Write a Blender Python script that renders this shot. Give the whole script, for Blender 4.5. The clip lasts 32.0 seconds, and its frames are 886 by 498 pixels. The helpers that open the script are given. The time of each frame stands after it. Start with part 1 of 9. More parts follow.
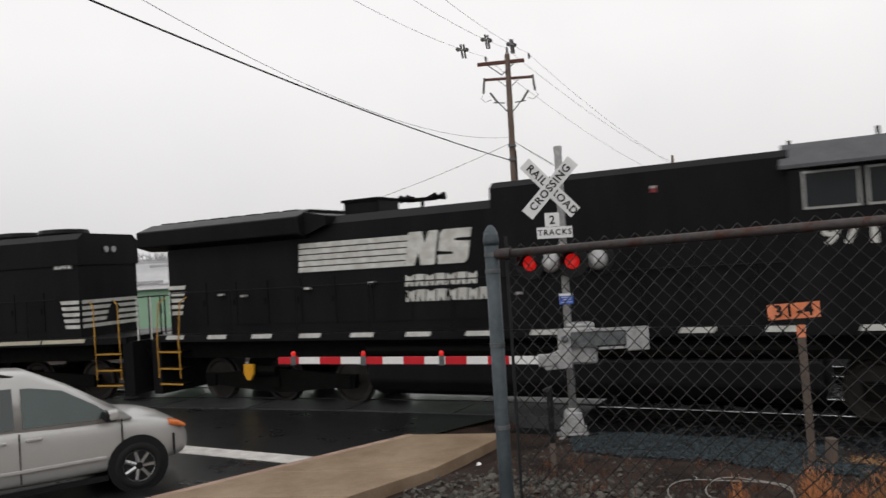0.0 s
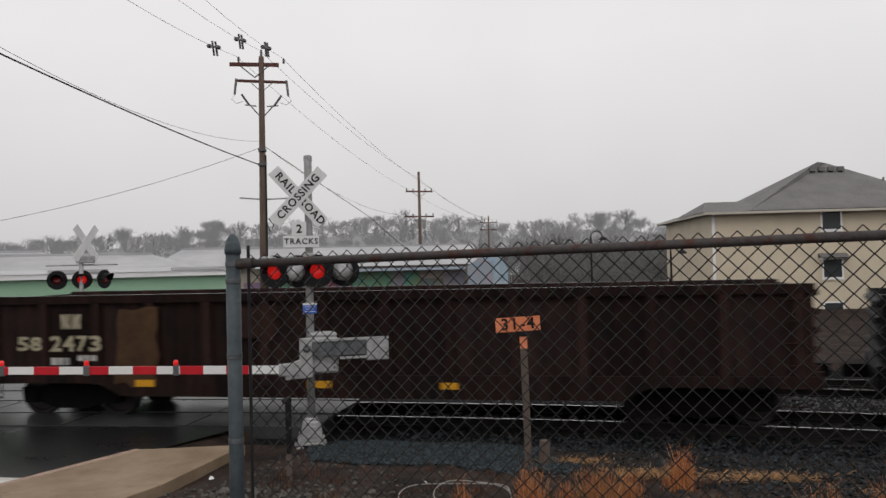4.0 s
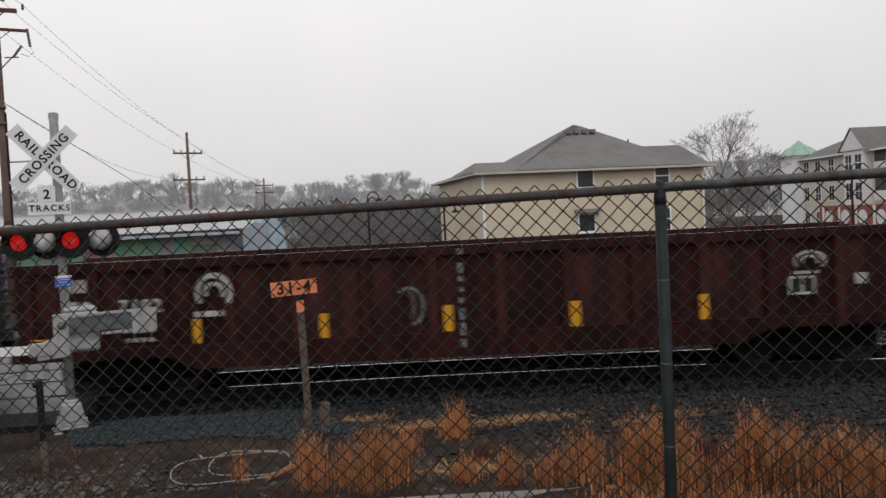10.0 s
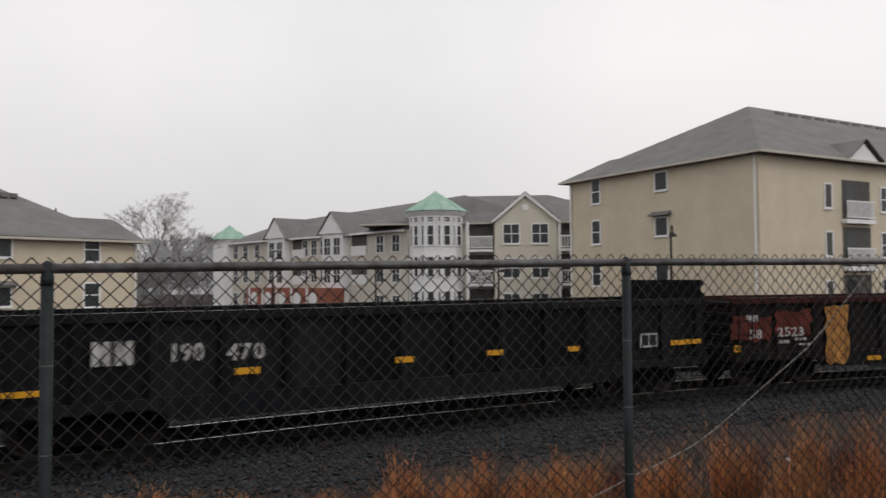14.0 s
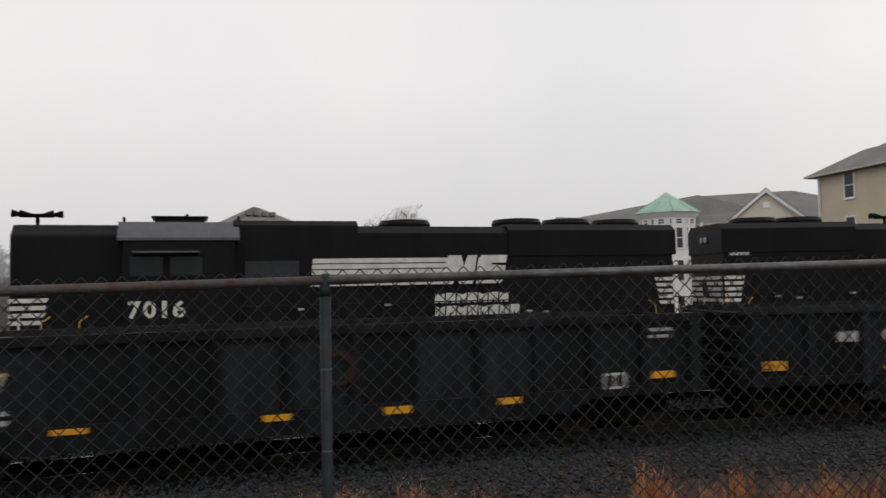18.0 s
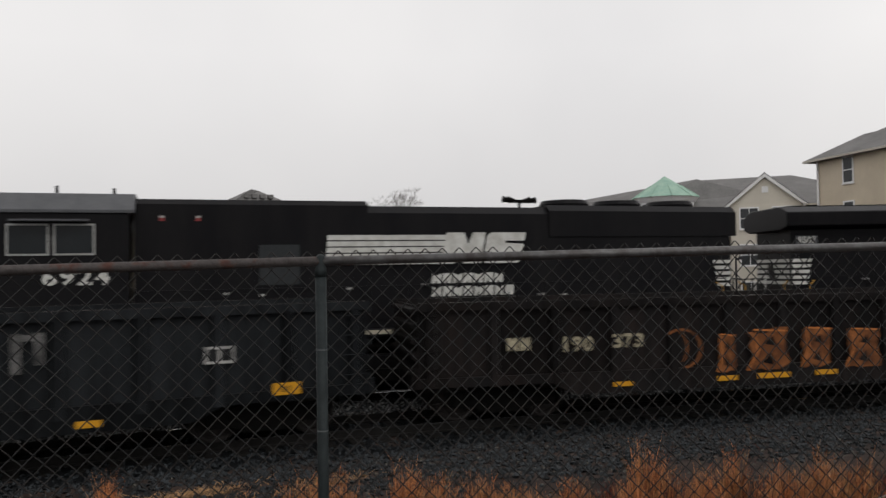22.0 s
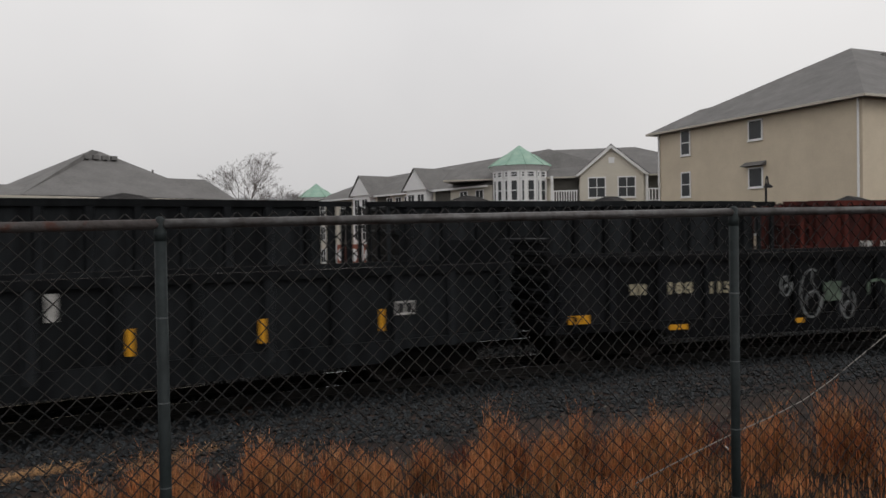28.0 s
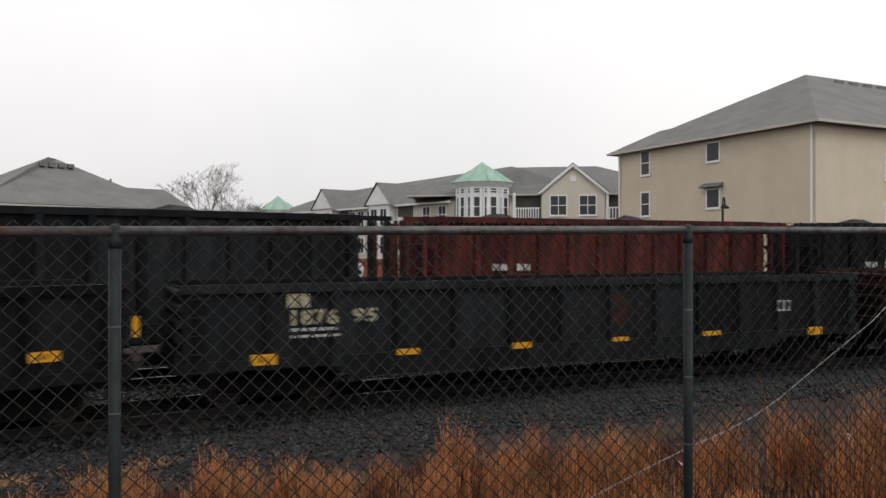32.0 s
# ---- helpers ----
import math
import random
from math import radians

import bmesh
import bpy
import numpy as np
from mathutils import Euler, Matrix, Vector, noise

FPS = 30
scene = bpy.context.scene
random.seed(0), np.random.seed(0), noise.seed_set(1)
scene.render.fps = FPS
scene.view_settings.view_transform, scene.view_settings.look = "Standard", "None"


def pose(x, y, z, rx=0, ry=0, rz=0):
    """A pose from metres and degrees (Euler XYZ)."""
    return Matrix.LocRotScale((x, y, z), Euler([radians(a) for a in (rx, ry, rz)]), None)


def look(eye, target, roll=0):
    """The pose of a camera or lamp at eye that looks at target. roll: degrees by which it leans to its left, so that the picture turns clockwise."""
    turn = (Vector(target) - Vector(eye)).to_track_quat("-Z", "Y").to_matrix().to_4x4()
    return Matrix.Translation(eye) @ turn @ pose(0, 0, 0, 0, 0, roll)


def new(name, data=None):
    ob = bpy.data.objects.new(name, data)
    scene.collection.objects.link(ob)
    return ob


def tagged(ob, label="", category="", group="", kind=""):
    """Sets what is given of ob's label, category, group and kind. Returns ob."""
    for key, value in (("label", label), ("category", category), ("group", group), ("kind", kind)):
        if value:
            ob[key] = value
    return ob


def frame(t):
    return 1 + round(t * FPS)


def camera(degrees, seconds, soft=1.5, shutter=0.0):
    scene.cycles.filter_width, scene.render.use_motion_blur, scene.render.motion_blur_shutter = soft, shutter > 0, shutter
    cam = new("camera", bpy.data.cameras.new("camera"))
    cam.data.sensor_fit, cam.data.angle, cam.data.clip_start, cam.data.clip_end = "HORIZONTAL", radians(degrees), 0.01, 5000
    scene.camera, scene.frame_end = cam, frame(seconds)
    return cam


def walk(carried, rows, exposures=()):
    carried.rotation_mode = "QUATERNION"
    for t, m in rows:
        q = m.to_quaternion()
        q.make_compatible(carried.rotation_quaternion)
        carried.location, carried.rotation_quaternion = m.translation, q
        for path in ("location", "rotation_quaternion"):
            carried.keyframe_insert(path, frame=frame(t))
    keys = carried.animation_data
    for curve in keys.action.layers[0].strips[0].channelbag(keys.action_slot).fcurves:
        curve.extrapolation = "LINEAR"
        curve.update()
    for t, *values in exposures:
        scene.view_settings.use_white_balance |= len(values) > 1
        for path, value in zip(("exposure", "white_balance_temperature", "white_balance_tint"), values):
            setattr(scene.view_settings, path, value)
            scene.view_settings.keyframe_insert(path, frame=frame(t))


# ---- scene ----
# ---- the camera and its way ----
cam = camera(58.05, 32.0, shutter=0.22)
PATH = [
    (0.0, pose(-0.081, 0.063, 2.894, 91.19, 3.49, 7.00)),
    (0.5, pose(-0.100, 0.033, 2.907, 91.30, 1.48, 0.77)),
    (1.0, pose(-0.109, 0.015, 2.918, 91.10, 0.97, -4.23)),
    (1.5, pose(-0.114, 0.009, 2.928, 91.49, 1.24, -6.88)),
    (2.0, pose(-0.103, 0.003, 2.925, 91.12, 1.17, -8.78)),
    (2.5, pose(-0.100, 0.012, 2.930, 91.21, 1.07, -9.85)),
    (4.5, pose(-0.056, 0.018, 2.909, 90.77, 1.76, -12.40)),
    (5.0, pose(-0.058, 0.026, 2.908, 90.25, 1.75, -14.58)),
    (5.5, pose(-0.063, 0.043, 2.906, 89.93, 1.85, -14.12)),
    (6.0, pose(-0.064, 0.058, 2.905, 89.11, 1.64, -16.16)),
    (6.5, pose(-0.061, 0.080, 2.899, 88.38, 1.73, -16.86)),
    (7.0, pose(-0.061, 0.078, 2.901, 89.02, 1.74, -17.97)),
    (7.5, pose(-0.055, 0.078, 2.903, 88.82, 2.32, -20.15)),
    (8.0, pose(-0.045, 0.082, 2.903, 88.46, 2.46, -21.48)),
    (8.5, pose(-0.041, 0.092, 2.900, 87.97, 2.55, -21.43)),
    (9.0, pose(-0.026, 0.096, 2.898, 87.48, 2.63, -22.77)),
    (9.5, pose(-0.002, 0.085, 2.904, 87.72, 2.62, -24.81)),
    (10.0, pose(0.010, 0.081, 2.906, 87.72, 2.83, -26.84)),
    (10.5, pose(0.013, 0.069, 2.912, 87.87, 2.92, -29.46)),
    (11.0, pose(0.005, 0.044, 2.916, 88.91, 2.89, -32.54)),
    (11.5, pose(0.012, 0.015, 2.917, 89.54, 3.10, -35.43)),
    (12.0, pose(0.036, -0.027, 2.925, 89.96, 3.05, -38.38)),
    (12.5, pose(0.054, -0.057, 2.923, 90.34, 1.76, -40.43)),
    (13.0, pose(0.053, -0.066, 2.930, 90.85, 0.66, -48.11)),
    (13.5, pose(0.059, -0.082, 2.933, 91.63, 0.37, -56.65)),
    (14.0, pose(0.068, -0.097, 2.933, 92.15, 0.39, -65.79)),
    (14.5, pose(0.064, -0.094, 2.934, 92.24, 0.89, -71.09)),
    (16.5, pose(0.029, -0.076, 2.933, 92.26, 2.13, -68.29)),
    (17.0, pose(0.019, -0.058, 2.934, 92.20, 2.45, -63.67)),
    (17.5, pose(0.008, -0.038, 2.936, 92.64, 2.10, -56.70)),
    (18.0, pose(-0.004, -0.016, 2.940, 92.81, 1.23, -49.59)),
    (18.5, pose(-0.008, -0.001, 2.945, 91.87, 1.35, -44.82)),
    (19.0, pose(-0.009, 0.011, 2.952, 91.61, 1.31, -43.55)),
    (19.5, pose(-0.001, -0.006, 2.947, 92.07, 0.58, -44.62)),
    (20.0, pose(0.012, -0.024, 2.944, 92.08, 0.19, -47.46)),
    (20.5, pose(0.009, -0.027, 2.940, 91.41, 0.26, -48.57)),
    (21.0, pose(0.008, -0.031, 2.937, 91.65, 0.63, -48.91)),
    (21.5, pose(0.005, -0.029, 2.933, 91.52, 0.92, -48.84)),
    (22.0, pose(0.005, -0.022, 2.930, 91.62, 1.02, -49.72)),
    (22.5, pose(0.014, -0.017, 2.926, 91.89, 1.28, -51.79)),
    (23.0, pose(0.016, -0.005, 2.924, 91.38, 1.33, -52.30)),
    (23.5, pose(0.020, -0.011, 2.921, 90.82, 1.38, -52.76)),
    (24.0, pose(0.025, -0.017, 2.920, 90.47, 1.08, -52.92)),
    (24.5, pose(0.030, -0.016, 2.920, 90.56, 0.68, -53.72)),
    (25.0, pose(0.039, -0.014, 2.919, 90.09, 0.41, -55.25)),
    (25.5, pose(0.042, -0.009, 2.919, 89.74, 0.59, -56.28)),
    (27.5, pose(0.062, -0.005, 2.915, 89.17, 0.77, -59.07)),
    (28.0, pose(0.071, -0.009, 2.918, 89.05, 0.94, -59.83)),
    (28.5, pose(0.064, -0.011, 2.913, 88.68, 0.65, -61.73)),
    (29.0, pose(0.063, -0.019, 2.911, 88.66, 0.22, -61.88)),
    (29.5, pose(0.061, -0.023, 2.912, 88.57, 0.12, -61.95)),
    (30.0, pose(0.068, -0.026, 2.914, 89.22, -0.24, -61.96)),
    (30.5, pose(0.059, -0.022, 2.915, 89.81, -0.34, -62.06)),
    (31.0, pose(0.056, -0.019, 2.915, 89.83, -0.21, -62.03)),
    (31.5, pose(0.058, -0.023, 2.912, 90.02, -0.07, -62.17)),
    (32.0, pose(0.066, -0.028, 2.906, 90.13, 0.00, -62.54)),
]
walk(cam, PATH, [(0, 0.2), (1, 0.15), (2, 0.06), (5, 0.0), (6, 0.03), (7, 0.14), (8, 0.14), (9, 0.13), (10, 0.13), (11, 0.22), (12, 0.15), (13, 0.1), (14, 0.12), (17, 0.1), (19, 0.05), (21, 0.06), (23, 0.06), (25, 0.3), (28, -0.05), (29, 0.22), (30, 0.12), (31, 0.35), (32, 0.35)])

# ---- sky and light: a wet, overcast winter day ----
world = bpy.data.worlds.new("overcast_sky")
scene.world = world
world.use_nodes = True
wn, wl = world.node_tree.nodes, world.node_tree.links
wn.clear()
w_out = wn.new("ShaderNodeOutputWorld")
w_bg = wn.new("ShaderNodeBackground")
w_sky = wn.new("ShaderNodeTexSky")
w_sky.sky_type = "NISHITA"
w_sky.sun_disc = False
w_sky.sun_elevation = radians(38)
w_sky.sun_rotation = radians(150)
w_sky.air_density, w_sky.dust_density, w_sky.ozone_density = 1.5, 6.0, 1.0
w_hsv = wn.new("ShaderNodeHueSaturation")
w_hsv.inputs["Saturation"].default_value = 0.08
w_cl = wn.new("ShaderNodeTexNoise")
w_cl.inputs["Scale"].default_value = 1.7
w_cl.inputs["Detail"].default_value = 5
w_rmp = wn.new("ShaderNodeValToRGB")
w_rmp.color_ramp.elements[0].position, w_rmp.color_ramp.elements[0].color = 0.3, (6.3, 6.2, 6.25, 1)
w_rmp.color_ramp.elements[1].position, w_rmp.color_ramp.elements[1].color = 0.7, (7.3, 7.15, 7.1, 1)
w_mix = wn.new("ShaderNodeMixRGB")
w_mix.inputs[0].default_value = 0.88
w_co = wn.new("ShaderNodeTexCoord")
wl.new(w_co.outputs["Generated"], w_cl.inputs["Vector"])
wl.new(w_cl.outputs["Fac"], w_rmp.inputs[0])
wl.new(w_sky.outputs[0], w_hsv.inputs["Color"])
wl.new(w_hsv.outputs[0], w_mix.inputs[1])
wl.new(w_rmp.outputs[0], w_mix.inputs[2])
# a little duller towards the misty horizon
w_sep = wn.new("ShaderNodeSeparateXYZ")
w_low = wn.new("ShaderNodeMapRange")
w_low.inputs[1].default_value, w_low.inputs[2].default_value = 0.02, 0.26
w_low.inputs[3].default_value, w_low.inputs[4].default_value = 0.82, 1.0
w_dull = wn.new("ShaderNodeMixRGB")
w_dull.blend_type = "MULTIPLY"
w_dull.inputs[0].default_value = 1.0
wl.new(w_co.outputs["Generated"], w_sep.inputs[0])
wl.new(w_sep.outputs["Z"], w_low.inputs[0])
wl.new(w_mix.outputs[0], w_dull.inputs[1])
wl.new(w_low.outputs[0], w_dull.inputs[2])
wl.new(w_dull.outputs[0], w_bg.inputs["Color"])
w_bg.inputs["Strength"].default_value = 0.125
wl.new(w_bg.outputs[0], w_out.inputs[0])
sun = new("sun", bpy.data.lights.new("sun", "SUN"))
sun.data.energy, sun.data.angle, sun.data.color = 0.5, radians(25), (1.0, 0.97, 0.93)
sun.matrix_world = look((0, 0, 60), (20, 34, 18))

# ---- materials ----
MATS = {}


def material(name, colour, rough=0.6, metal=0.0, vary=0.25, scale=3.0, fine=40.0, bump=0.15, second=None, amount=0.5, sharp=0.15, coat=0.0, streaks=0.0, spec=None):
    """A node material: a base colour with coarse stains of a second colour, fine grain and relief."""
    if name in MATS:
        return MATS[name]
    m = bpy.data.materials.new(name)
    MATS[name] = m
    m.use_nodes = True
    n, l = m.node_tree.nodes, m.node_tree.links
    b = n["Principled BSDF"]
    b.inputs["Roughness"].default_value = rough
    b.inputs["Metallic"].default_value = metal
    b.inputs["Coat Weight"].default_value = coat
    b.inputs["Specular IOR Level"].default_value = spec if spec is not None else (0.5 if rough < 0.35 else 0.16)
    co = n.new("ShaderNodeTexCoord")
    big = n.new("ShaderNodeTexNoise")
    big.inputs["Scale"].default_value = scale
    big.inputs["Detail"].default_value = 6
    big.inputs["Roughness"].default_value = 0.65
    if streaks:
        mp = n.new("ShaderNodeMapping")
        mp.inputs["Scale"].default_value = (1, 1, streaks)
        l.new(co.outputs["Object"], mp.inputs["Vector"])
        l.new(mp.outputs[0], big.inputs["Vector"])
    else:
        l.new(co.outputs["Object"], big.inputs["Vector"])
    small = n.new("ShaderNodeTexNoise")
    small.inputs["Scale"].default_value = fine
    small.inputs["Detail"].default_value = 4
    l.new(co.outputs["Object"], small.inputs["Vector"])
    ramp = n.new("ShaderNodeValToRGB")
    ramp.color_ramp.elements[0].position = 0.5 - sharp + (0.5 - amount) * 0.5
    ramp.color_ramp.elements[1].position = 0.5 + sharp + (0.5 - amount) * 0.5
    sec = second or tuple(c * (1 - vary) for c in colour)
    ramp.color_ramp.elements[0].color = (*colour, 1)
    ramp.color_ramp.elements[1].color = (*sec, 1)
    l.new(big.outputs["Fac"], ramp.inputs[0])
    grain = n.new("ShaderNodeMixRGB")
    grain.blend_type = "MULTIPLY"
    grain.inputs[0].default_value = 1.0
    gr = n.new("ShaderNodeMapRange")
    gr.inputs[3].default_value, gr.inputs[4].default_value = 1 - vary, 1 + vary
    l.new(small.outputs["Fac"], gr.inputs[0])
    l.new(ramp.outputs[0], grain.inputs[1])
    l.new(gr.outputs[0], grain.inputs[2])
    l.new(grain.outputs[0], b.inputs["Base Color"])
    rr = n.new("ShaderNodeMapRange")
    rr.inputs[3].default_value, rr.inputs[4].default_value = max(0.03, rough - 0.12), min(1, rough + 0.12)
    l.new(big.outputs["Fac"], rr.inputs[0])
    l.new(rr.outputs[0], b.inputs["Roughness"])
    if bump:
        bp = n.new("ShaderNodeBump")
        bp.inputs["Strength"].default_value = bump
        bp.inputs["Distance"].default_value = 0.02
        l.new(small.outputs["Fac"], bp.inputs["Height"])
        l.new(bp.outputs[0], b.inputs["Normal"])
    return m


def island_vary(m, low, high):
    """Lets each loose piece of a joined mesh differ in lightness."""
    n, l = m.node_tree.nodes, m.node_tree.links
    b = n["Principled BSDF"]
    src = b.inputs["Base Color"].links[0].from_socket
    g = n.new("ShaderNodeNewGeometry")
    r = n.new("ShaderNodeMapRange")
    r.inputs[3].default_value, r.inputs[4].default_value = low, high
    mx = n.new("ShaderNodeMixRGB")
    mx.blend_type = "MULTIPLY"
    mx.inputs[0].default_value = 1
    l.new(g.outputs["Random Per Island"], r.inputs[0])
    l.new(src, mx.inputs[1])
    l.new(r.outputs[0], mx.inputs[2])
    l.new(mx.outputs[0], b.inputs["Base Color"])
    return m


def object_vary(m, low, high):
    """Lets each separate piece that wears the material differ in lightness."""
    n, l = m.node_tree.nodes, m.node_tree.links
    b = n["Principled BSDF"]
    src = b.inputs["Base Color"].links[0].from_socket
    g = n.new("ShaderNodeObjectInfo")
    r = n.new("ShaderNodeMapRange")
    r.inputs[3].default_value, r.inputs[4].default_value = low, high
    mx = n.new("ShaderNodeMixRGB")
    mx.blend_type = "MULTIPLY"
    mx.inputs[0].default_value = 1
    l.new(g.outputs["Random"], r.inputs[0])
    l.new(src, mx.inputs[1])
    l.new(r.outputs[0], mx.inputs[2])
    l.new(mx.outputs[0], b.inputs["Base Color"])
    return m


def glow(name, colour, strength):
    if name in MATS:
        return MATS[name]
    m = material(name, colour, 0.3)
    b = m.node_tree.nodes["Principled BSDF"]
    b.inputs["Emission Color"].default_value = (*colour, 1)
    b.inputs["Emission Strength"].default_value = strength
    return m


def glass(name, colour, rough=0.05):
    if name in MATS:
        return MATS[name]
    m = material(name, colour, rough, vary=0.1, bump=0, coat=0.15)
    return m


m_ground = material("wet_dirt", (0.044, 0.029, 0.023), 0.8, vary=0.5, scale=1.3, fine=28, bump=0.9, second=(0.012, 0.0095, 0.0088), amount=0.5, spec=0.08)
m_asphalt = material("wet_asphalt", (0.011, 0.0108, 0.0116), 0.3, vary=0.35, scale=0.9, fine=60, bump=0.25, second=(0.012, 0.012, 0.013))
m_concrete = material("tan_concrete", (0.3, 0.225, 0.155), 0.55, vary=0.2, scale=1.1, fine=30, bump=0.15, second=(0.2, 0.14, 0.092))
m_kerb = material("kerb_concrete", (0.38, 0.27, 0.21), 0.55, vary=0.15, scale=2, second=(0.26, 0.18, 0.14))
m_crosspanel = material("crossing_panel", (0.05, 0.05, 0.052), 0.34, vary=0.3, scale=0.8, second=(0.02, 0.02, 0.021), bump=0.2)
m_paint = material("road_paint", (0.62, 0.6, 0.57), 0.5, vary=0.15, scale=4, second=(0.42, 0.4, 0.38))
m_ballast = island_vary(material("ballast_stone", (0.0138, 0.016, 0.0178), 0.6, vary=0.3, scale=9, fine=50, bump=0.3), 0.25, 2.2)
m_paleballast = island_vary(material("pale_ballast_stone", (0.1, 0.1, 0.1), 0.7, vary=0.3, scale=9, fine=50, bump=0.3), 0.2, 1.8)
m_bluegravel = island_vary(material("blue_gravel", (0.021, 0.029, 0.033), 0.6, vary=0.3, scale=9, fine=50, bump=0.3), 0.3, 2.1)
m_stone = island_vary(material("pale_stone", (0.09, 0.084, 0.073), 0.65, vary=0.3, scale=7, fine=50, bump=0.3), 0.4, 1.4)
m_ballastbed = material("ballast_bed", (0.009, 0.01, 0.0112), 0.75, vary=0.6, scale=14, fine=45, bump=1.0, second=(0.0045, 0.005, 0.0056), sharp=0.08, spec=0.06)
m_rail = material("rail_steel", (0.012, 0.0108, 0.01), 0.65, metal=0.1, vary=0.3, scale=6)
m_railtop = material("polished_rail_head", (0.62, 0.63, 0.65), 0.2, metal=1.0, vary=0.05, bump=0)
m_tie = material("creosoted_tie", (0.009, 0.0078, 0.007), 0.8, vary=0.35, scale=5, bump=0.5)
m_galv = material("weathered_galvanised_steel", (0.15, 0.16, 0.165), 0.5, metal=0.4, vary=0.3, scale=9, second=(0.09, 0.095, 0.1), bump=0.2)
m_postpaint = material("blue_grey_post", (0.075, 0.09, 0.1), 0.5, vary=0.25, scale=6, second=(0.05, 0.062, 0.07), bump=0.15)
m_linepost = material("dark_line_post", (0.027, 0.034, 0.035), 0.55, vary=0.3, scale=6, second=(0.015, 0.019, 0.02), bump=0.15)
m_rust = material("rusty_steel_pipe", (0.066, 0.058, 0.056), 0.55, metal=0.2, vary=0.4, scale=11, second=(0.075, 0.034, 0.025), amount=0.34, sharp=0.06, bump=0.3)
m_wetrail = material("wet_grey_pipe", (0.1, 0.098, 0.098), 0.35, metal=0.3, vary=0.4, scale=9, second=(0.05, 0.042, 0.04), amount=0.45, sharp=0.1, bump=0.2, spec=0.4)
m_wire = material("mesh_wire", (0.013, 0.0145, 0.015), 0.42, metal=0.2, vary=0.5, scale=6, second=(0.026, 0.02, 0.017), amount=0.4)
m_silver = material("silver_signal_paint", (0.42, 0.42, 0.42), 0.45, metal=0.25, vary=0.15, scale=6, second=(0.28, 0.28, 0.28), bump=0.1)
m_white = material("white_sign_sheet", (0.72, 0.72, 0.72), 0.5, vary=0.06, scale=4, bump=0)
m_black = material("black_paint", (0.012, 0.012, 0.013), 0.5, vary=0.2, scale=5, bump=0.05)
m_red = material("red_reflective", (0.5, 0.02, 0.03), 0.45, vary=0.1, scale=5, bump=0)
m_blue = material("blue_plate", (0.05, 0.12, 0.45), 0.5, vary=0.1, scale=5, bump=0)
m_lampoff = material("dull_signal_lens", (0.14, 0.012, 0.012), 0.2, vary=0.1, bump=0)
m_lampon = glow("lit_red_lens", (0.6, 0.012, 0.01), 0.4)
m_wood = material("weathered_pole_wood", (0.11, 0.075, 0.06), 0.8, vary=0.35, scale=3, fine=30, bump=0.4, second=(0.16, 0.12, 0.1), streaks=0.15)
m_armwood = material("red_brown_timber", (0.13, 0.06, 0.05), 0.8, vary=0.3, scale=4, bump=0.3)
m_cable = material("black_cable", (0.02, 0.02, 0.022), 0.6, vary=0.1)
m_porcelain = material("grey_insulator", (0.16, 0.15, 0.15), 0.35, vary=0.2)
m_branch = material("split_brown_wood", (0.3, 0.12, 0.06), 0.7, vary=0.3, scale=9)
m_orange = material("orange_board", (0.72, 0.25, 0.13), 0.6, vary=0.2, scale=9, second=(0.6, 0.18, 0.08))
m_postwood = material("grey_wood_post", (0.12, 0.095, 0.08), 0.8, vary=0.3, scale=6, fine=25, bump=0.4)
m_plasticpipe = material("pale_coiled_hose", (0.3, 0.28, 0.26), 0.45, vary=0.15)
m_beam = material("grey_timber_beam", (0.2, 0.19, 0.18), 0.7, vary=0.3, scale=5, fine=25, second=(0.12, 0.115, 0.11), bump=0.3)
m_grass = island_vary(material("dry_orange_grass", (0.44, 0.15, 0.055), 0.8, vary=0.3, scale=5, bump=0, second=(0.4, 0.21, 0.095), amount=0.45), 0.12, 1.75)
m_straw = island_vary(material("straw_grass", (0.34, 0.19, 0.085), 0.8, vary=0.25, scale=4, bump=0), 0.35, 1.4)
m_redstalk = island_vary(material("dark_red_stalks", (0.11, 0.028, 0.02), 0.8, vary=0.25, scale=2, bump=0), 0.4, 1.5)
m_deadgrass = island_vary(material("brown_stalks", (0.13, 0.065, 0.04), 0.8, vary=0.25, scale=2, bump=0), 0.5, 1.4)

# ---- mesh tools ----


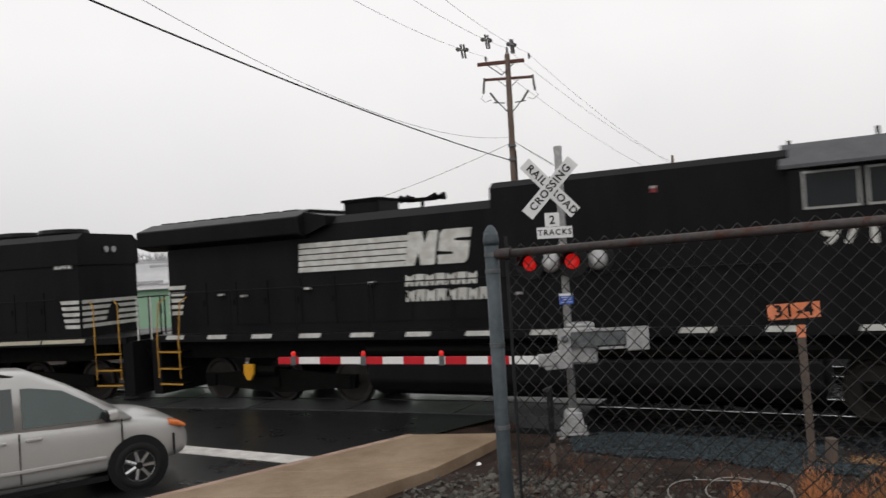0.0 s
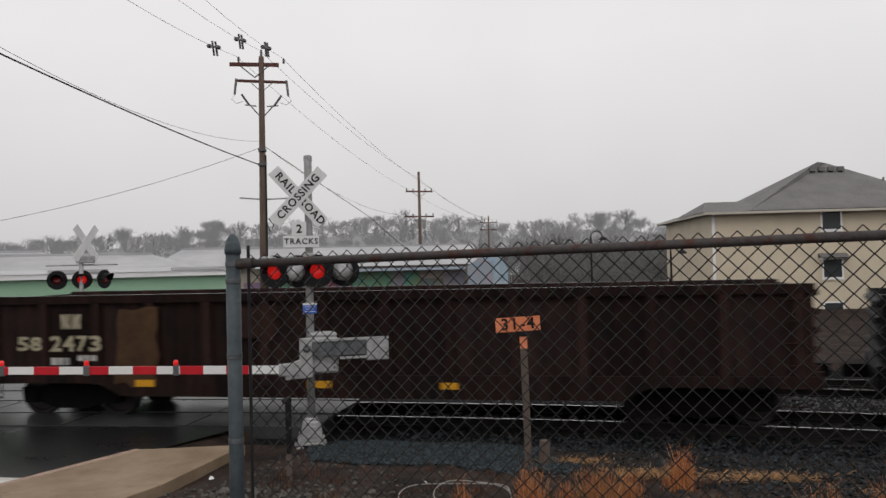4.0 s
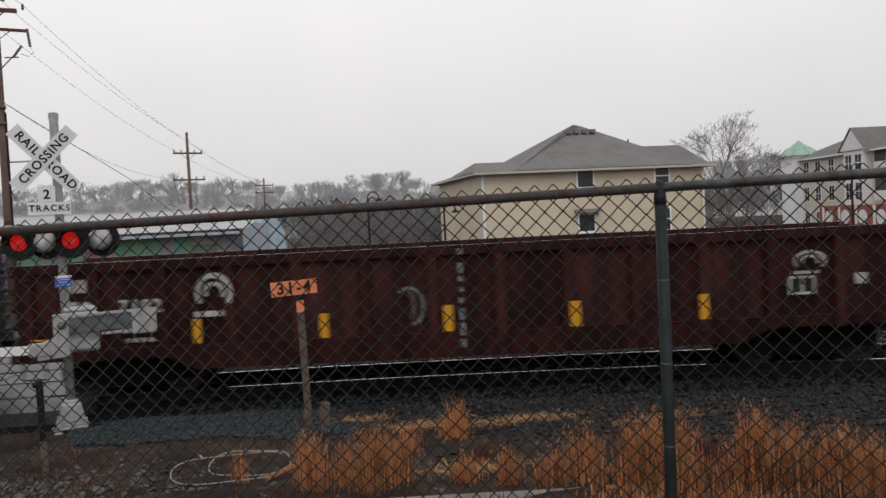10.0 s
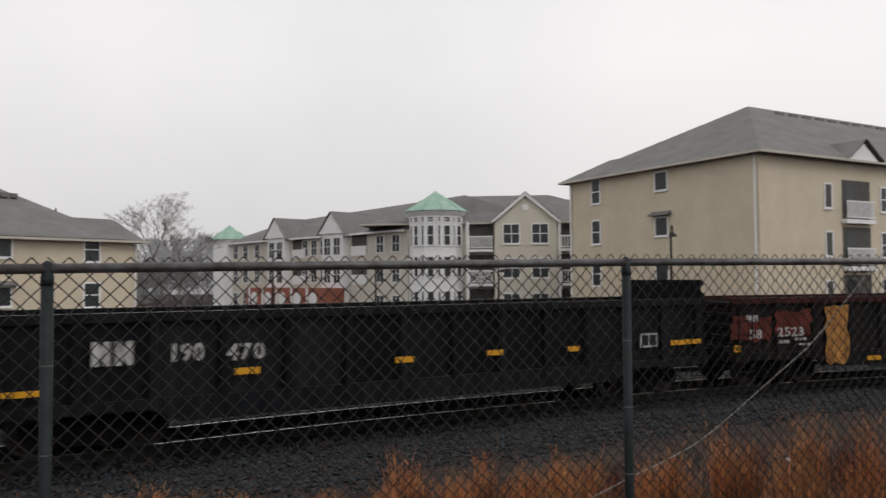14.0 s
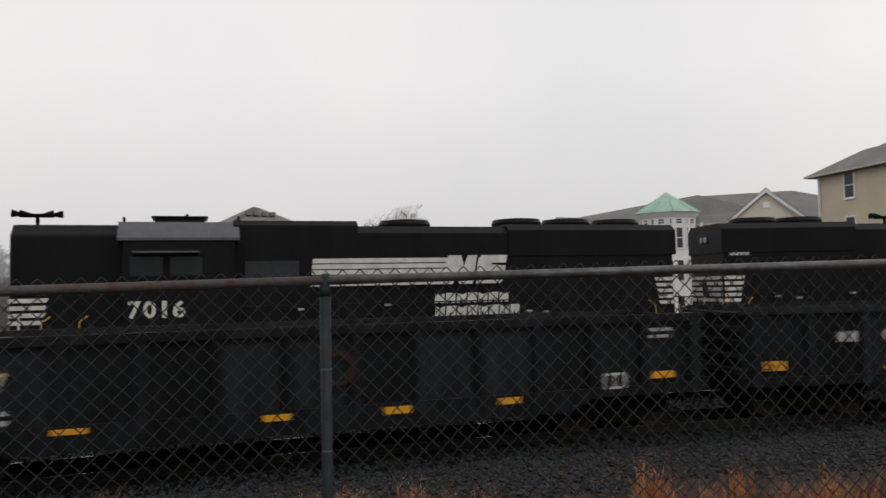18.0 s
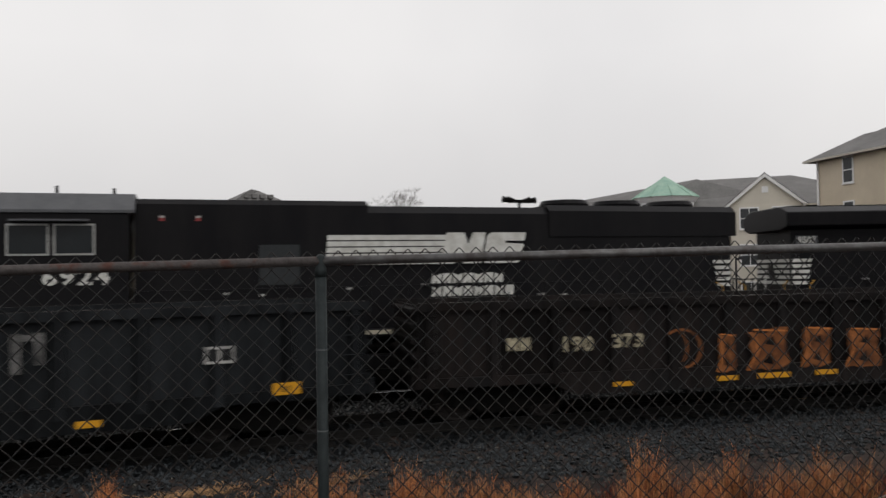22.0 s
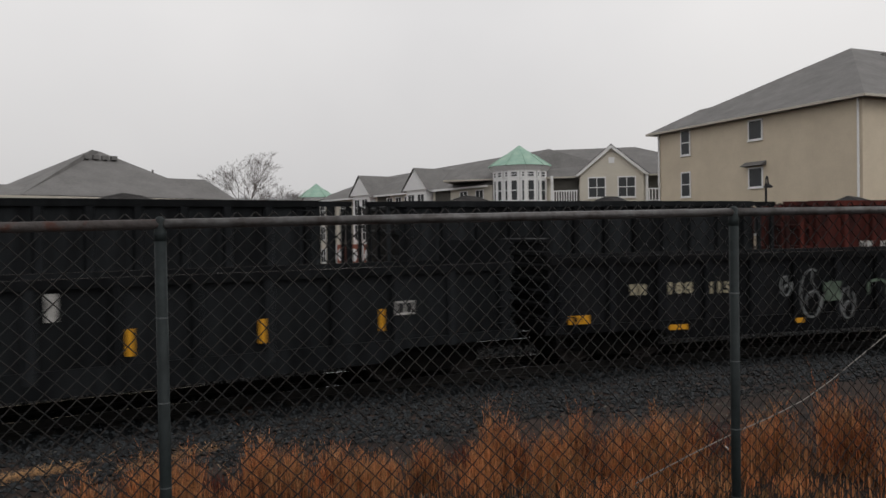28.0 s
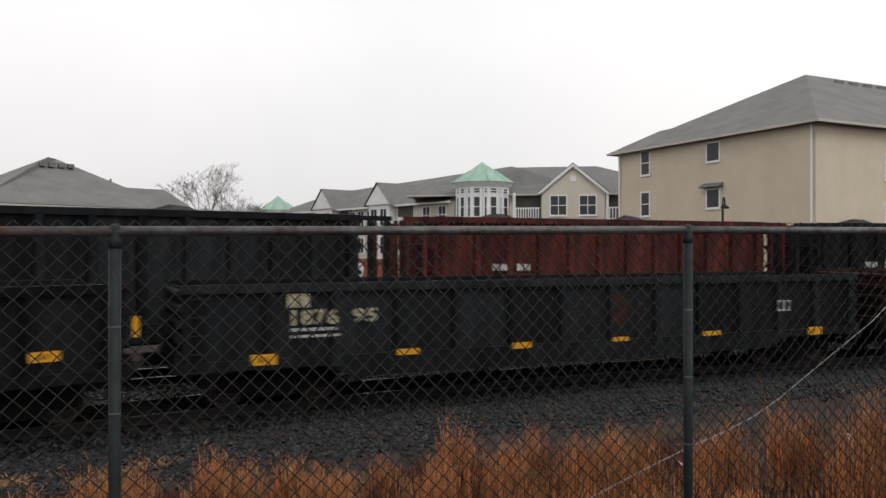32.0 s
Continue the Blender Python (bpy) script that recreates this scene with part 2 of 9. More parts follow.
class Shape:
    """Gathers faces for one mesh."""

    def __init__(self):
        self.v, self.f = [], []

    def box(self, x0, x1, y0, y1, z0, z1, m=None):
        c = [(x0, y0, z0), (x1, y0, z0), (x1, y1, z0), (x0, y1, z0), (x0, y0, z1), (x1, y0, z1), (x1, y1, z1), (x0, y1, z1)]
        if m is not None:
            c = [tuple(m @ Vector(p)) for p in c]
        k = len(self.v)
        self.v += c
        self.f += [tuple(k + i for i in q) for q in ((0, 3, 2, 1), (4, 5, 6, 7), (0, 1, 5, 4), (1, 2, 6, 5), (2, 3, 7, 6), (3, 0, 4, 7))]
        return self

    def prism(self, pts, a, b, axis="y"):
        """A polygon swept from a to b. axis y: pts are (x, z); axis x: (y, z); axis z: (x, y)."""
        k, n = len(self.v), len(pts)
        for s in (a, b):
            for p, q in pts:
                self.v.append({"y": (p, s, q), "x": (s, p, q), "z": (p, q, s)}[axis])
        self.f.append(tuple(k + i for i in range(n)))
        self.f.append(tuple(k + n + i for i in reversed(range(n))))
        for i in range(n):
            j = (i + 1) % n
            self.f.append((k + j, k + i, k + n + i, k + n + j))
        return self

    def tube(self, a, b, r, sides=6, r2=None):
        a, b = Vector(a), Vector(b)
        d = (b - a)
        if d.length < 1e-6:
            return self
        q = d.to_track_quat("Z", "Y")
        k = len(self.v)
        for p, rr in ((a, r), (b, r if r2 is None else r2)):
            for i in range(sides):
                t = 2 * math.pi * i / sides
                self.v.append(tuple(p + q @ Vector((rr * math.cos(t), rr * math.sin(t), 0))))
        for i in range(sides):
            j = (i + 1) % sides
            self.f.append((k + i, k + j, k + sides + j, k + sides + i))
        self.f.append(tuple(k + i for i in reversed(range(sides))))
        self.f.append(tuple(k + sides + i for i in range(sides)))
        return self

    def line(self, pts, r, sides=5):
        """One connected pipe through the points."""
        pts = [Vector(q) for q in pts]
        k = len(self.v)
        for i, q in enumerate(pts):
            d = (pts[min(i + 1, len(pts) - 1)] - pts[max(i - 1, 0)]).normalized()
            m = d.to_track_quat("Z", "Y")
            for j in range(sides):
                t = 2 * math.pi * j / sides
                self.v.append(tuple(q + m @ Vector((r * math.cos(t), r * math.sin(t), 0))))
        for i in range(len(pts) - 1):
            for j in range(sides):
                h = (j + 1) % sides
                self.f.append((k + i * sides + j, k + i * sides + h, k + (i + 1) * sides + h, k + (i + 1) * sides + j))
        self.f.append(tuple(k + i for i in reversed(range(sides))))
        self.f.append(tuple(k + (len(pts) - 1) * sides + i for i in range(sides)))
        return self

    def lathe(self, prof, c=(0, 0, 0), axis="z", sides=16):
        """A profile of (radius, height) turned about an axis through c."""
        k, n = len(self.v), len(prof)
        for i in range(sides):
            t = 2 * math.pi * i / sides
            for r, h in prof:
                p = (r * math.cos(t), r * math.sin(t), h)
                if axis == "y":
                    p = (p[0], p[2], p[1])
                elif axis == "x":
                    p = (p[2], p[0], p[1])
                self.v.append((c[0] + p[0], c[1] + p[1], c[2] + p[2]))
        for i in range(sides):
            j = (i + 1) % sides
            for a in range(n - 1):
                self.f.append((k + i * n + a, k + j * n + a, k + j * n + a + 1, k + i * n + a + 1))
        self.f.append(tuple(k + i * n + n - 1 for i in range(sides)))
        self.f.append(tuple(k + i * n for i in reversed(range(sides))))
        return self

    def quad(self, a, b, c, d):
        k = len(self.v)
        self.v += [tuple(a), tuple(b), tuple(c), tuple(d)]
        self.f.append((k, k + 1, k + 2, k + 3))
        return self

    def poly(self, pts):
        k = len(self.v)
        self.v += [tuple(p) for p in pts]
        self.f.append(tuple(range(k, k + len(pts))))
        return self

    def slab(self, pts, thick):
        """A polygon of 3D points made solid downwards."""
        k, n = len(self.v), len(pts)
        self.v += [tuple(p) for p in pts] + [(p[0], p[1], p[2] - thick) for p in pts]
        self.f.append(tuple(range(k, k + n)))
        self.f.append(tuple(k + n + i for i in reversed(range(n))))
        for i in range(n):
            j = (i + 1) % n
            self.f.append((k + i, k + n + i, k + n + j, k + j))
        return self

    def mesh(self, name, mat=None, smooth=False):
        me = bpy.data.meshes.new(name)
        me.from_pydata(self.v, [], self.f)
        if mat:
            me.materials.append(mat)
        bm = bmesh.new()
        bm.from_mesh(me)
        bmesh.ops.recalc_face_normals(bm, faces=bm.faces)
        bm.to_mesh(me)
        bm.free()
        if smooth:
            me.polygons.foreach_set("use_smooth", [True] * len(me.polygons))
        return me

    def raw(self, name, mat=None):
        me = bpy.data.meshes.new(name)
        me.from_pydata(self.v, [], self.f)
        if mat:
            me.materials.append(mat)
        return me


def part(name, shape, mat, parent=None, label="", m=None, bevel=0.0, smooth=False):
    """Links a shape, or a ready mesh, as one mesh object under a thing or a part."""
    me = shape.mesh(name, mat, smooth) if isinstance(shape, Shape) else shape
    ob = new(name, me)
    if parent:
        ob.parent = parent
    if m is not None:
        ob.matrix_basis = m
    if label:
        ob["label"] = label
    if bevel:
        b = ob.modifiers.new("bevel", "BEVEL")
        b.width, b.segments, b.limit_method = bevel, 2, "ANGLE"
    return ob


def thing(name, label, category, m=None, group="", kind=""):
    ob = new(name)
    ob.empty_display_size = 0.2
    if m is not None:
        ob.matrix_basis = m
    return tagged(ob, label, category, group, kind)


LETTERS = {}


def lettering(text, size, mat, parent, m, name="lettering", space=1.0):
    """Flat raised characters in the built-in font, centred, standing in the local x-z plane and facing -y."""
    key = (text, round(size, 3), mat.name, space)
    if key not in LETTERS:
        cu = bpy.data.curves.new("text", "FONT")
        cu.body, cu.size, cu.align_x, cu.align_y, cu.extrude, cu.space_character = text, size, "CENTER", "CENTER", 0.004, space
        cu.resolution_u, cu.offset = 3, size * 0.022
        tmp = bpy.data.objects.new("text", cu)
        scene.collection.objects.link(tmp)
        me = bpy.data.meshes.new_from_object(tmp.evaluated_get(bpy.context.evaluated_depsgraph_get()))
        bpy.data.objects.remove(tmp)
        me.transform(Matrix.Rotation(radians(90), 4, "X"))
        me.materials.clear()
        me.materials.append(mat)
        me.name = name
        LETTERS[key] = me
    ob = new(name, LETTERS[key])
    ob.parent, ob.matrix_basis = parent, m
    return ob

# ---- the two tracks: one centre, two radii, straight beyond the bend ----
CX, CY = -25.52, -49.95
R_NEAR, R_FAR = 71.53, 75.83
TH_L, TH_R = radians(80), radians(36)


def along(s, r):
    """Place and heading on a track, s metres along it (growing towards the bend's right end)."""
    th = -s / r
    over = 0.0
    if th > TH_L:
        over, th = -(th - TH_L) * r, TH_L
    elif th < TH_R:
        over, th = (TH_R - th) * r, TH_R
    tx, ty = math.sin(th), -math.cos(th)
    return CX + r * math.cos(th) + over * tx, CY + r * math.sin(th) + over * ty, math.atan2(ty, tx)


def off_track(x, y):
    """Metres from the near track's centre line, positive on the camera's side."""
    th = math.atan2(y - CY, x - CX)
    if th > TH_L or th < TH_R:
        e = TH_L if th > TH_L or th < -2 else TH_R
        return R_NEAR - ((x - CX) * math.cos(e) + (y - CY) * math.sin(e))
    return R_NEAR - math.hypot(x - CX, y - CY)


def smooth01(a, b, v):
    t = min(1, max(0, (v - a) / (b - a)))
    return t * t * (3 - 2 * t)


def road_side(x, y):
    """Metres to the right of the road's right-hand kerb line."""
    return (x + 2.33) * 0.757 - (y - 13.19) * 0.653


def height(x, y):
    d = off_track(x, y)
    bank = 0.0
    if d > 2.6:
        bank = min(1.3, (d - 2.6) * 0.135)
        if y < 4.5 and x < 3.5:
            bank = max(bank, min(1.27, bank + 0.1))
    w = min(2.35, max(1.3, 1.3 + (12.9 - y) * 0.4))
    keep = smooth01(w - 0.35, w + 1.7, road_side(x, y)) * (0.3 + 0.7 * smooth01(-3.0, -0.7, x) if 4.5 < y < 13 else 1)
    if d < 0:
        keep = 1
    base = -0.22 if abs(d) < 8 and road_side(x, y) > 0 else -0.05
    if d > 2.2:
        base = -0.22 * (1 - smooth01(2.2, 3.4, d)) * smooth01(-0.5, 0.6, road_side(x, y)) - 0.02
    rough = 0.05 * noise.noise((x * 0.8, y * 0.8, 0)) + 0.025 * noise.noise((x * 3.1, y * 3.1, 4))
    far = math.hypot(x, y)
    return base + bank * keep + (rough if far < 40 and road_side(x, y) > 0.4 else 0)


def ground_sheet():
    def axis(lo, hi, fine_lo, fine_hi, step):
        v = list(np.arange(fine_lo, fine_hi + 1e-6, step))
        d = step
        while v[-1] < hi:
            d *= 1.35
            v.append(v[-1] + d)
        d = step
        while v[0] > lo:
            d *= 1.35
            v.insert(0, v[0] - d)
        return v
    xs, ys = axis(-1500, 1500, -9, 26, 0.22), axis(-800, 1800, -4, 17, 0.22)
    s = Shape()
    s.v = [(x, y, height(x, y)) for y in ys for x in xs]
    nx = len(xs)
    s.f = [(j * nx + i, j * nx + i + 1, (j + 1) * nx + i + 1, (j + 1) * nx + i) for j in range(len(ys) - 1) for i in range(nx - 1)]
    me = s.raw("ground", m_ground)
    me.polygons.foreach_set("use_smooth", [True] * len(me.polygons))
    tagged(new("ground", me), "dark wet dirt bank sloping down to the tracks", "ground", kind="structure")


ground_sheet()

KERB = Vector((0.653, 0.757, 0))
ACROSS = Vector((-0.757, 0.653, 0))
K0 = Vector((-2.33, 13.19, 0))


def road():
    lc = thing("level_crossing", "wet grey crossing surface between and beside the rails", "level crossing", kind="structure")
    s = Shape()
    a, b = -60, 90
    n = 60
    for i in range(n):
        u0, u1 = a + (b - a) * i / n, a + (b - a) * (i + 1) / n
        p = [K0 + KERB * u0 + ACROSS * 0.16, K0 + KERB * u1 + ACROSS * 0.16, K0 + KERB * u1 + ACROSS * 9.2, K0 + KERB * u0 + ACROSS * 9.2]
        s.poly([(q.x, q.y, 0.015) for q in p])
    tagged(part("road", s.slab([(-40, -30, -0.4), (-39, -30, -0.4), (-39, -29, -0.4)], 0.05), m_asphalt), "wet dark asphalt road up to the level crossing", "road", kind="structure")
    # smooth crossing panels in and between the rails
    for r, lab in ((R_NEAR, "near"), (R_FAR, "far")):
        for k, (y0, y1) in enumerate(((-0.66, 0.66), (0.84, 2.0), (-2.0, -0.84))):
            for i in range(5):
                s0 = -97.8 + i * 2.55 if r == R_NEAR else -104.5 + i * 2.6
                q = Shape()
                for j in range(4):
                    c = []
                    for ss, oo in ((s0 + j * 0.625, y0), (s0 + (j + 1) * 0.625, y0), (s0 + (j + 1) * 0.625, y1), (s0 + j * 0.625, y1)):
                        x, y, h = along(ss, r)
                        c.append((x + math.sin(h) * oo, y - math.cos(h) * oo, 0.03))
                    q.slab(c, 0.25)
                part("crossing_panel", q, m_crosspanel, lc)


road()


def road_marks():
    d = Vector((2.64, -1.14, 0)).normalized()
    n = Vector((0.397, 0.918, 0))
    p = Vector((-9.2, 14.38, 0))
    q = Vector((-3.55, 11.94, 0))
    s = Shape().slab([(*(p - n * 0.22)[:2], 0.024), (*(q - n * 0.22)[:2], 0.024), (*(q + n * 0.22)[:2], 0.024), (*(p + n * 0.22)[:2], 0.024)], 0.006)
    tagged(part("stop_line", s, m_paint), "worn white painted stop line on wet asphalt", "road marking", kind="structure")


road_marks()


def sidewalk():
    pv = thing("pavement", "wet tan concrete pavement with a kerb beside the road", "pavement", kind="structure")
    inner = [(-0.75, 12.9), (-1.68, 10.85), (-2.58, 9.6), (-4.7, 6.95), (-9, 2.2)]
    outer = [K0 + KERB * u for u in (0, -2.9, -4.4, -7.9, -14.1)]
    for i in range(4):
        a, b = outer[i], outer[i + 1]
        p = [(a.x, a.y, 0.13), (b.x, b.y, 0.13), (*inner[i + 1], 0.16), (*inner[i], 0.16)]
        c = Vector((sum(v[0] for v in p) / 4, sum(v[1] for v in p) / 4, 0))
        s = Shape().slab([(c.x + (v[0] - c.x) * 0.996, c.y + (v[1] - c.y) * 0.996, v[2]) for v in p], 0.3)
        part("slab", s, m_concrete, pv, bevel=0.01)
        k = [a + ACROSS * 0.005, b + ACROSS * 0.005, b + ACROSS * 0.16, a + ACROSS * 0.16]
        s = Shape().slab([(v.x, v.y, 0.128) for v in k], 0.3)
        part("kerb", s, m_kerb, pv, "pinkish concrete kerb", bevel=0.02)


sidewalk()


def tracks():
    prof_foot, head = (-0.07, 0.07), 0.036
    for r, nm in ((R_NEAR, "near"), (R_FAR, "far")):
        tr = thing("railway_track", "straight steel rails on dark wooden ties in ballast", "railway track", kind="structure")
        lo, hi = (-150, 0) if r == R_NEAR else (-158, 0)
        ss = list(np.arange(lo, hi, 1.5))
        for off in (-0.7525, 0.7525):
            s, t = Shape(), Shape()
            for u0, u1 in zip(ss, ss[1:]):
                q = []
                for u in (u0, u1):
                    x, y, h = along(u, r)
                    nx, ny = math.sin(h), -math.cos(h)
                    q.append((x + nx * off, y + ny * off, nx, ny))
                for w, z0, z1, dst in ((0.075, -0.17, -0.14, s), (0.012, -0.14, -0.04, s), (0.036, -0.04, -0.002, s), (0.024, -0.002, 0.0, t)):
                    k = len(dst.v)
                    for (x, y, nx, ny) in q:
                        dst.v += [(x - nx * w, y - ny * w, z0), (x + nx * w, y + ny * w, z0), (x + nx * w, y + ny * w, z1), (x - nx * w, y - ny * w, z1)]
                    dst.f += [(k, k + 4, k + 5, k + 1), (k + 1, k + 5, k + 6, k + 2), (k + 2, k + 6, k + 7, k + 3), (k + 3, k + 7, k + 4, k)]
            rl = part("rail", s, m_rail, tr)
            part("rail_head", t, m_railtop, rl, "bright worn running surface")
        tie = Shape().box(-0.11, 0.11, -1.3, 1.3, -0.34, -0.17).mesh("tie", m_tie)
        lo2 = -92 if r == R_NEAR else -96
        for i in range(75):
            x, y, h = along(lo2 + i * 0.52, r)
            part("tie", tie, None, tr, m=pose(x, y, 0, 0, 0, math.degrees(h)))


tracks()

RNG = random.Random(5)
STONE = []
for _k in range(6):
    v = [Vector((math.cos(a), math.sin(a), 0)) * RNG.uniform(0.7, 1.1) for a in (0, 1.3, 2.5, 3.8, 5.1)]
    STONE.append([*v, Vector((RNG.uniform(-0.2, 0.2), RNG.uniform(-0.2, 0.2), RNG.uniform(0.5, 0.9))), Vector((0, 0, -0.5))])


def scatter_stones(name, count, place, size, mat, label, seed):
    rng = random.Random(seed)
    s = Shape()
    made = 0
    while made < count:
        p = place(rng)
        if p is None:
            continue
        made += 1
        x, y, z = p
        sz = rng.uniform(*size)
        q = Euler((rng.uniform(-0.6, 0.6), rng.uniform(-0.6, 0.6), rng.uniform(0, 6.28))).to_matrix() * sz
        k = len(s.v)
        s.v += [tuple(q @ v + Vector((x, y, z + sz * 0.25))) for v in STONE[rng.randrange(6)]]
        for i in range(5):
            j = (i + 1) % 5
            s.f += [(k + i, k + j, k + 5), (k + j, k + i, k + 6)]
    ob = new(name, s.raw(name, mat))
    tagged(ob, label, "gravel", kind="stuff")


def bed_sheet():
    """The ballast bed under and beside both tracks."""
    s = Shape()
    offs = [-8.2, -6.6, -6.0, -3.0, -1.3, 1.3, 1.9, 2.5, 3.1]
    zs = [-0.2, 0.0, -0.2, -0.2, -0.2, -0.2, -0.19, -0.17, -0.17]
    ss = list(np.arange(-93, -2, 0.8))
    for u in ss:
        x, y, h = along(u, R_NEAR)
        for o, z in zip(offs, zs):
            s.v.append((x - math.sin(h) * -o, y + math.cos(h) * -o, z + 0.015 * noise.noise((u * 2, o * 2, 0))))
    n = len(offs)
    s.f = [(i * n + j, i * n + j + 1, (i + 1) * n + j + 1, (i + 1) * n + j) for i in range(len(ss) - 1) for j in range(n - 1)]
    tagged(part("ballast_bed", s, m_ballastbed), "dark crushed stone bed under both tracks", "ballast", kind="structure")


bed_sheet()


def pick_ballast(rng):
    u, d = rng.uniform(-90, -48), rng.uniform(-5.9, 9.0)
    x, y, h = along(u, R_NEAR)
    x, y = x + math.sin(h) * d, y - math.cos(h) * d
    if d > 3.4 and (x < 4.2 + rng.uniform(-1.5, 1.5) or d > 7.7 + 1.2 * noise.noise((x * 0.5, y * 0.5, 3)) + rng.uniform(-0.8, 0.6)):
        return None
    if road_side(x, y) < 2.3:
        return None
    if d < 1.3:
        return (x, y, -0.2) if rng.random() < 0.5 else None
    return x, y, max(height(x, y), -0.19 if d < 3 else -9)


scatter_stones("ballast_stones", 34000, pick_ballast, (0.025, 0.055), m_ballast, "dark wet crushed stone ballast beside the rails", 1)


def pick_between(rng):
    """Paler stone between the two tracks."""
    u, d = rng.uniform(-88, -50), rng.uniform(-3.6, -0.85)
    x, y, h = along(u, R_NEAR)
    x, y = x + math.sin(h) * d, y - math.cos(h) * d
    if road_side(x, y) < 2.3:
        return None
    return x, y, -0.18


scatter_stones("track_stones", 9000, pick_between, (0.025, 0.05), m_paleballast, "paler stones between the two tracks", 6)


def pick_blue(rng):
    x, y = rng.uniform(0.2, 5.0), rng.uniform(8.4, 14.2)
    d = off_track(x, y)
    if d < 2.3 or x > 3.3 + 0.5 * noise.noise((x * 2, y * 2, 3)) or d > 6.5 + 0.5 * noise.noise((x, y, 7)) - 0.2 * abs(x - 2.2) ** 1.5:
        return None
    if math.hypot(x - 0.27, y - 12.93) < 0.4 or rng.random() < smooth01(5.3, 6.6, d) * 0.75:
        return None
    return x, y, height(x, y) + 0.01


scatter_stones("blue_gravel", 13000, pick_blue, (0.02, 0.042), m_bluegravel, "spread of blue-grey gravel round the signal's foot", 2)


def pick_pale(rng):
    x, y = rng.uniform(-1.6, 1.2), rng.uniform(6.2, 9.0)
    if y > 8.1 + rng.uniform(-1, 0.6) + 0.25 * x or rng.random() < smooth01(0, 1.2, x):
        return None
    return x, y, height(x, y)


scatter_stones("pale_stones", 900, pick_pale, (0.014, 0.042), m_stone, "pale broken stones at the fence's foot", 3)


def pick_litter(rng):
    x, y = rng.uniform(-1.3, 12), rng.uniform(1.0, 12.5)
    d = off_track(x, y)
    if d < 3.4 or d > 11.5 or road_side(x, y) < 2.2:
        return None
    return x, y, height(x, y) - 0.005


scatter_stones("loose_stones", 4200, pick_litter, (0.01, 0.03), m_stone, "small loose stones and litter on dark dirt", 4)


# ---- the chain-link fence ----
EYE_Z = 2.92
POST_A, POST_B, POST_C, POST_D, POST_E = (-0.33, 4.18), (2.32, 2.64), (4.36, 0.76), (6.45, -1.17), (8.6, -3.1)
RAIL_Z = [2.935, 2.985, 3.015, 3.03, 3.03]
W = 0.0385


def zigzag(flip, steps):
    s = Shape()
    r = 0.0037
    pts = []
    for i in range(steps + 1):
        x = W if (i + flip) % 2 else 0.0
        pts.append(Vector((x, 0.004 * (1 if (i + flip) % 2 else -1), -i * W)))
    k = len(s.v)
    for p in pts:
        for dx, dz in ((-r, 0), (0, r), (r, 0), (0, -r)):
            s.v.append((p.x + dx, p.y + (dz if dz else 0), p.z))
    for i in range(len(pts) - 1):
        for a in range(4):
            b = (a + 1) % 4
            s.f.append((k + i * 4 + a, k + i * 4 + b, k + i * 4 + 4 + b, k + i * 4 + 4 + a))
    return s.mesh("mesh_wire", m_wire)


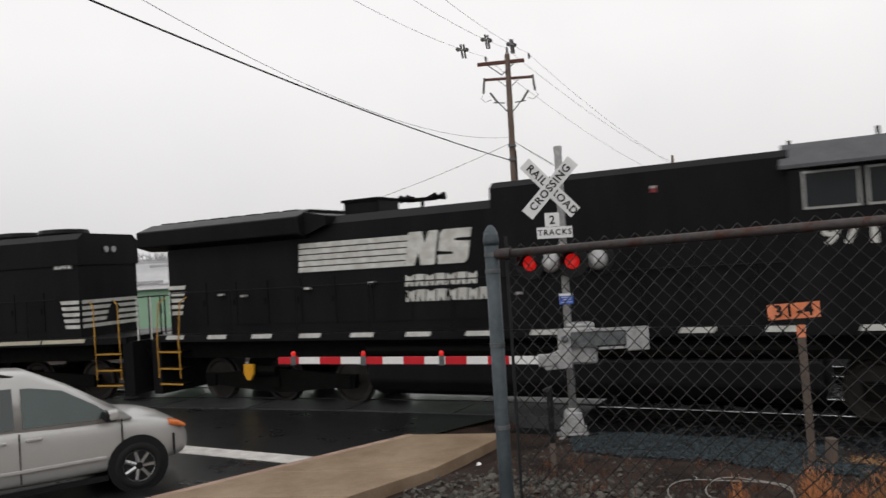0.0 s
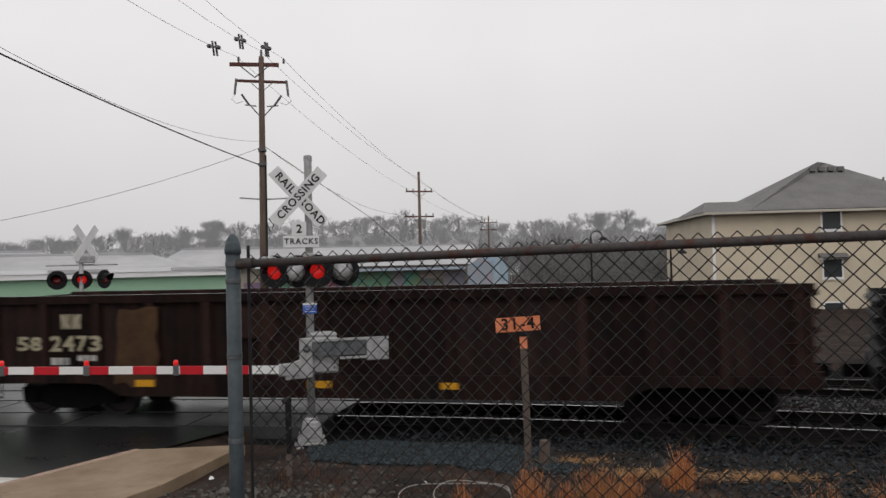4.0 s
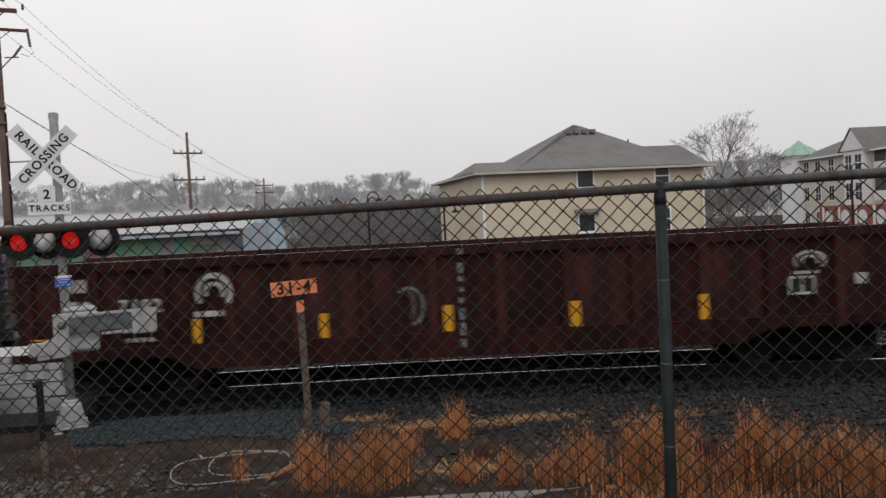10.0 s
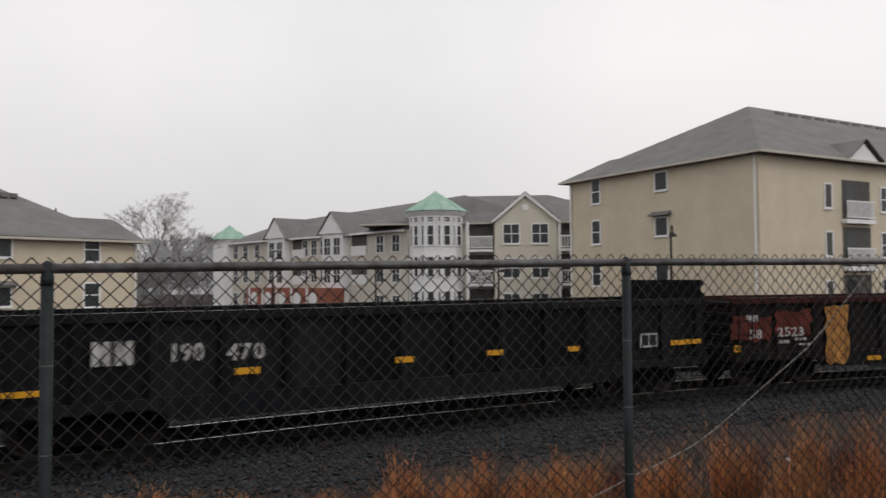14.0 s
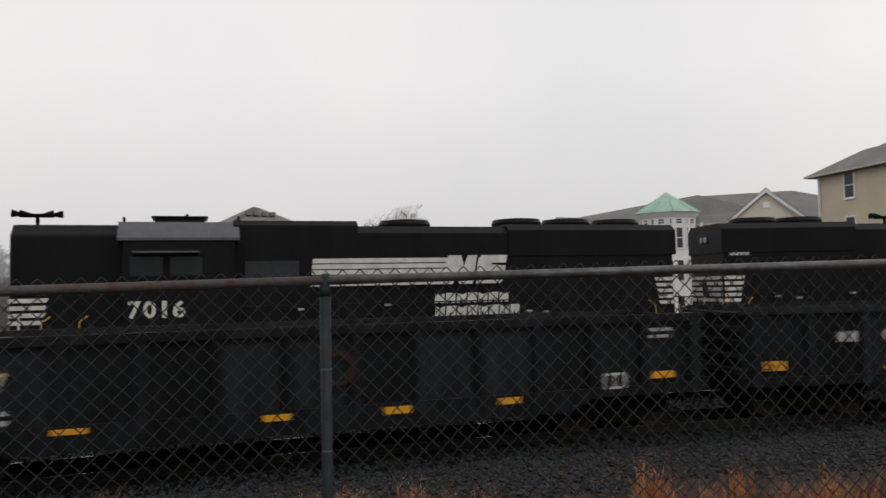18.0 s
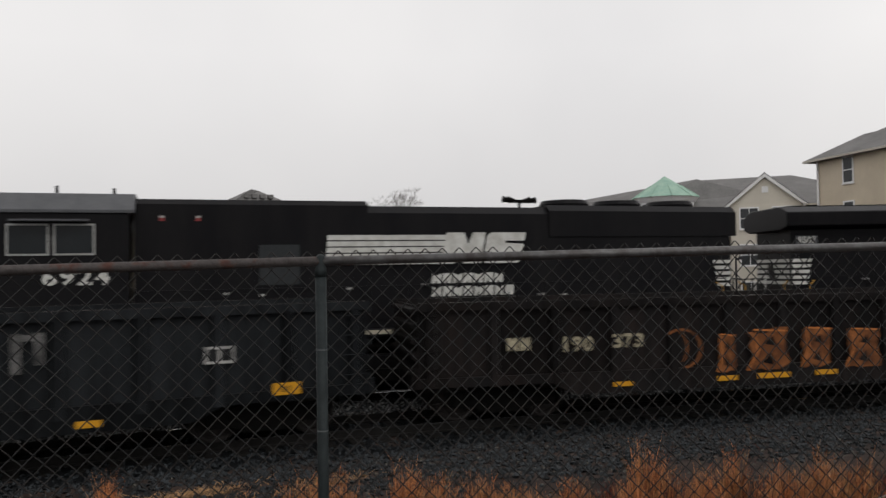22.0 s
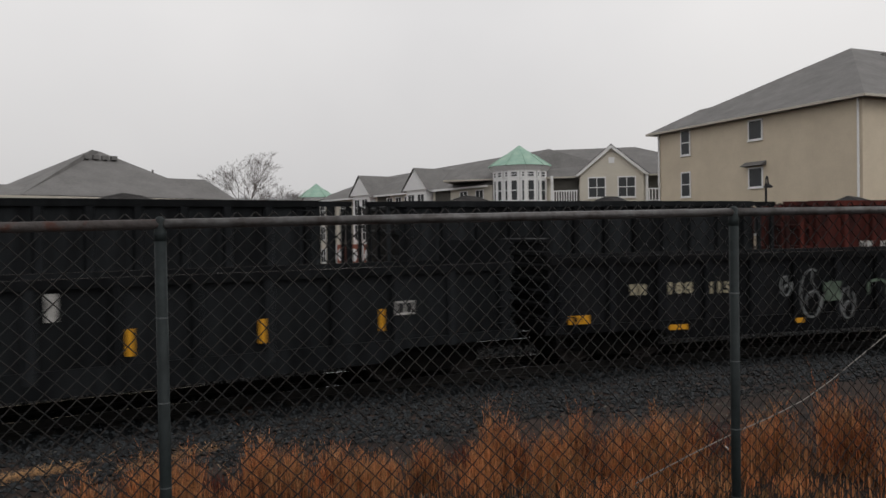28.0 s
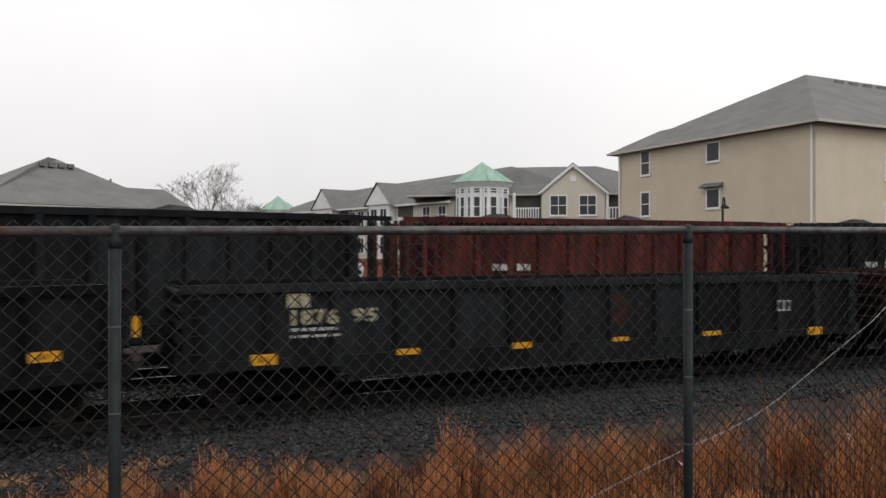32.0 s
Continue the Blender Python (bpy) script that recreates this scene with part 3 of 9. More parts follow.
def fence():
    f = thing("chain_link_fence", "rusting chain-link fence with steel posts and top rail", "fence")
    posts = [POST_A, POST_B, POST_C, POST_D, POST_E]
    wires = [zigzag(0, 44), zigzag(1, 44)]
    # terminal post with its dome cap and bands
    z0 = height(*POST_A) - 0.3
    x, y = POST_A
    p = part("terminal_post", Shape().lathe([(0.0365, 0), (0.0365, 3.05 - z0)], (x, y, z0), sides=20), m_postpaint, f, "thick blue-grey end post", smooth=True)
    part("dome_cap", Shape().lathe([(0.041, 2.985), (0.041, 3.01), (0.037, 3.035), (0.028, 3.065), (0.012, 3.085), (0.0, 3.088)], (x, y, 0), sides=20), m_postpaint, p, smooth=True)
    for z in (2.935, 2.85, 2.47, 2.05, 1.65):
        part("band", Shape().lathe([(0.0395, z - 0.011), (0.0395, z + 0.011)], (x, y, 0), sides=20), m_galv, p)
    dirs = []
    for (ax, ay), (bx, by) in zip(posts, posts[1:]):
        d = Vector((bx - ax, by - ay, 0))
        dirs.append((d.normalized(), d.length))
    for i, (x, y) in enumerate(posts[1:]):
        z0 = height(x, y) - 0.3
        p = part("line_post", Shape().lathe([(0.0242, 0), (0.0242, RAIL_Z[i + 1] - z0 - 0.03)], (x, y, z0), sides=16), m_linepost, f, smooth=True)
        part("loop_cap", Shape().lathe([(0.0255, -0.07), (0.0255, -0.032), (0.0215, -0.02), (0.0245, 0.014), (0.014, 0.027), (0.006, 0.031)], (x, y, RAIL_Z[i + 1]), sides=14), m_linepost, p, smooth=True)
        for z in (2.6, 2.25, 1.9, 1.55):
            part("tie_wire", Shape().lathe([(0.0246, z - 0.003), (0.0246, z + 0.003)], (x, y, 0), sides=14), m_galv, p)
    for i, (d, ln) in enumerate(dirs):
        a, b = posts[i], posts[i + 1]
        st = 0.07 if i == 0 else 0.0
        za, zb = RAIL_Z[i], RAIL_Z[i + 1]
        rl = Shape().tube((a[0] + d.x * st, a[1] + d.y * st, za), (b[0], b[1], zb), 0.021, 14)
        part("top_rail", rl, m_rust if i == 0 else m_wetrail, f, "rust-stained pipe rail" if i == 0 else "wet grey pipe rail", smooth=True)
        if i == 0:
            part("rail_end", Shape().tube((a[0] + d.x * 0.03, a[1] + d.y * 0.03, za), (a[0] + d.x * 0.12, a[1] + d.y * 0.12, za + 0.002), 0.028, 14), m_rust, f)
            part("tension_bar", Shape().tube((a[0] + d.x * 0.09, a[1] + d.y * 0.09, za + 0.09), (a[0] + d.x * 0.09, a[1] + d.y * 0.09, 1.2), 0.008, 8), m_cable, f)
            n = int((ln - 0.08) / W)
            o = 0.085
        else:
            n, o = int(ln / W), 0.0
        ang = math.degrees(math.atan2(d.y, d.x))
        nrm = Vector((d.y, -d.x, 0)) * -0.026
        for k in range(n):
            u = o + k * W
            z = za + (zb - za) * u / ln + 0.045
            part("mesh_wire", wires[k % 2], None, f, m=pose(a[0] + d.x * u + nrm.x, a[1] + d.y * u + nrm.y, z, 0, 0, ang))


fence()


# ---- the crossing signal with its gate ----
def blade(sig, text, lean, m):
    b = part("crossbuck_blade", Shape().box(-0.565, 0.565, -0.006, 0.006, -0.108, 0.108), m_white, sig, "white reflective blade with black letters", m=m @ pose(0, 0, 0, 0, lean, 0))
    for piece, xx in text:
        lettering(piece, 0.172, m_black, b, pose(xx, -0.007, 0), space=1.14)
    return b


def flasher(sig, x, z, yaw, lit, y=0.0):
    """A round black target with a hooded red lens; seen from behind it is a silver drum."""
    m = pose(x, y, z, 0, 0, yaw)
    t = part("target_disc", Shape().lathe([(0.0, 0.03), (0.255, 0.03), (0.262, 0.0), (0.255, -0.012), (0.0, -0.012)], axis="y", sides=28), m_black, sig, "round black signal target", m=m)
    part("lens", Shape().lathe([(0.0, -0.06), (0.085, -0.05), (0.122, -0.014), (0.122, 0.0)], axis="y", sides=24), m_lampon if lit else m_lampoff, t, "lit red lens" if lit else "unlit red lens", smooth=True)
    hood = Shape()
    for i in range(13):
        a0, a1 = radians(-10 + i * 200 / 13), radians(-10 + (i + 1) * 200 / 13)
        for rr in (0.158, 0.164):
            hood.quad((rr * math.cos(a0), -0.012, rr * math.sin(a0)), (rr * math.cos(a1), -0.012, rr * math.sin(a1)), (rr * math.cos(a1), -0.26 * (0.45 + 0.55 * max(0, math.sin(a1))), rr * math.sin(a1)), (rr * math.cos(a0), -0.26 * (0.45 + 0.55 * max(0, math.sin(a0))), rr * math.sin(a0)))
    part("hood", hood, m_black, t)
    part("lamp_housing", Shape().lathe([(0.0, 0.21), (0.09, 0.2), (0.155, 0.14), (0.165, 0.03)], axis="y", sides=24), m_silver, t, "silver lamp drum", smooth=True)
    return t


def bolted_base(sig):
    part("base_casting", Shape().prism([(-0.16, 0.13), (0.16, 0.13), (0.15, 0.3), (0.125, 0.45), (-0.125, 0.45), (-0.15, 0.3)], -0.15, 0.15), m_silver, sig, "cast silver base box", bevel=0.02)
    part("base_door", Shape().box(-0.1, 0.06, -0.168, -0.15, 0.2, 0.38), m_silver, sig, "bolted cover of the base", bevel=0.008)
    part("base_collar", Shape().lathe([(0.1, 0.44), (0.1, 0.48), (0.08, 0.5), (0.066, 0.5)], sides=16), m_silver, sig)
    part("base_plate", Shape().box(-0.2, 0.2, -0.2, 0.2, 0.09, 0.13), m_silver, sig, bevel=0.012)
    for x in (-0.19, 0.19):
        for y in (-0.19, 0.19):
            part("anchor_bolt", Shape().tube((x * 0.9, y * 0.9, -0.05), (x * 0.9, y * 0.9, 0.24), 0.018, 8), m_silver, sig)
            part("bolt_nut", Shape().tube((x * 0.9, y * 0.9, 0.13), (x * 0.9, y * 0.9, 0.17), 0.036, 6), m_silver, sig)
            part("foot_pad", Shape().tube((x * 1.05, y * 1.05, 0.02), (x * 1.05, y * 1.05, 0.07), 0.06, 10), m_silver, sig)


def signal():
    sig = thing("crossing_signal", "silver railroad crossing signal with crossbuck, red flashers and lowered gate", "crossing signal", pose(0.27, 12.93, 0.02, 0, 0.3, 4))
    part("mast", Shape().lathe([(0.062, 0.3), (0.062, 4.62), (0.06, 4.63)], sides=18), m_silver, sig, smooth=True)
    part("mast_cap", Shape().lathe([(0.068, 4.58), (0.068, 4.66), (0.05, 4.67)], sides=18), m_silver, sig)
    bolted_base(sig)
    m = pose(-0.165, -0.1, 4.0, 0, 0, 3)
    blade(sig, [("RAIL", -0.29), ("ROAD", 0.31)], 47, m @ pose(0, 0.01, 0))
    blade(sig, [("CROSSING", 0.0)], -47, m @ pose(0, -0.012, 0))
    p = part("track_count_plate", Shape().box(-0.115, 0.115, -0.006, 0.006, -0.1, 0.12), m_white, sig, m=pose(-0.16, -0.09, 3.485))
    lettering("2", 0.185, m_black, p, pose(0, -0.007, 0.0))
    p = part("tracks_plate", Shape().box(-0.28, 0.28, -0.006, 0.006, -0.09, 0.09), m_white, sig, m=pose(-0.13, -0.09, 3.29))
    lettering("TRACKS", 0.125, m_black, p, pose(0, -0.007, 0), space=1.22)
    # cross arm and flashers: one pair faces the road, one pair is turned away
    part("cross_arm", Shape().tube((-0.78, 0, 3.04), (0.78, 0, 3.04), 0.025, 10), m_silver, sig, "silver cross arm above the lamps")
    part("arm_clamp", Shape().box(-0.1, 0.1, -0.1, 0.1, 2.98, 3.1), m_silver, sig, bevel=0.02)
    for x, yy, yaw, lit in ((-0.54, 0.0, -30, True), (0.11, -0.2, -24, True), (-0.18, 0.0, 148, False), (0.56, 0.0, 148, False)):
        part("lamp_bracket", Shape().line([(x, 0.0, 3.04), (x, yy * 0.5 + 0.01, 2.98), (x, yy + 0.02, 2.86)], 0.018, 8), m_silver, sig)
        flasher(sig, x, 2.82, yaw, lit, yy)
    # blue notice with unreadable rows
    pl = part("notice_plate", Shape().box(-0.11, 0.11, -0.005, 0.005, -0.075, 0.095), m_white, sig, "white and blue emergency notice", m=pose(-0.01, -0.075, 2.22, 0, 0, 4))
    part("notice_field", Shape().box(-0.11, 0.11, -0.008, -0.005, -0.075, 0.06), m_blue, pl)
    for z, w in ((0.035, 0.08), (0.0, 0.07), (-0.04, 0.085)):
        part("notice_bar", Shape().box(-w, w, -0.01, -0.008, z - 0.004, z + 0.004), m_white, pl)
    # gate machine
    g = part("gate_machine", Shape().box(-0.06, 0.42, -0.24, 0.24, 1.2, 1.78), m_silver, sig, "silver gate machine housing", bevel=0.05)
    part("machine_door", Shape().box(0.0, 0.38, -0.262, -0.24, 1.24, 1.72), m_silver, g, bevel=0.015)
    part("machine_lid", Shape().box(-0.04, 0.4, -0.2, 0.2, 1.78, 1.84), m_silver, g, bevel=0.025)
    part("side_hub", Shape().lathe([(0.0, -0.375), (0.05, -0.37), (0.06, -0.34)], (-0.09, 0, 1.62), axis="y", sides=16), m_galv, g, smooth=True)
    for z in (1.3, 1.5, 1.7):
        part("door_bolt", Shape().lathe([(0.0, -0.285), (0.018, -0.28), (0.02, -0.262)], (0.34, 0, z), axis="y", sides=8), m_galv, g)
    part("arm_bracket", Shape().prism([(-0.2, 1.78), (0.0, 1.78), (0.0, 1.17), (-0.42, 1.15), (-0.45, 1.37), (-0.2, 1.45)], -0.34, -0.26), m_silver, g, bevel=0.012)
    part("arm_socket", Shape().box(-0.52, -0.2, -0.36, -0.24, 1.21, 1.4), m_silver, g, bevel=0.02)
    part("counterweight_arm", Shape().box(0.0, 0.86, -0.36, -0.33, 1.5, 1.72), m_galv, g, "weathered counterweight arm")
    part("arm_rim", Shape().box(0.1, 1.19, -0.39, -0.33, 1.73, 1.765), m_silver, g)
    part("counterweight", Shape().box(0.84, 1.19, -0.4, -0.28, 1.4, 1.73), m_silver, g, "flat cast counterweight", bevel=0.02)
    part("arm_rim", Shape().box(0.42, 0.84, -0.39, -0.33, 1.44, 1.475), m_silver, g)
    # gate arm with red and white stripes
    arm = part("gate_arm", Shape().prism([(-4.6, 1.46), (-4.6, 1.56), (-0.46, 1.375), (-0.46, 1.25)], -0.33, -0.29), m_white, sig, "red and white striped gate arm")
    n = 0
    x = -4.6
    while x < -0.63:
        zt, zb = 1.562 + (x + 4.6) * -0.0447, 1.458 + (x + 4.6) * -0.0507
        x2 = min(x + 0.33, -0.62)
        if n % 2 == 0 and x < -1.0:
            zt2, zb2 = 1.562 + (x2 + 4.6) * -0.0447, 1.458 + (x2 + 4.6) * -0.0507
            part("red_stripe", Shape().prism([(x, zb), (x, zt), (x2, zt2), (x2, zb2)], -0.334, -0.286), m_red, arm)
        x = x2 + 1e-6
        n += 1
    for x, lit in ((-4.36, True), (-3.25, True), (-2.02, True)):
        lamp = part("arm_lamp", Shape().lathe([(0.028, 0.0), (0.036, 0.03), (0.038, 0.06), (0.024, 0.085), (0, 0.09)], (x, -0.31, 1.565 + (x + 4.6) * -0.0447), sides=14), m_lampon if lit else m_lampoff, arm, "small red arm lamp", smooth=True)
        part("lamp_foot", Shape().box(x - 0.04, x + 0.04, -0.345, -0.275, 1.44 + (x + 4.6) * -0.05, 1.575 + (x + 4.6) * -0.0447), m_galv, lamp)


signal()


def far_signal():
    """The signal on the road's other side, beyond both tracks."""
    sig = thing("crossing_signal", "distant silver crossing signal seen edge-on with a lit red flasher", "crossing signal", pose(-5.6, 23.4, -0.05, 0, 0, 0))
    part("mast", Shape().lathe([(0.062, 0.3), (0.062, 4.0)], sides=14), m_silver, sig, smooth=True)
    bolted_base(sig)
    for lean in (47, -47):
        part("crossbuck_blade", Shape().box(-0.61, 0.61, -0.006, 0.006, -0.114, 0.114), m_white, sig, "back of a white blade", m=pose(0.12, 0.08 + lean * 0.0003, 3.75, 0, 0, 62) @ pose(0, 0, 0, 0, lean, 0))
    part("cross_arm", Shape().tube((-0.9, 0, 3.15), (0.95, 0, 3.15), 0.022, 8), m_silver, sig)
    part("junction_box", Shape().box(-0.12, 0.35, -0.1, 0.1, 3.2, 3.4), m_silver, sig, bevel=0.02)
    for x, yaw, lit in ((-0.62, 8, False), (0.02, 8, True), (0.6, 60, False)):
        flasher(sig, x, 2.75, yaw, lit)
    part("meter_box", Shape().box(-0.05, 0.13, -0.16, -0.06, 1.5, 1.8), m_silver, sig, bevel=0.01)


far_signal()

# ---- rolling stock ----
m_tar = material("black_gondola_paint", (0.0045, 0.005, 0.006), 0.5, vary=0.3, scale=1.4, fine=30, bump=0.12, second=(0.0095, 0.0095, 0.0102), amount=0.4, streaks=0.35, spec=0.06)
m_tar2 = material("grey_black_gondola_paint", (0.006, 0.0066, 0.0075), 0.55, vary=0.3, scale=1.2, fine=30, bump=0.12, second=(0.0115, 0.0128, 0.014), amount=0.45, streaks=0.35, spec=0.06)
m_oxide = material("oxide_red_gondola_paint", (0.05, 0.014, 0.012), 0.55, vary=0.25, scale=1.3, fine=30, bump=0.12, second=(0.016, 0.0085, 0.008), amount=0.5, streaks=0.35, spec=0.06)
m_oxide2 = material("bright_red_gondola_paint", (0.085, 0.02, 0.015), 0.55, vary=0.25, scale=1.3, fine=30, bump=0.12, second=(0.028, 0.011, 0.01), amount=0.55, streaks=0.35, spec=0.06)
m_brown = material("rusted_brown_gondola_paint", (0.0065, 0.0062, 0.0063), 0.6, vary=0.3, scale=1.5, fine=30, bump=0.15, second=(0.0118, 0.0086, 0.0077), amount=0.4, streaks=0.35, spec=0.06)
def weathered(m, low, high, wide=7.0, tall=0.35):
    """Runs of dirt and wet down a side: narrow upright streaks that lighten and darken the paint."""
    n, l = m.node_tree.nodes, m.node_tree.links
    b = n["Principled BSDF"]
    src = b.inputs["Base Color"].links[0].from_socket
    co = n.new("ShaderNodeTexCoord")
    mp = n.new("ShaderNodeMapping")
    mp.inputs["Scale"].default_value = (wide, wide, tall)
    ns = n.new("ShaderNodeTexNoise")
    ns.inputs["Scale"].default_value, ns.inputs["Detail"].default_value, ns.inputs["Roughness"].default_value = 1.0, 5, 0.7
    r = n.new("ShaderNodeMapRange")
    r.inputs[1].default_value, r.inputs[2].default_value = 0.32, 0.68
    r.inputs[3].default_value, r.inputs[4].default_value = low, high
    mx = n.new("ShaderNodeMixRGB")
    mx.blend_type = "MULTIPLY"
    mx.inputs[0].default_value = 1
    l.new(co.outputs["Object"], mp.inputs["Vector"])
    l.new(mp.outputs[0], ns.inputs["Vector"])
    l.new(ns.outputs["Fac"], r.inputs[0])
    l.new(src, mx.inputs[1])
    l.new(r.outputs[0], mx.inputs[2])
    l.new(mx.outputs[0], b.inputs["Base Color"])


for _m, _lo, _hi in ((m_tar, 0.6, 1.6), (m_tar2, 0.6, 1.6), (m_oxide, 0.65, 1.35), (m_oxide2, 0.7, 1.3), (m_brown, 0.6, 1.6)):
    object_vary(_m, _lo, _hi)
m_rustcar = material("rust_brown_gondola_paint", (0.024, 0.0118, 0.0098), 0.6, vary=0.35, scale=1.6, fine=24, bump=0.15, second=(0.0098, 0.0074, 0.007), amount=0.5, streaks=0.3, spec=0.06)
m_olive = material("faded_olive_wagon_paint", (0.021, 0.022, 0.018), 0.6, vary=0.25, scale=1.2, fine=24, bump=0.12, second=(0.012, 0.0125, 0.011), amount=0.5, streaks=0.3, spec=0.06)
for _m in (m_rustcar, m_olive):
    object_vary(_m, 0.7, 1.35)
for _m in (m_tar, m_tar2, m_oxide, m_oxide2, m_brown, m_rustcar, m_olive):
    weathered(_m, 0.6, 1.75)
m_wetedge = material("wet_steel_edge", (0.05, 0.048, 0.047), 0.22, vary=0.4, scale=0.9, fine=14, bump=0.1, second=(0.03, 0.024, 0.022), spec=0.5)
m_tanprimer = material("tan_primer_patch", (0.075, 0.04, 0.018), 0.65, vary=0.35, scale=3, second=(0.04, 0.02, 0.011))
m_rustpatch = material("thin_rust_patch", (0.035, 0.013, 0.008), 0.7, vary=0.4, scale=4, second=(0.014, 0.008, 0.006))
m_under = material("grimy_running_gear", (0.005, 0.0047, 0.0044), 0.7, vary=0.35, scale=6, bump=0.3, spec=0.05)
m_wheel = material("worn_wheel_steel", (0.045, 0.04, 0.038), 0.5, metal=0.5, vary=0.3, scale=7)
m_yellow = material("yellow_reflector", (0.6, 0.29, 0.02), 0.45, vary=0.15, scale=9, bump=0)
m_yellowgrab = material("yellow_grab_paint", (0.42, 0.23, 0.04), 0.5, vary=0.2, scale=8)
m_stencil = material("faded_white_stencil", (0.46, 0.45, 0.43), 0.6, vary=0.25, scale=9, bump=0)
m_cream = material("cream_stencil", (0.45, 0.4, 0.28), 0.6, vary=0.3, scale=9, bump=0)
m_patch = material("orange_primer_patch", (0.5, 0.25, 0.065), 0.65, vary=0.3, scale=3, second=(0.26, 0.11, 0.035))
m_patchred = material("red_primer_patch", (0.11, 0.022, 0.014), 0.6, vary=0.3, scale=3)
m_loco = material("black_locomotive_paint", (0.0078, 0.0076, 0.0088), 0.36, vary=0.2, scale=1.5, fine=25, bump=0.05, second=(0.012, 0.0115, 0.0122), streaks=0.3, spec=0.06)
m_cabroof = material("grey_cab_roof", (0.09, 0.092, 0.098), 0.4, vary=0.2, scale=3)
m_locowhite = material("white_locomotive_stripe", (0.6, 0.6, 0.57), 0.5, vary=0.15, scale=5, bump=0, second=(0.42, 0.41, 0.38))
m_sillcream = material("cream_sill_stripe", (0.5, 0.46, 0.36), 0.5, vary=0.15, scale=5, bump=0)
m_cabglass = material("dark_cab_glass", (0.013, 0.016, 0.018), 0.1, vary=0.1, bump=0, spec=0.2)
m_cabframe = material("aluminium_window_frame", (0.4, 0.4, 0.38), 0.4, metal=0.5, vary=0.1)
m_headlight = glow("lit_headlight", (1.0, 0.85, 0.6), 6.0)
m_redmark = material("red_mark", (0.22, 0.04, 0.04), 0.5, vary=0.1)
m_spray_w = material("white_spray_paint", (0.24, 0.25, 0.25), 0.7, vary=0.3, scale=9)
m_spray_o = material("orange_spray_paint", (0.5, 0.18, 0.05), 0.7, vary=0.3, scale=9)
m_rustspray = material("rusty_orange_spray", (0.3, 0.11, 0.035), 0.7, vary=0.4, scale=2.5, second=(0.08, 0.03, 0.014), amount=0.5)
m_spray_g = material("green_spray_paint", (0.12, 0.16, 0.12), 0.7, vary=0.3, scale=9)
m_ringrust = material("brown_ring_stain", (0.045, 0.02, 0.012), 0.7, vary=0.4, scale=6, second=(0.015, 0.009, 0.007))
m_screen = material("dusty_intake_screen", (0.03, 0.033, 0.035), 0.6, vary=0.2, scale=8)
m_fade = material("faded_letter_paint", (0.16, 0.155, 0.15), 0.7, vary=0.4, scale=6, second=(0.05, 0.05, 0.05), bump=0)
for _m in (m_spray_w, m_spray_g, m_fade, m_patch, m_patchred, m_rustspray, m_stencil, m_cream):
    weathered(_m, 0.45, 1.25, 5.0, 3.0)
m_load = material("dark_scrap_load", (0.03, 0.028, 0.027), 0.8, vary=0.6, scale=5, fine=20, bump=1.0)

CACHE = {}


def cached(key, make):
    if key not in CACHE:
        CACHE[key] = make()
    return CACHE[key]


def truck(parent, x, axles=2, wheel=0.42, base=1.78, name="truck"):
    """A bogie at x under a car; its wheels stand on the rails."""
    hub = wheel

    def frame_mesh():
        s = Shape()
        h = base / 2 * (axles - 1)
        for y in (-1.0, 1.0):
            y0, y1 = (y - 0.09, y + 0.05) if y < 0 else (y - 0.05, y + 0.09)
            s.prism([(-h - 0.2, hub - 0.12), (-h - 0.24, hub + 0.17), (-h + 0.2, hub + 0.17), (-0.42, hub + 0.26), (0.42, hub + 0.26), (h - 0.2, hub + 0.17), (h + 0.24, hub + 0.17), (h + 0.2, hub - 0.12), (h - 0.15, hub - 0.1), (0.34, hub - 0.24), (-0.34, hub - 0.24), (-h + 0.15, hub - 0.1)], y0, y1)
            for k in range(axles):
                xx = -h + k * base
                s.box(xx - 0.14, xx + 0.14, y0 - 0.05 if y < 0 else y1, y0 if y < 0 else y1 + 0.05, hub - 0.13, hub + 0.15)
            for dx in (-0.16, 0, 0.16):
                s.tube((dx, y * 1.02, hub - 0.2), (dx, y * 1.02, hub + 0.14), 0.06, 8)
        s.box(-0.2, 0.2, -0.95, 0.95, hub - 0.02, hub + 0.3)
        return s.mesh("side_frames", m_under)
    tr = part(name, cached(("truck", axles, wheel, base), frame_mesh), None, parent, m=pose(x, 0, 0))

    def wheel_mesh():
        s = Shape()
        for y in (-0.7525, 0.7525):
            sg = 1 if y > 0 else -1
            s.lathe([(0.0, y + sg * 0.09), (0.12, y + sg * 0.09), (0.14, y + sg * 0.03), (wheel - 0.1, y + sg * 0.03), (wheel - 0.06, y + sg * 0.07), (wheel, y + sg * 0.07), (wheel + 0.004, y - sg * 0.03), (wheel + 0.03, y - sg * 0.045), (wheel + 0.03, y - sg * 0.06), (0.0, y - sg * 0.06)], axis="y", sides=20)
        s.tube((0, -0.7, 0), (0, 0.7, 0), 0.08, 8)
        return s.mesh("wheelset", m_wheel)
    for k in range(axles):
        xx = -base / 2 * (axles - 1) + k * base
        part("wheelset", cached(("wheel", wheel), wheel_mesh), None, tr, m=pose(xx, 0, hub))
    return tr


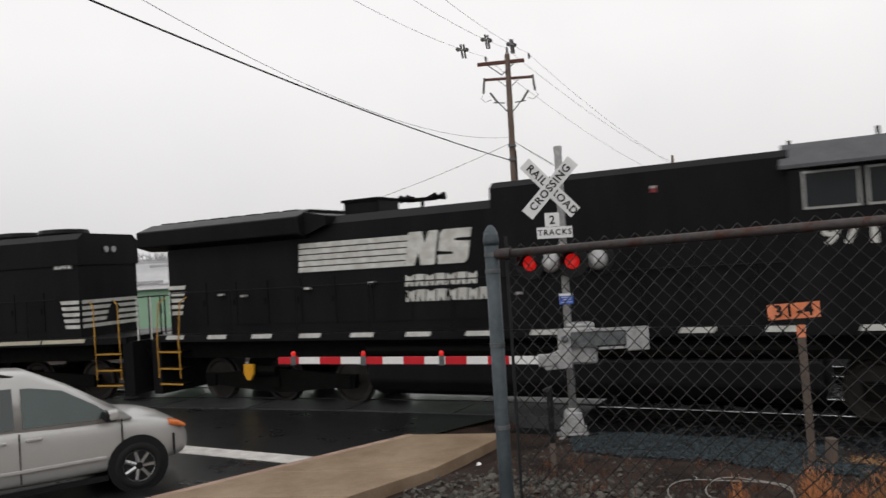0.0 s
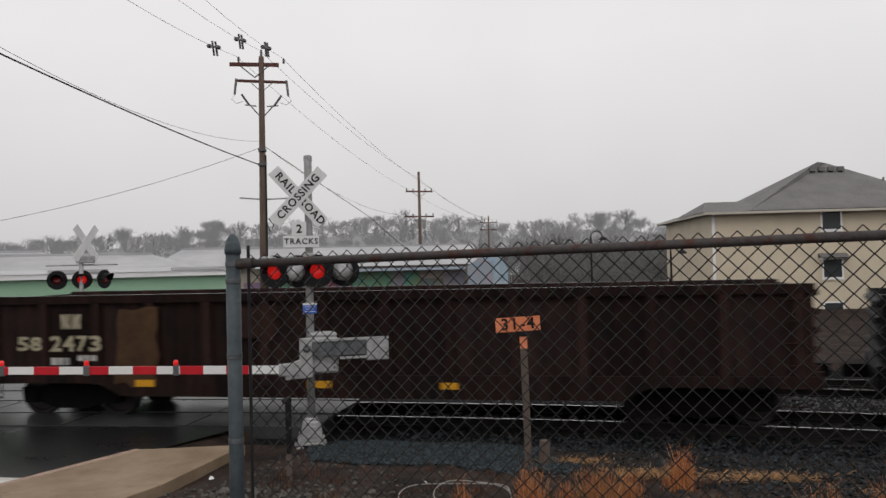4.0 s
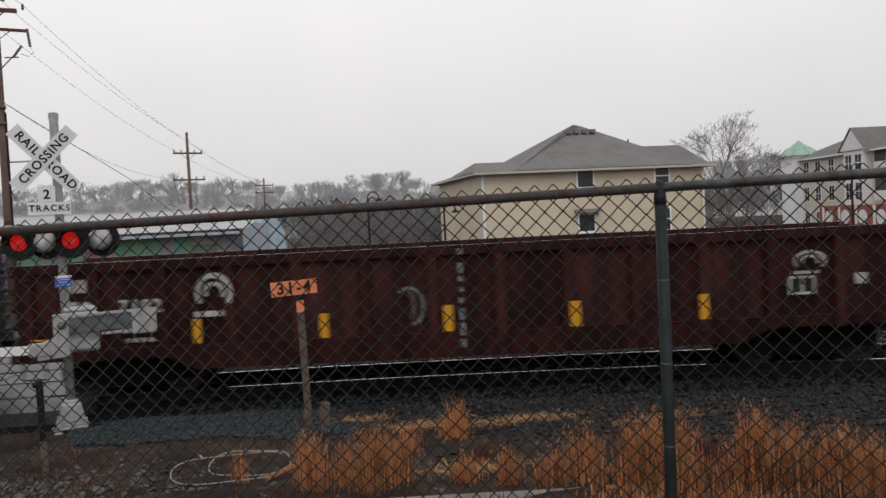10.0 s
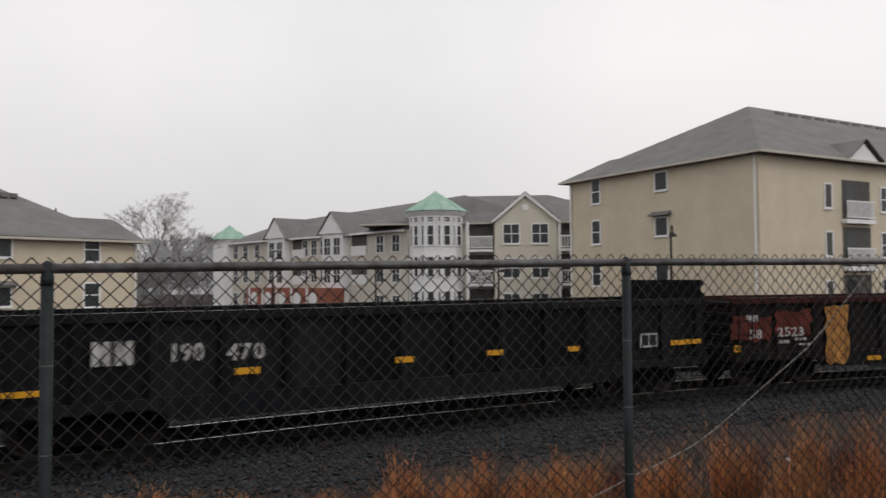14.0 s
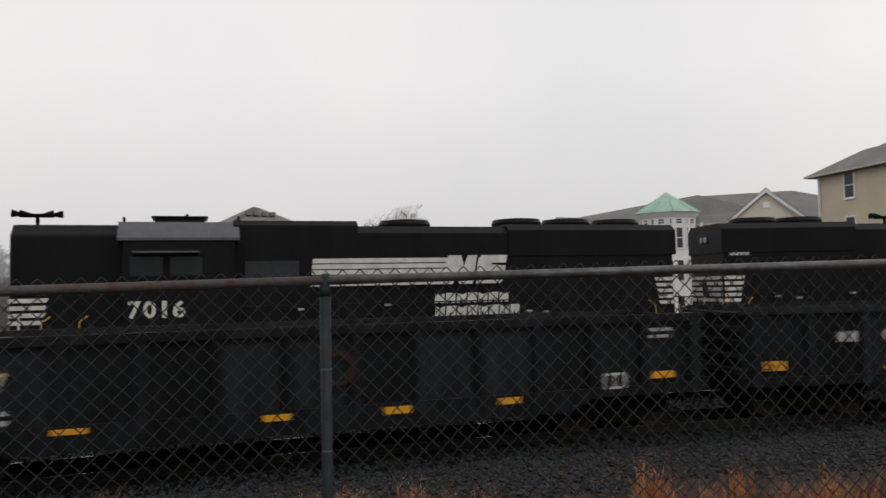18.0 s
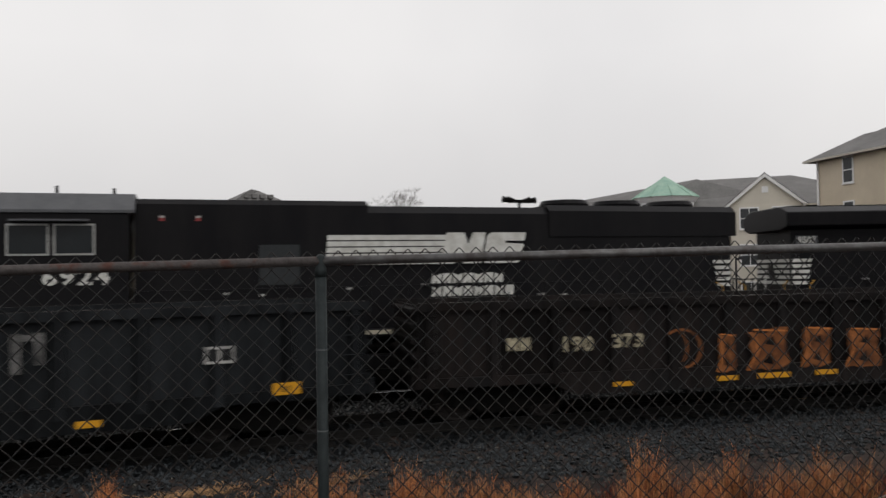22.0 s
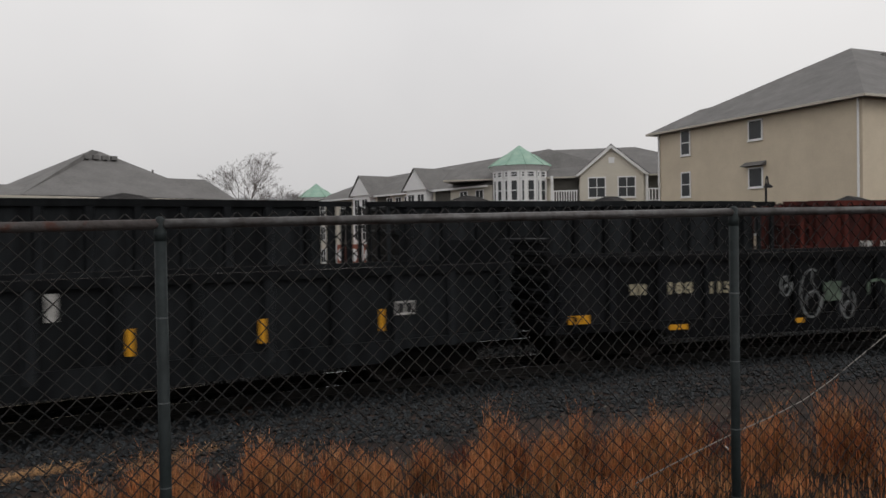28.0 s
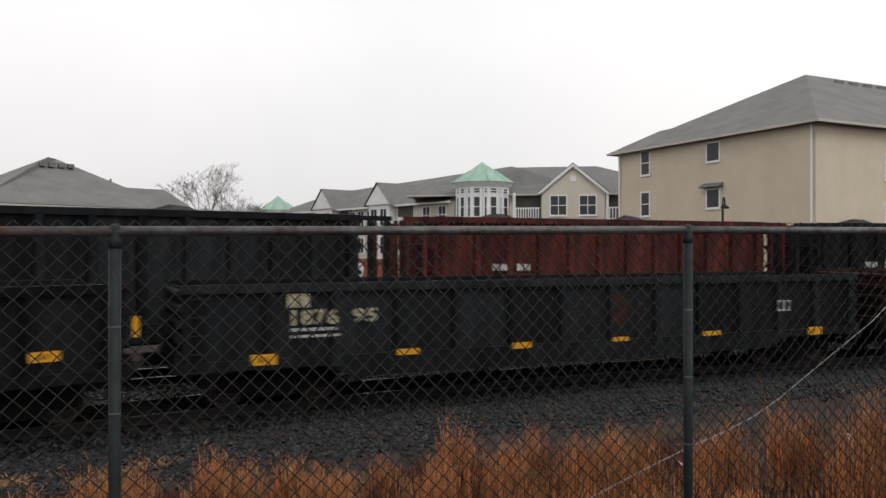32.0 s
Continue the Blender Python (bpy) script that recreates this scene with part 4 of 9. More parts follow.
def letter_box(text, x0, z0, x1, z1, mat, parent, y, name="number"):
    """Characters in the built-in font, one part each, fitted into a box on a side that faces -y."""
    n = len(text)
    w = (x1 - x0) / n
    for i, ch in enumerate(text):
        key = ("box", ch, mat.name)
        if key not in LETTERS:
            cu = bpy.data.curves.new("text", "FONT")
            cu.body, cu.size, cu.resolution_u, cu.offset, cu.extrude = ch, 1.0, 3, 0.03, 0.004
            tmp = bpy.data.objects.new("text", cu)
            scene.collection.objects.link(tmp)
            me = bpy.data.meshes.new_from_object(tmp.evaluated_get(bpy.context.evaluated_depsgraph_get()))
            bpy.data.objects.remove(tmp)
            xs, ys = [v.co.x for v in me.vertices], [v.co.y for v in me.vertices]
            wide = max(max(xs) - min(xs), 0.42)
            mid = (max(xs) + min(xs)) / 2
            for v in me.vertices:
                v.co = ((v.co.x - mid) / wide, v.co.z, (v.co.y - min(ys)) / (max(ys) - min(ys)))
            me.materials.clear()
            me.materials.append(mat)
            LETTERS[key] = me
        ob = new(name, LETTERS[key])
        ob.parent = parent
        ob.matrix_basis = Matrix.Translation((x0 + (i + 0.5) * w, y, z0)) @ Matrix.Diagonal((w * 0.86, 1, z1 - z0, 1))


def stroke(parent, pts, r, mat, y, name="sprayed_line"):
    """A sprayed line of uneven width through (x, z) points."""
    s = Shape()
    n = len(pts)
    for k, (xa, za) in enumerate(pts):
        d = Vector(pts[min(k + 1, n - 1)]) - Vector(pts[max(k - 1, 0)])
        nn = Vector((-d.y, d.x)).normalized() * r * (0.75 + 0.5 * abs(noise.noise((xa * 3, za * 3, 1))))
        s.v += [(xa + nn.x, y, za + nn.y), (xa + nn.x, y - 0.003, za + nn.y), (xa - nn.x, y - 0.003, za - nn.y), (xa - nn.x, y, za - nn.y)]
    for k in range(n - 1):
        for j in range(4):
            s.f.append((k * 4 + j, k * 4 + (j + 1) % 4, k * 4 + 4 + (j + 1) % 4, k * 4 + 4 + j))
    return part(name, s, mat, parent)


def arc(x0, z0, x1, z1, a0, a1, n=16):
    cx, cz, rx, rz = (x0 + x1) / 2, (z0 + z1) / 2, (x1 - x0) / 2, (z1 - z0) / 2
    return [(cx + rx * math.cos(radians(a0 + (a1 - a0) * k / n)), cz + rz * math.sin(radians(a0 + (a1 - a0) * k / n))) for k in range(n + 1)]


def worn_patch(parent, x0, z0, x1, z1, mat, y, seed, name="paint_patch"):
    """A field of other paint with a worn, uneven outline."""
    rng = random.Random(seed)
    w, h = x1 - x0, z1 - z0
    e = min(w, h) * 0.09
    pts = []
    for (ax, az), (bx, bz) in (((x0, z0), (x1, z0)), ((x1, z0), (x1, z1)), ((x1, z1), (x0, z1)), ((x0, z1), (x0, z0))):
        for k in range(5):
            pts.append((ax + (bx - ax) * k / 5 + rng.uniform(-e, e), az + (bz - az) * k / 5 + rng.uniform(-e, e)))
    return part(name, Shape().prism(pts, y - 0.002, y + 0.001), mat, parent)


def mark_up(car, marks, ink, y, seed):
    """Stencils, reflectors, patches and sprayed paint on a wagon's side: (kind, x0, z0, x1, z1, text or count)."""
    for k, (kind, x0, z0, x1, z1, *more) in enumerate(marks):
        w, h = x1 - x0, z1 - z0
        flat = Shape().box(x0, x1, y - 0.008, y, z0, z1)
        if kind == "Y":
            r = part("reflector", flat, m_yellow, car)
            if h > 0.16 and w > h:
                part("printed_bar", Shape().box(x0 + w * 0.3, x0 + w * 0.42, y - 0.01, y - 0.008, z0 + h * 0.25, z1 - h * 0.25).box(x0 + w * 0.55, x0 + w * 0.62, y - 0.01, y - 0.008, z0 + h * 0.25, z1 - h * 0.25), m_black, r)
        elif kind == "T":
            letter_box(more[0], x0, z0, x1, z1, ink, car, y)
        elif kind == "fadeT":
            letter_box(more[0], x0, z0, x1, z1, m_fade, car, y)
        elif kind in ("I", "I3", "fadeI"):
            n = more[0]
            for i in range(n):
                a, b = x0 + w * (i + 0.06) / n, x0 + w * (i + 0.88) / n
                part("lettering_block", Shape().prism([(a, z0), (a + (b - a) * 0.36, z0), (a + (b - a) * 0.5, z0 + h * 0.34), (a + (b - a) * 0.64, z0), (b, z0), (b, z1), (a + (b - a) * 0.66, z1), (a + (b - a) * 0.5, z0 + h * 0.72), (a + (b - a) * 0.34, z1), (a, z1)], y - 0.004, y), {"I": ink, "I3": m_stencil, "fadeI": m_fade}[kind], car)
        elif kind == "B":
            n = max(2, min(5, int(w / 0.12)))
            for i in range(n):
                part("stencil_bar", Shape().box(x0 + w * i / n, x0 + w * (i + 0.8) / n, y - 0.004, y, z0, z1), m_stencil, car)
        elif kind == "W":
            part("stencil_plate", Shape().box(x0, x1, y - 0.004, y, z0, z1), m_stencil, car)
        elif kind == "P":
            t = min(0.045, h * 0.16)
            s = Shape().box(x0, x1, y - 0.006, y, z0, z0 + t).box(x0, x1, y - 0.006, y, z1 - t, z1).box(x0, x0 + t, y - 0.006, y, z0 + t, z1 - t).box(x1 - t, x1, y - 0.006, y, z0 + t, z1 - t).box((x0 + x1) / 2 - t / 2, (x0 + x1) / 2 + t / 2, y - 0.006, y, z0 + t, z1 - t)
            p = part("data_panel", s, m_stencil, car, "framed stencil panel")
            part("panel_field", Shape().box(x0 + t, x1 - t, y - 0.003, y - 0.001, z0 + t, z1 - t), m_black, p)
        elif kind == "fade":
            s = Shape().box(x0, x0 + w * 0.3, y - 0.004, y, z0, z1).box(x1 - w * 0.3, x1, y - 0.004, y, z0 + h * 0.1 * (k % 3), z1 - h * 0.12 * ((k + 1) % 3))
            zz = z0 + h * (0.05, 0.42, 0.8)[k % 3]
            s.box(x0 + w * 0.3, x1 - w * 0.3, y - 0.004, y, zz, zz + h * 0.16)
            part("faded_block", s, m_fade, car)
        elif kind == "logo":
            stroke(car, arc(x0 + w * 0.1, z0 + h * 0.15, x1, z1, -40, 215), h * 0.07, m_stencil, y, "emblem_arc")
            stroke(car, arc(x0 + w * 0.32, z0 + h * 0.35, x1 - w * 0.2, z1 - h * 0.2, -30, 200, 10), h * 0.06, m_stencil, y, "emblem_arc")
            part("emblem_bar", Shape().box(x0, x1 - w * 0.2, y - 0.004, y, z0, z0 + h * 0.14), m_stencil, car)
        elif kind in ("moon", "moono"):
            mat = m_spray_w if kind == "moon" else m_rustspray
            stroke(car, arc(x0, z0, x1, z1, -80, 130), 0.028, mat, y)
            stroke(car, arc(x0, z0 + h * 0.05, x1 - w * 0.35, z1, -50, 90, 10), 0.016, mat, y)
        elif kind == "drip":
            z = z0
            rng = random.Random(k)
            while z < z1 - 0.05:
                d = rng.uniform(0.08, 0.3)
                part("sprayed_line", Shape().box(x0 + w * 0.2, x1 - w * 0.2, y - 0.004, y, z, min(z + d, z1)), m_spray_w, car)
                z += d + rng.uniform(0.04, 0.16)
        elif kind in ("loopw", "loopo"):
            rng = random.Random(seed * 31 + k)
            mat = m_spray_w if kind == "loopw" else m_spray_o
            a = rng.uniform(40, 120)
            stroke(car, arc(x0, z0, x1, z1, a, a + 290), 0.024, mat, y)
            stroke(car, arc(x0 + w * 0.25, z0 + h * 0.1, x1 - w * 0.1, z0 + h * 0.55, 200, -60, 12), 0.02, mat, y)
            stroke(car, [(x0 + w * 0.55, z1 + 0.02), (x0 + w * 0.5, z0 + h * 0.75), (x0 + w * 0.68, z0 + h * 0.6), (x0 + w * 0.45, z0 + h * 0.4)], 0.018, mat, y)
        elif kind in ("oval", "ringo"):
            stroke(car, arc(x0, z0, x1, z1, 0, 360, 24), 0.024 if kind == "oval" else 0.04, m_spray_w if kind == "oval" else m_ringrust, y)
        elif kind == "tee":
            part("sprayed_block", Shape().prism([(x0, z1 - h * 0.25), (x0 + w * 0.4, z1 - h * 0.25), (x0 + w * 0.45, z0), (x0 + w * 0.68, z0), (x0 + w * 0.64, z1 - h * 0.25), (x1, z1 - h * 0.22), (x1, z1), (x0, z1)], y - 0.004, y), m_spray_g, car)
        elif kind == "green":
            worn_patch(car, x0, z0, x1, z1, m_spray_g, y, seed + k, "sprayed_block")
        elif kind == "arch":
            stroke(car, [(x0, z0), (x0, z0 + h * 0.5)] + arc(x0, z0 + h * 0.2, x1, z1, 180, 0, 10) + [(x1, z0)], h * 0.11, m_spray_g, y)
        elif kind == "yu":
            stroke(car, [(x0, z1), (x0, z0 + h * 0.15), (x0 + w * 0.3, z0), (x1, z0 + h * 0.1), (x1, z1)], 0.03, m_spray_w, y)
        elif kind == "blocko":
            b = worn_patch(car, x0, z0, x1, z1, m_rustspray, y, seed + k, "sprayed_block")
            part("sprayed_gap", Shape().prism([(x0 + w * 0.3, z0 + h * 0.2), (x0 + w * 0.62, z0 + h * 0.12), (x0 + w * 0.55, z0 + h * 0.45)], y - 0.005, y - 0.002), m_brown, b)
            part("sprayed_gap", Shape().prism([(x0 + w * 0.36, z1 - h * 0.34), (x0 + w * 0.7, z1 - h * 0.4), (x0 + w * 0.6, z1 - h * 0.14)], y - 0.005, y - 0.002), m_brown, b)
            stroke(car, [(x0 - w * 0.1, z0), (x0 + w * 0.2, z0 + h * 0.5), (x0 + w * 0.1, z1 + 0.02), (x1, z1 - 0.02)], 0.022, m_spray_o, y - 0.002)
        else:
            mat = {"tan": m_tanprimer, "rust": m_rustpatch, "redp": m_patchred, "orangep": m_patch, "rustp": m_rustspray, "orange": m_spray_o}[kind]
            worn_patch(car, x0, z0, x1, z1, mat, y, seed + k)



def gondola(label, length, top, mat, marks=(), ink=None, posts=14, sill=0.62, high_end=0, group="near freight train", load=0.0, slatted=False, chord=None, smooth=False):
    """An open gondola wagon. x runs along it; the side at -y is the one that is seen. high_end: +1 or -1 for an end wall that stands above the sides, 2 for both.
    smooth: outer sheets hide the posts. chord: paint of the top chord."""
    ink = ink or m_stencil
    car = thing("gondola_wagon", label, "freight wagon", group=group)
    L = length / 2
    W2 = 1.5
    # thin-walled open box: sides, floor, ends
    nb = posts - 1
    step = (2 * L - 0.5) / nb
    sheet = cached(("sheet", round(step, 2), round(top - sill, 2), mat.name), lambda: Shape().box(0.0, step, -W2 + 0.1, -W2 + 0.15, sill + 0.1, top - 0.05).mesh("side_sheet", mat))
    for i in range(nb):
        part("side_sheet", sheet, None, car, m=pose(-L + 0.25 + i * step, 0, 0))
    if smooth:
        for i in range(6):
            u = -L + 2 * L * i / 6
            part("outer_sheet", Shape().box(u, u + L / 3 - 0.012, -W2 + 0.01, -W2 + 0.04, sill + 0.05, top - 0.17), mat, car)
    part("corner_sheet", Shape().box(-L, -L + 0.25, -W2 + 0.1, -W2 + 0.15, sill + 0.1, top - 0.05), mat, car)
    part("corner_sheet", Shape().box(L - 0.25, L, -W2 + 0.1, -W2 + 0.15, sill + 0.1, top - 0.05), mat, car)
    part("side_wall", Shape().box(-L, L, W2 - 0.15, W2 - 0.1, sill + 0.1, top - 0.05), mat, car)
    part("floor", Shape().box(-L, L, -W2 + 0.12, W2 - 0.12, 1.05, 1.12), m_under, car)
    part("end_wall", Shape().box(-L, -L + 0.06, -W2 + 0.12, W2 - 0.12, 0.95, top - 0.05 + (0.52 if high_end in (-1, 2) else 0)), mat, car)
    part("end_wall", Shape().box(L - 0.06, L, -W2 + 0.12, W2 - 0.12, 0.95, top - 0.05 + (0.52 if high_end > 0 else 0)), mat, car)
    for y in (-1, 1):
        yo, yi = y * W2, y * (W2 - 0.16)
        a, b = min(yo, yi), max(yo, yi)
        ch = part("top_chord", Shape().box(-L - 0.02, L + 0.02, a, b, top - 0.16, top - 0.006), chord or mat, car)
        part("wet_edge", Shape().box(-L - 0.02, L + 0.02, a + 0.015, b - 0.015, top - 0.006, top), m_wetedge, ch, "wet worn top edge")
        # the deep fish-bellied side sill
        ya, yb = (-W2 + 0.02, -W2 + 0.13) if y < 0 else (W2 - 0.13, W2 - 0.02)
        q = L - 2.6
        part("side_sill", Shape().prism([(-L, sill + 0.3), (-L, sill + 0.12), (-q, sill + 0.12), (-q + 0.5, sill - 0.12), (q - 0.5, sill - 0.12), (q, sill + 0.12), (L, sill + 0.12), (L, sill + 0.3)], ya, yb), mat, car)

        def post_mesh():
            t = Shape()
            h = top - 0.13 - (sill + 0.1)
            t.prism([(-0.12, 0.03), (-0.075, -0.075), (0.075, -0.075), (0.12, 0.03)], 0, h, "z")
            return t.mesh("side_post", mat)
        me = cached(("post", round(top - sill, 2), mat.name), post_mesh)
        for i in range(posts):
            xx = -L + 0.25 + (2 * L - 0.5) * i / (posts - 1)
            if smooth and y < 0:
                break
            part("side_post", me, None, car, m=pose(xx, y * (W2 - 0.075), sill + 0.1, 0, 0, 0 if y < 0 else 180))
    for e in (-1, 1):
        x = e * L
        high = high_end in (e, 2)
        tz = top - 0.05 + (0.52 if high else 0)
        n = 7 if high else 5
        for i in range(n):
            z = 1.05 + (tz - 1.15) * i / (n - 1)
            part("end_rib", Shape().prism([(x, z - 0.07), (x + e * 0.09, z - 0.035), (x + e * 0.09, z + 0.035), (x, z + 0.07)], -W2 + 0.1, W2 - 0.1), mat, car)
        part("coupler", Shape().box(min(x, x + e * 0.55), max(x, x + e * 0.55), -0.13, 0.13, 0.75, 0.98), m_under, car)
        part("end_sill", Shape().box(min(x, x + e * 0.12), max(x, x + e * 0.12), -W2 + 0.05, W2 - 0.05, 0.72, 1.0), mat, car)
        for y in (-1, 1):
            yy = y * (W2 - 0.02)
            ld = Shape()
            for i in range(5):
                z = 0.75 + i * (top - 1.0) / 4
                ld.tube((x - e * 0.1, yy + y * 0.06, z), (x - e * 0.55, yy + y * 0.06, z), 0.012, 5)
            ld.tube((x - e * 0.12, yy + y * 0.05, 0.45), (x - e * 0.12, yy + y * 0.05, top - 0.2), 0.014, 5)
            ld.tube((x - e * 0.53, yy + y * 0.05, 0.45), (x - e * 0.53, yy + y * 0.05, top - 0.2), 0.014, 5)
            ld.tube((x - e * 0.12, yy + y * 0.05, 0.45), (x - e * 0.53, yy + y * 0.05, 0.45), 0.014, 5)
            part("ladder", ld, mat, car)
    truck(car, -L + (1.75 if not slatted else 0.9))
    truck(car, L - (1.75 if not slatted else 0.9))
    if slatted:
        # open end platforms: uprights, a top tie and the sloping hopper sheet
        for e in (-1, 1):
            part("end_platform", Shape().box(min(e * L, e * (L + 0.85)), max(e * L, e * (L + 0.85)), -1.45, 1.45, sill - 0.05, sill + 0.12), mat, car)
            for dx in (0.3, 0.8):
                for yy in (-1.42, -0.5, 0.5, 1.42):
                    part("end_upright", Shape().box(e * (L + dx) - 0.05, e * (L + dx) + 0.05, yy - 0.06, yy + 0.06, sill, top - 0.1), mat, car)
            part("end_tie", Shape().box(min(e * L, e * (L + 0.9)), max(e * L, e * (L + 0.9)), -1.5, -1.38, top - 0.14, top - 0.02), mat, car)
            part("slope_sheet", Shape().prism([(e * L, top - 0.7), (e * L, top - 0.8), (e * (L + 0.12), top - 0.75)], -1.4, 1.4), mat, car)
    part("centre_sill", Shape().box(-L, L, -0.25, 0.25, 0.7, 1.05), m_under, car)
    part("brake_cylinder", Shape().tube((-0.8, 0.4, 0.75), (0.6, 0.4, 0.75), 0.16, 10), m_under, car)
    if load:
        rng = random.Random(int(length * 100))
        t = Shape()
        nx = 24
        for i in range(nx + 1):
            for j in range(5):
                x = -L + 0.1 + (2 * L - 0.2) * i / nx
                t.v.append((x, -1.35 + 2.7 * j / 4, top - 0.35 + (load + 0.35) * (math.exp(-((x - 0.27 * L) / 1.1) ** 2) + math.exp(-((x + 0.55 * L) / 1.1) ** 2)) * (1 - abs(j - 2) / 2.6) + rng.uniform(-0.03, 0.03)))
        t.f = [(i * 5 + j, (i + 1) * 5 + j, (i + 1) * 5 + j + 1, i * 5 + j + 1) for i in range(nx) for j in range(4)]
        part("load", t, m_load, car, "heaped dark load")
    # end ladders stand proud of the markings on the seen side
    mark_up(car, marks, ink, -W2 - 0.003, int(length * 100) % 97)
    return car


def horn(parent, x, z, y=-0.2):
    h = part("air_horn", Shape().box(x - 0.3, x + 0.3, y - 0.06, y + 0.06, z + 0.16, z + 0.24).tube((x, y, z), (x, y, z + 0.18), 0.04, 8), m_under, parent, "cluster of horn bells")
    for dx, e in ((-0.3, -1), (-0.15, -1), (0.3, 1), (0.12, 1)):
        part("horn_bell", Shape().tube((x + dx, y + dx * 0.3, z + 0.22), (x + dx + e * 0.2, y + dx * 0.3, z + 0.24), 0.035, 10, 0.09), m_under, h)


def fan(parent, x, z, r=0.62, h=0.16):
    part("radiator_fan", Shape().lathe([(r, z - 0.02), (r + 0.03, z + h * 0.5), (r - 0.02, z + h), (r - 0.1, z + h + 0.01), (0.0, z + h - 0.03)], (x, 0, 0), sides=22), m_loco, parent, "round roof fan housing")


def emblem(lo, s0, n0, n1, z0, y, h=0.64):
    """White bars running into two slanted, notched plain shapes."""
    step = h / 5
    for i in range(5):
        z = z0 + i * step
        part("side_stripe", Shape().prism([(s0 + i * 0.012, z), (n0 - 0.06 + i * 0.05, z), (n0 - 0.03 + i * 0.05, z + step * 0.8), (s0 + 0.01 + i * 0.012, z + step * 0.8)], y - 0.006, y), m_locowhite, lo)
    w = (n1 - n0) / 2 - 0.05
    lean = 0.2 * h
    for x, outline in ((n0 + 0.01, ((0, 0), (0.32, 0), (0.4, 0.38), (0.55, 0), (1, 0), (1, 1), (0.68, 1), (0.6, 0.62), (0.45, 1), (0, 1))),
                       (n0 + 0.06 + w, ((0.06, 0), (0.9, 0), (1, 0.12), (1, 0.62), (0.5, 0.66), (0.5, 0.73), (1, 0.73), (1, 1), (0.1, 1), (0, 0.88), (0, 0.38), (0.5, 0.34), (0.5, 0.27), (0, 0.27)))):
        em = Shape().prism([(x + u * w + lean * (v - 0.4), z0 + v * h * 1.04) for u, v in outline], y - 0.009, y)
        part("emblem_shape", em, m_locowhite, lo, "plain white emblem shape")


def name_rows(lo, x, z, width, y, size=0.24):
    """The company's name as two rows of plain cut blocks."""
    for row, (n, f) in enumerate(((7, 0.87), (8, 1.0))):
        w = width * f / n
        for i in range(n):
            xx, zz = x + i * w, z - row * size * 1.3
            cut = 0.3 + 0.1 * ((i + row) % 3)
            b = Shape().prism([(xx, zz), (xx + w * 0.3, zz), (xx + w * 0.42, zz + size * cut), (xx + w * 0.56, zz), (xx + w * 0.86, zz), (xx + w * 0.86 + 0.03, zz + size), (xx + w * 0.5, zz + size * (1.0 if i % 2 else 0.78)), (xx + 0.03, zz + size)], y - 0.004, y)
            part("name_block", b, m_locowhite, lo)


def end_stripes(lo, x, e, w, z0, half):
    """White stripes on the end of a hood's side, carried round onto its end face."""
    y = -half - 0.03
    for i in range(5):
        z = z0 + i * 0.155
        part("end_stripe", Shape().prism([(x, z), (x - e * (w + i * 0.03), z), (x - e * (w + 0.05 + i * 0.03), z + 0.09), (x, z + 0.09)], y - 0.005, y), m_locowhite, lo)
        a, b = sorted((x + e * 0.03, x + e * 0.036))
        part("end_stripe", Shape().box(a, b, -half + 0.05, half - 0.05, z, z + 0.09), m_locowhite, lo)
    a, b = sorted((x + e * 0.036, x + e * 0.042))
    part("emblem_shape", Shape().prism([(-0.25, z0 + 0.1), (0.2, z0 + 0.1), (0.3, z0 + 0.5), (0.05, z0 + 0.66), (-0.12, z0 + 0.4)], a, b, "x"), m_loco, lo, "plain dark emblem shape")


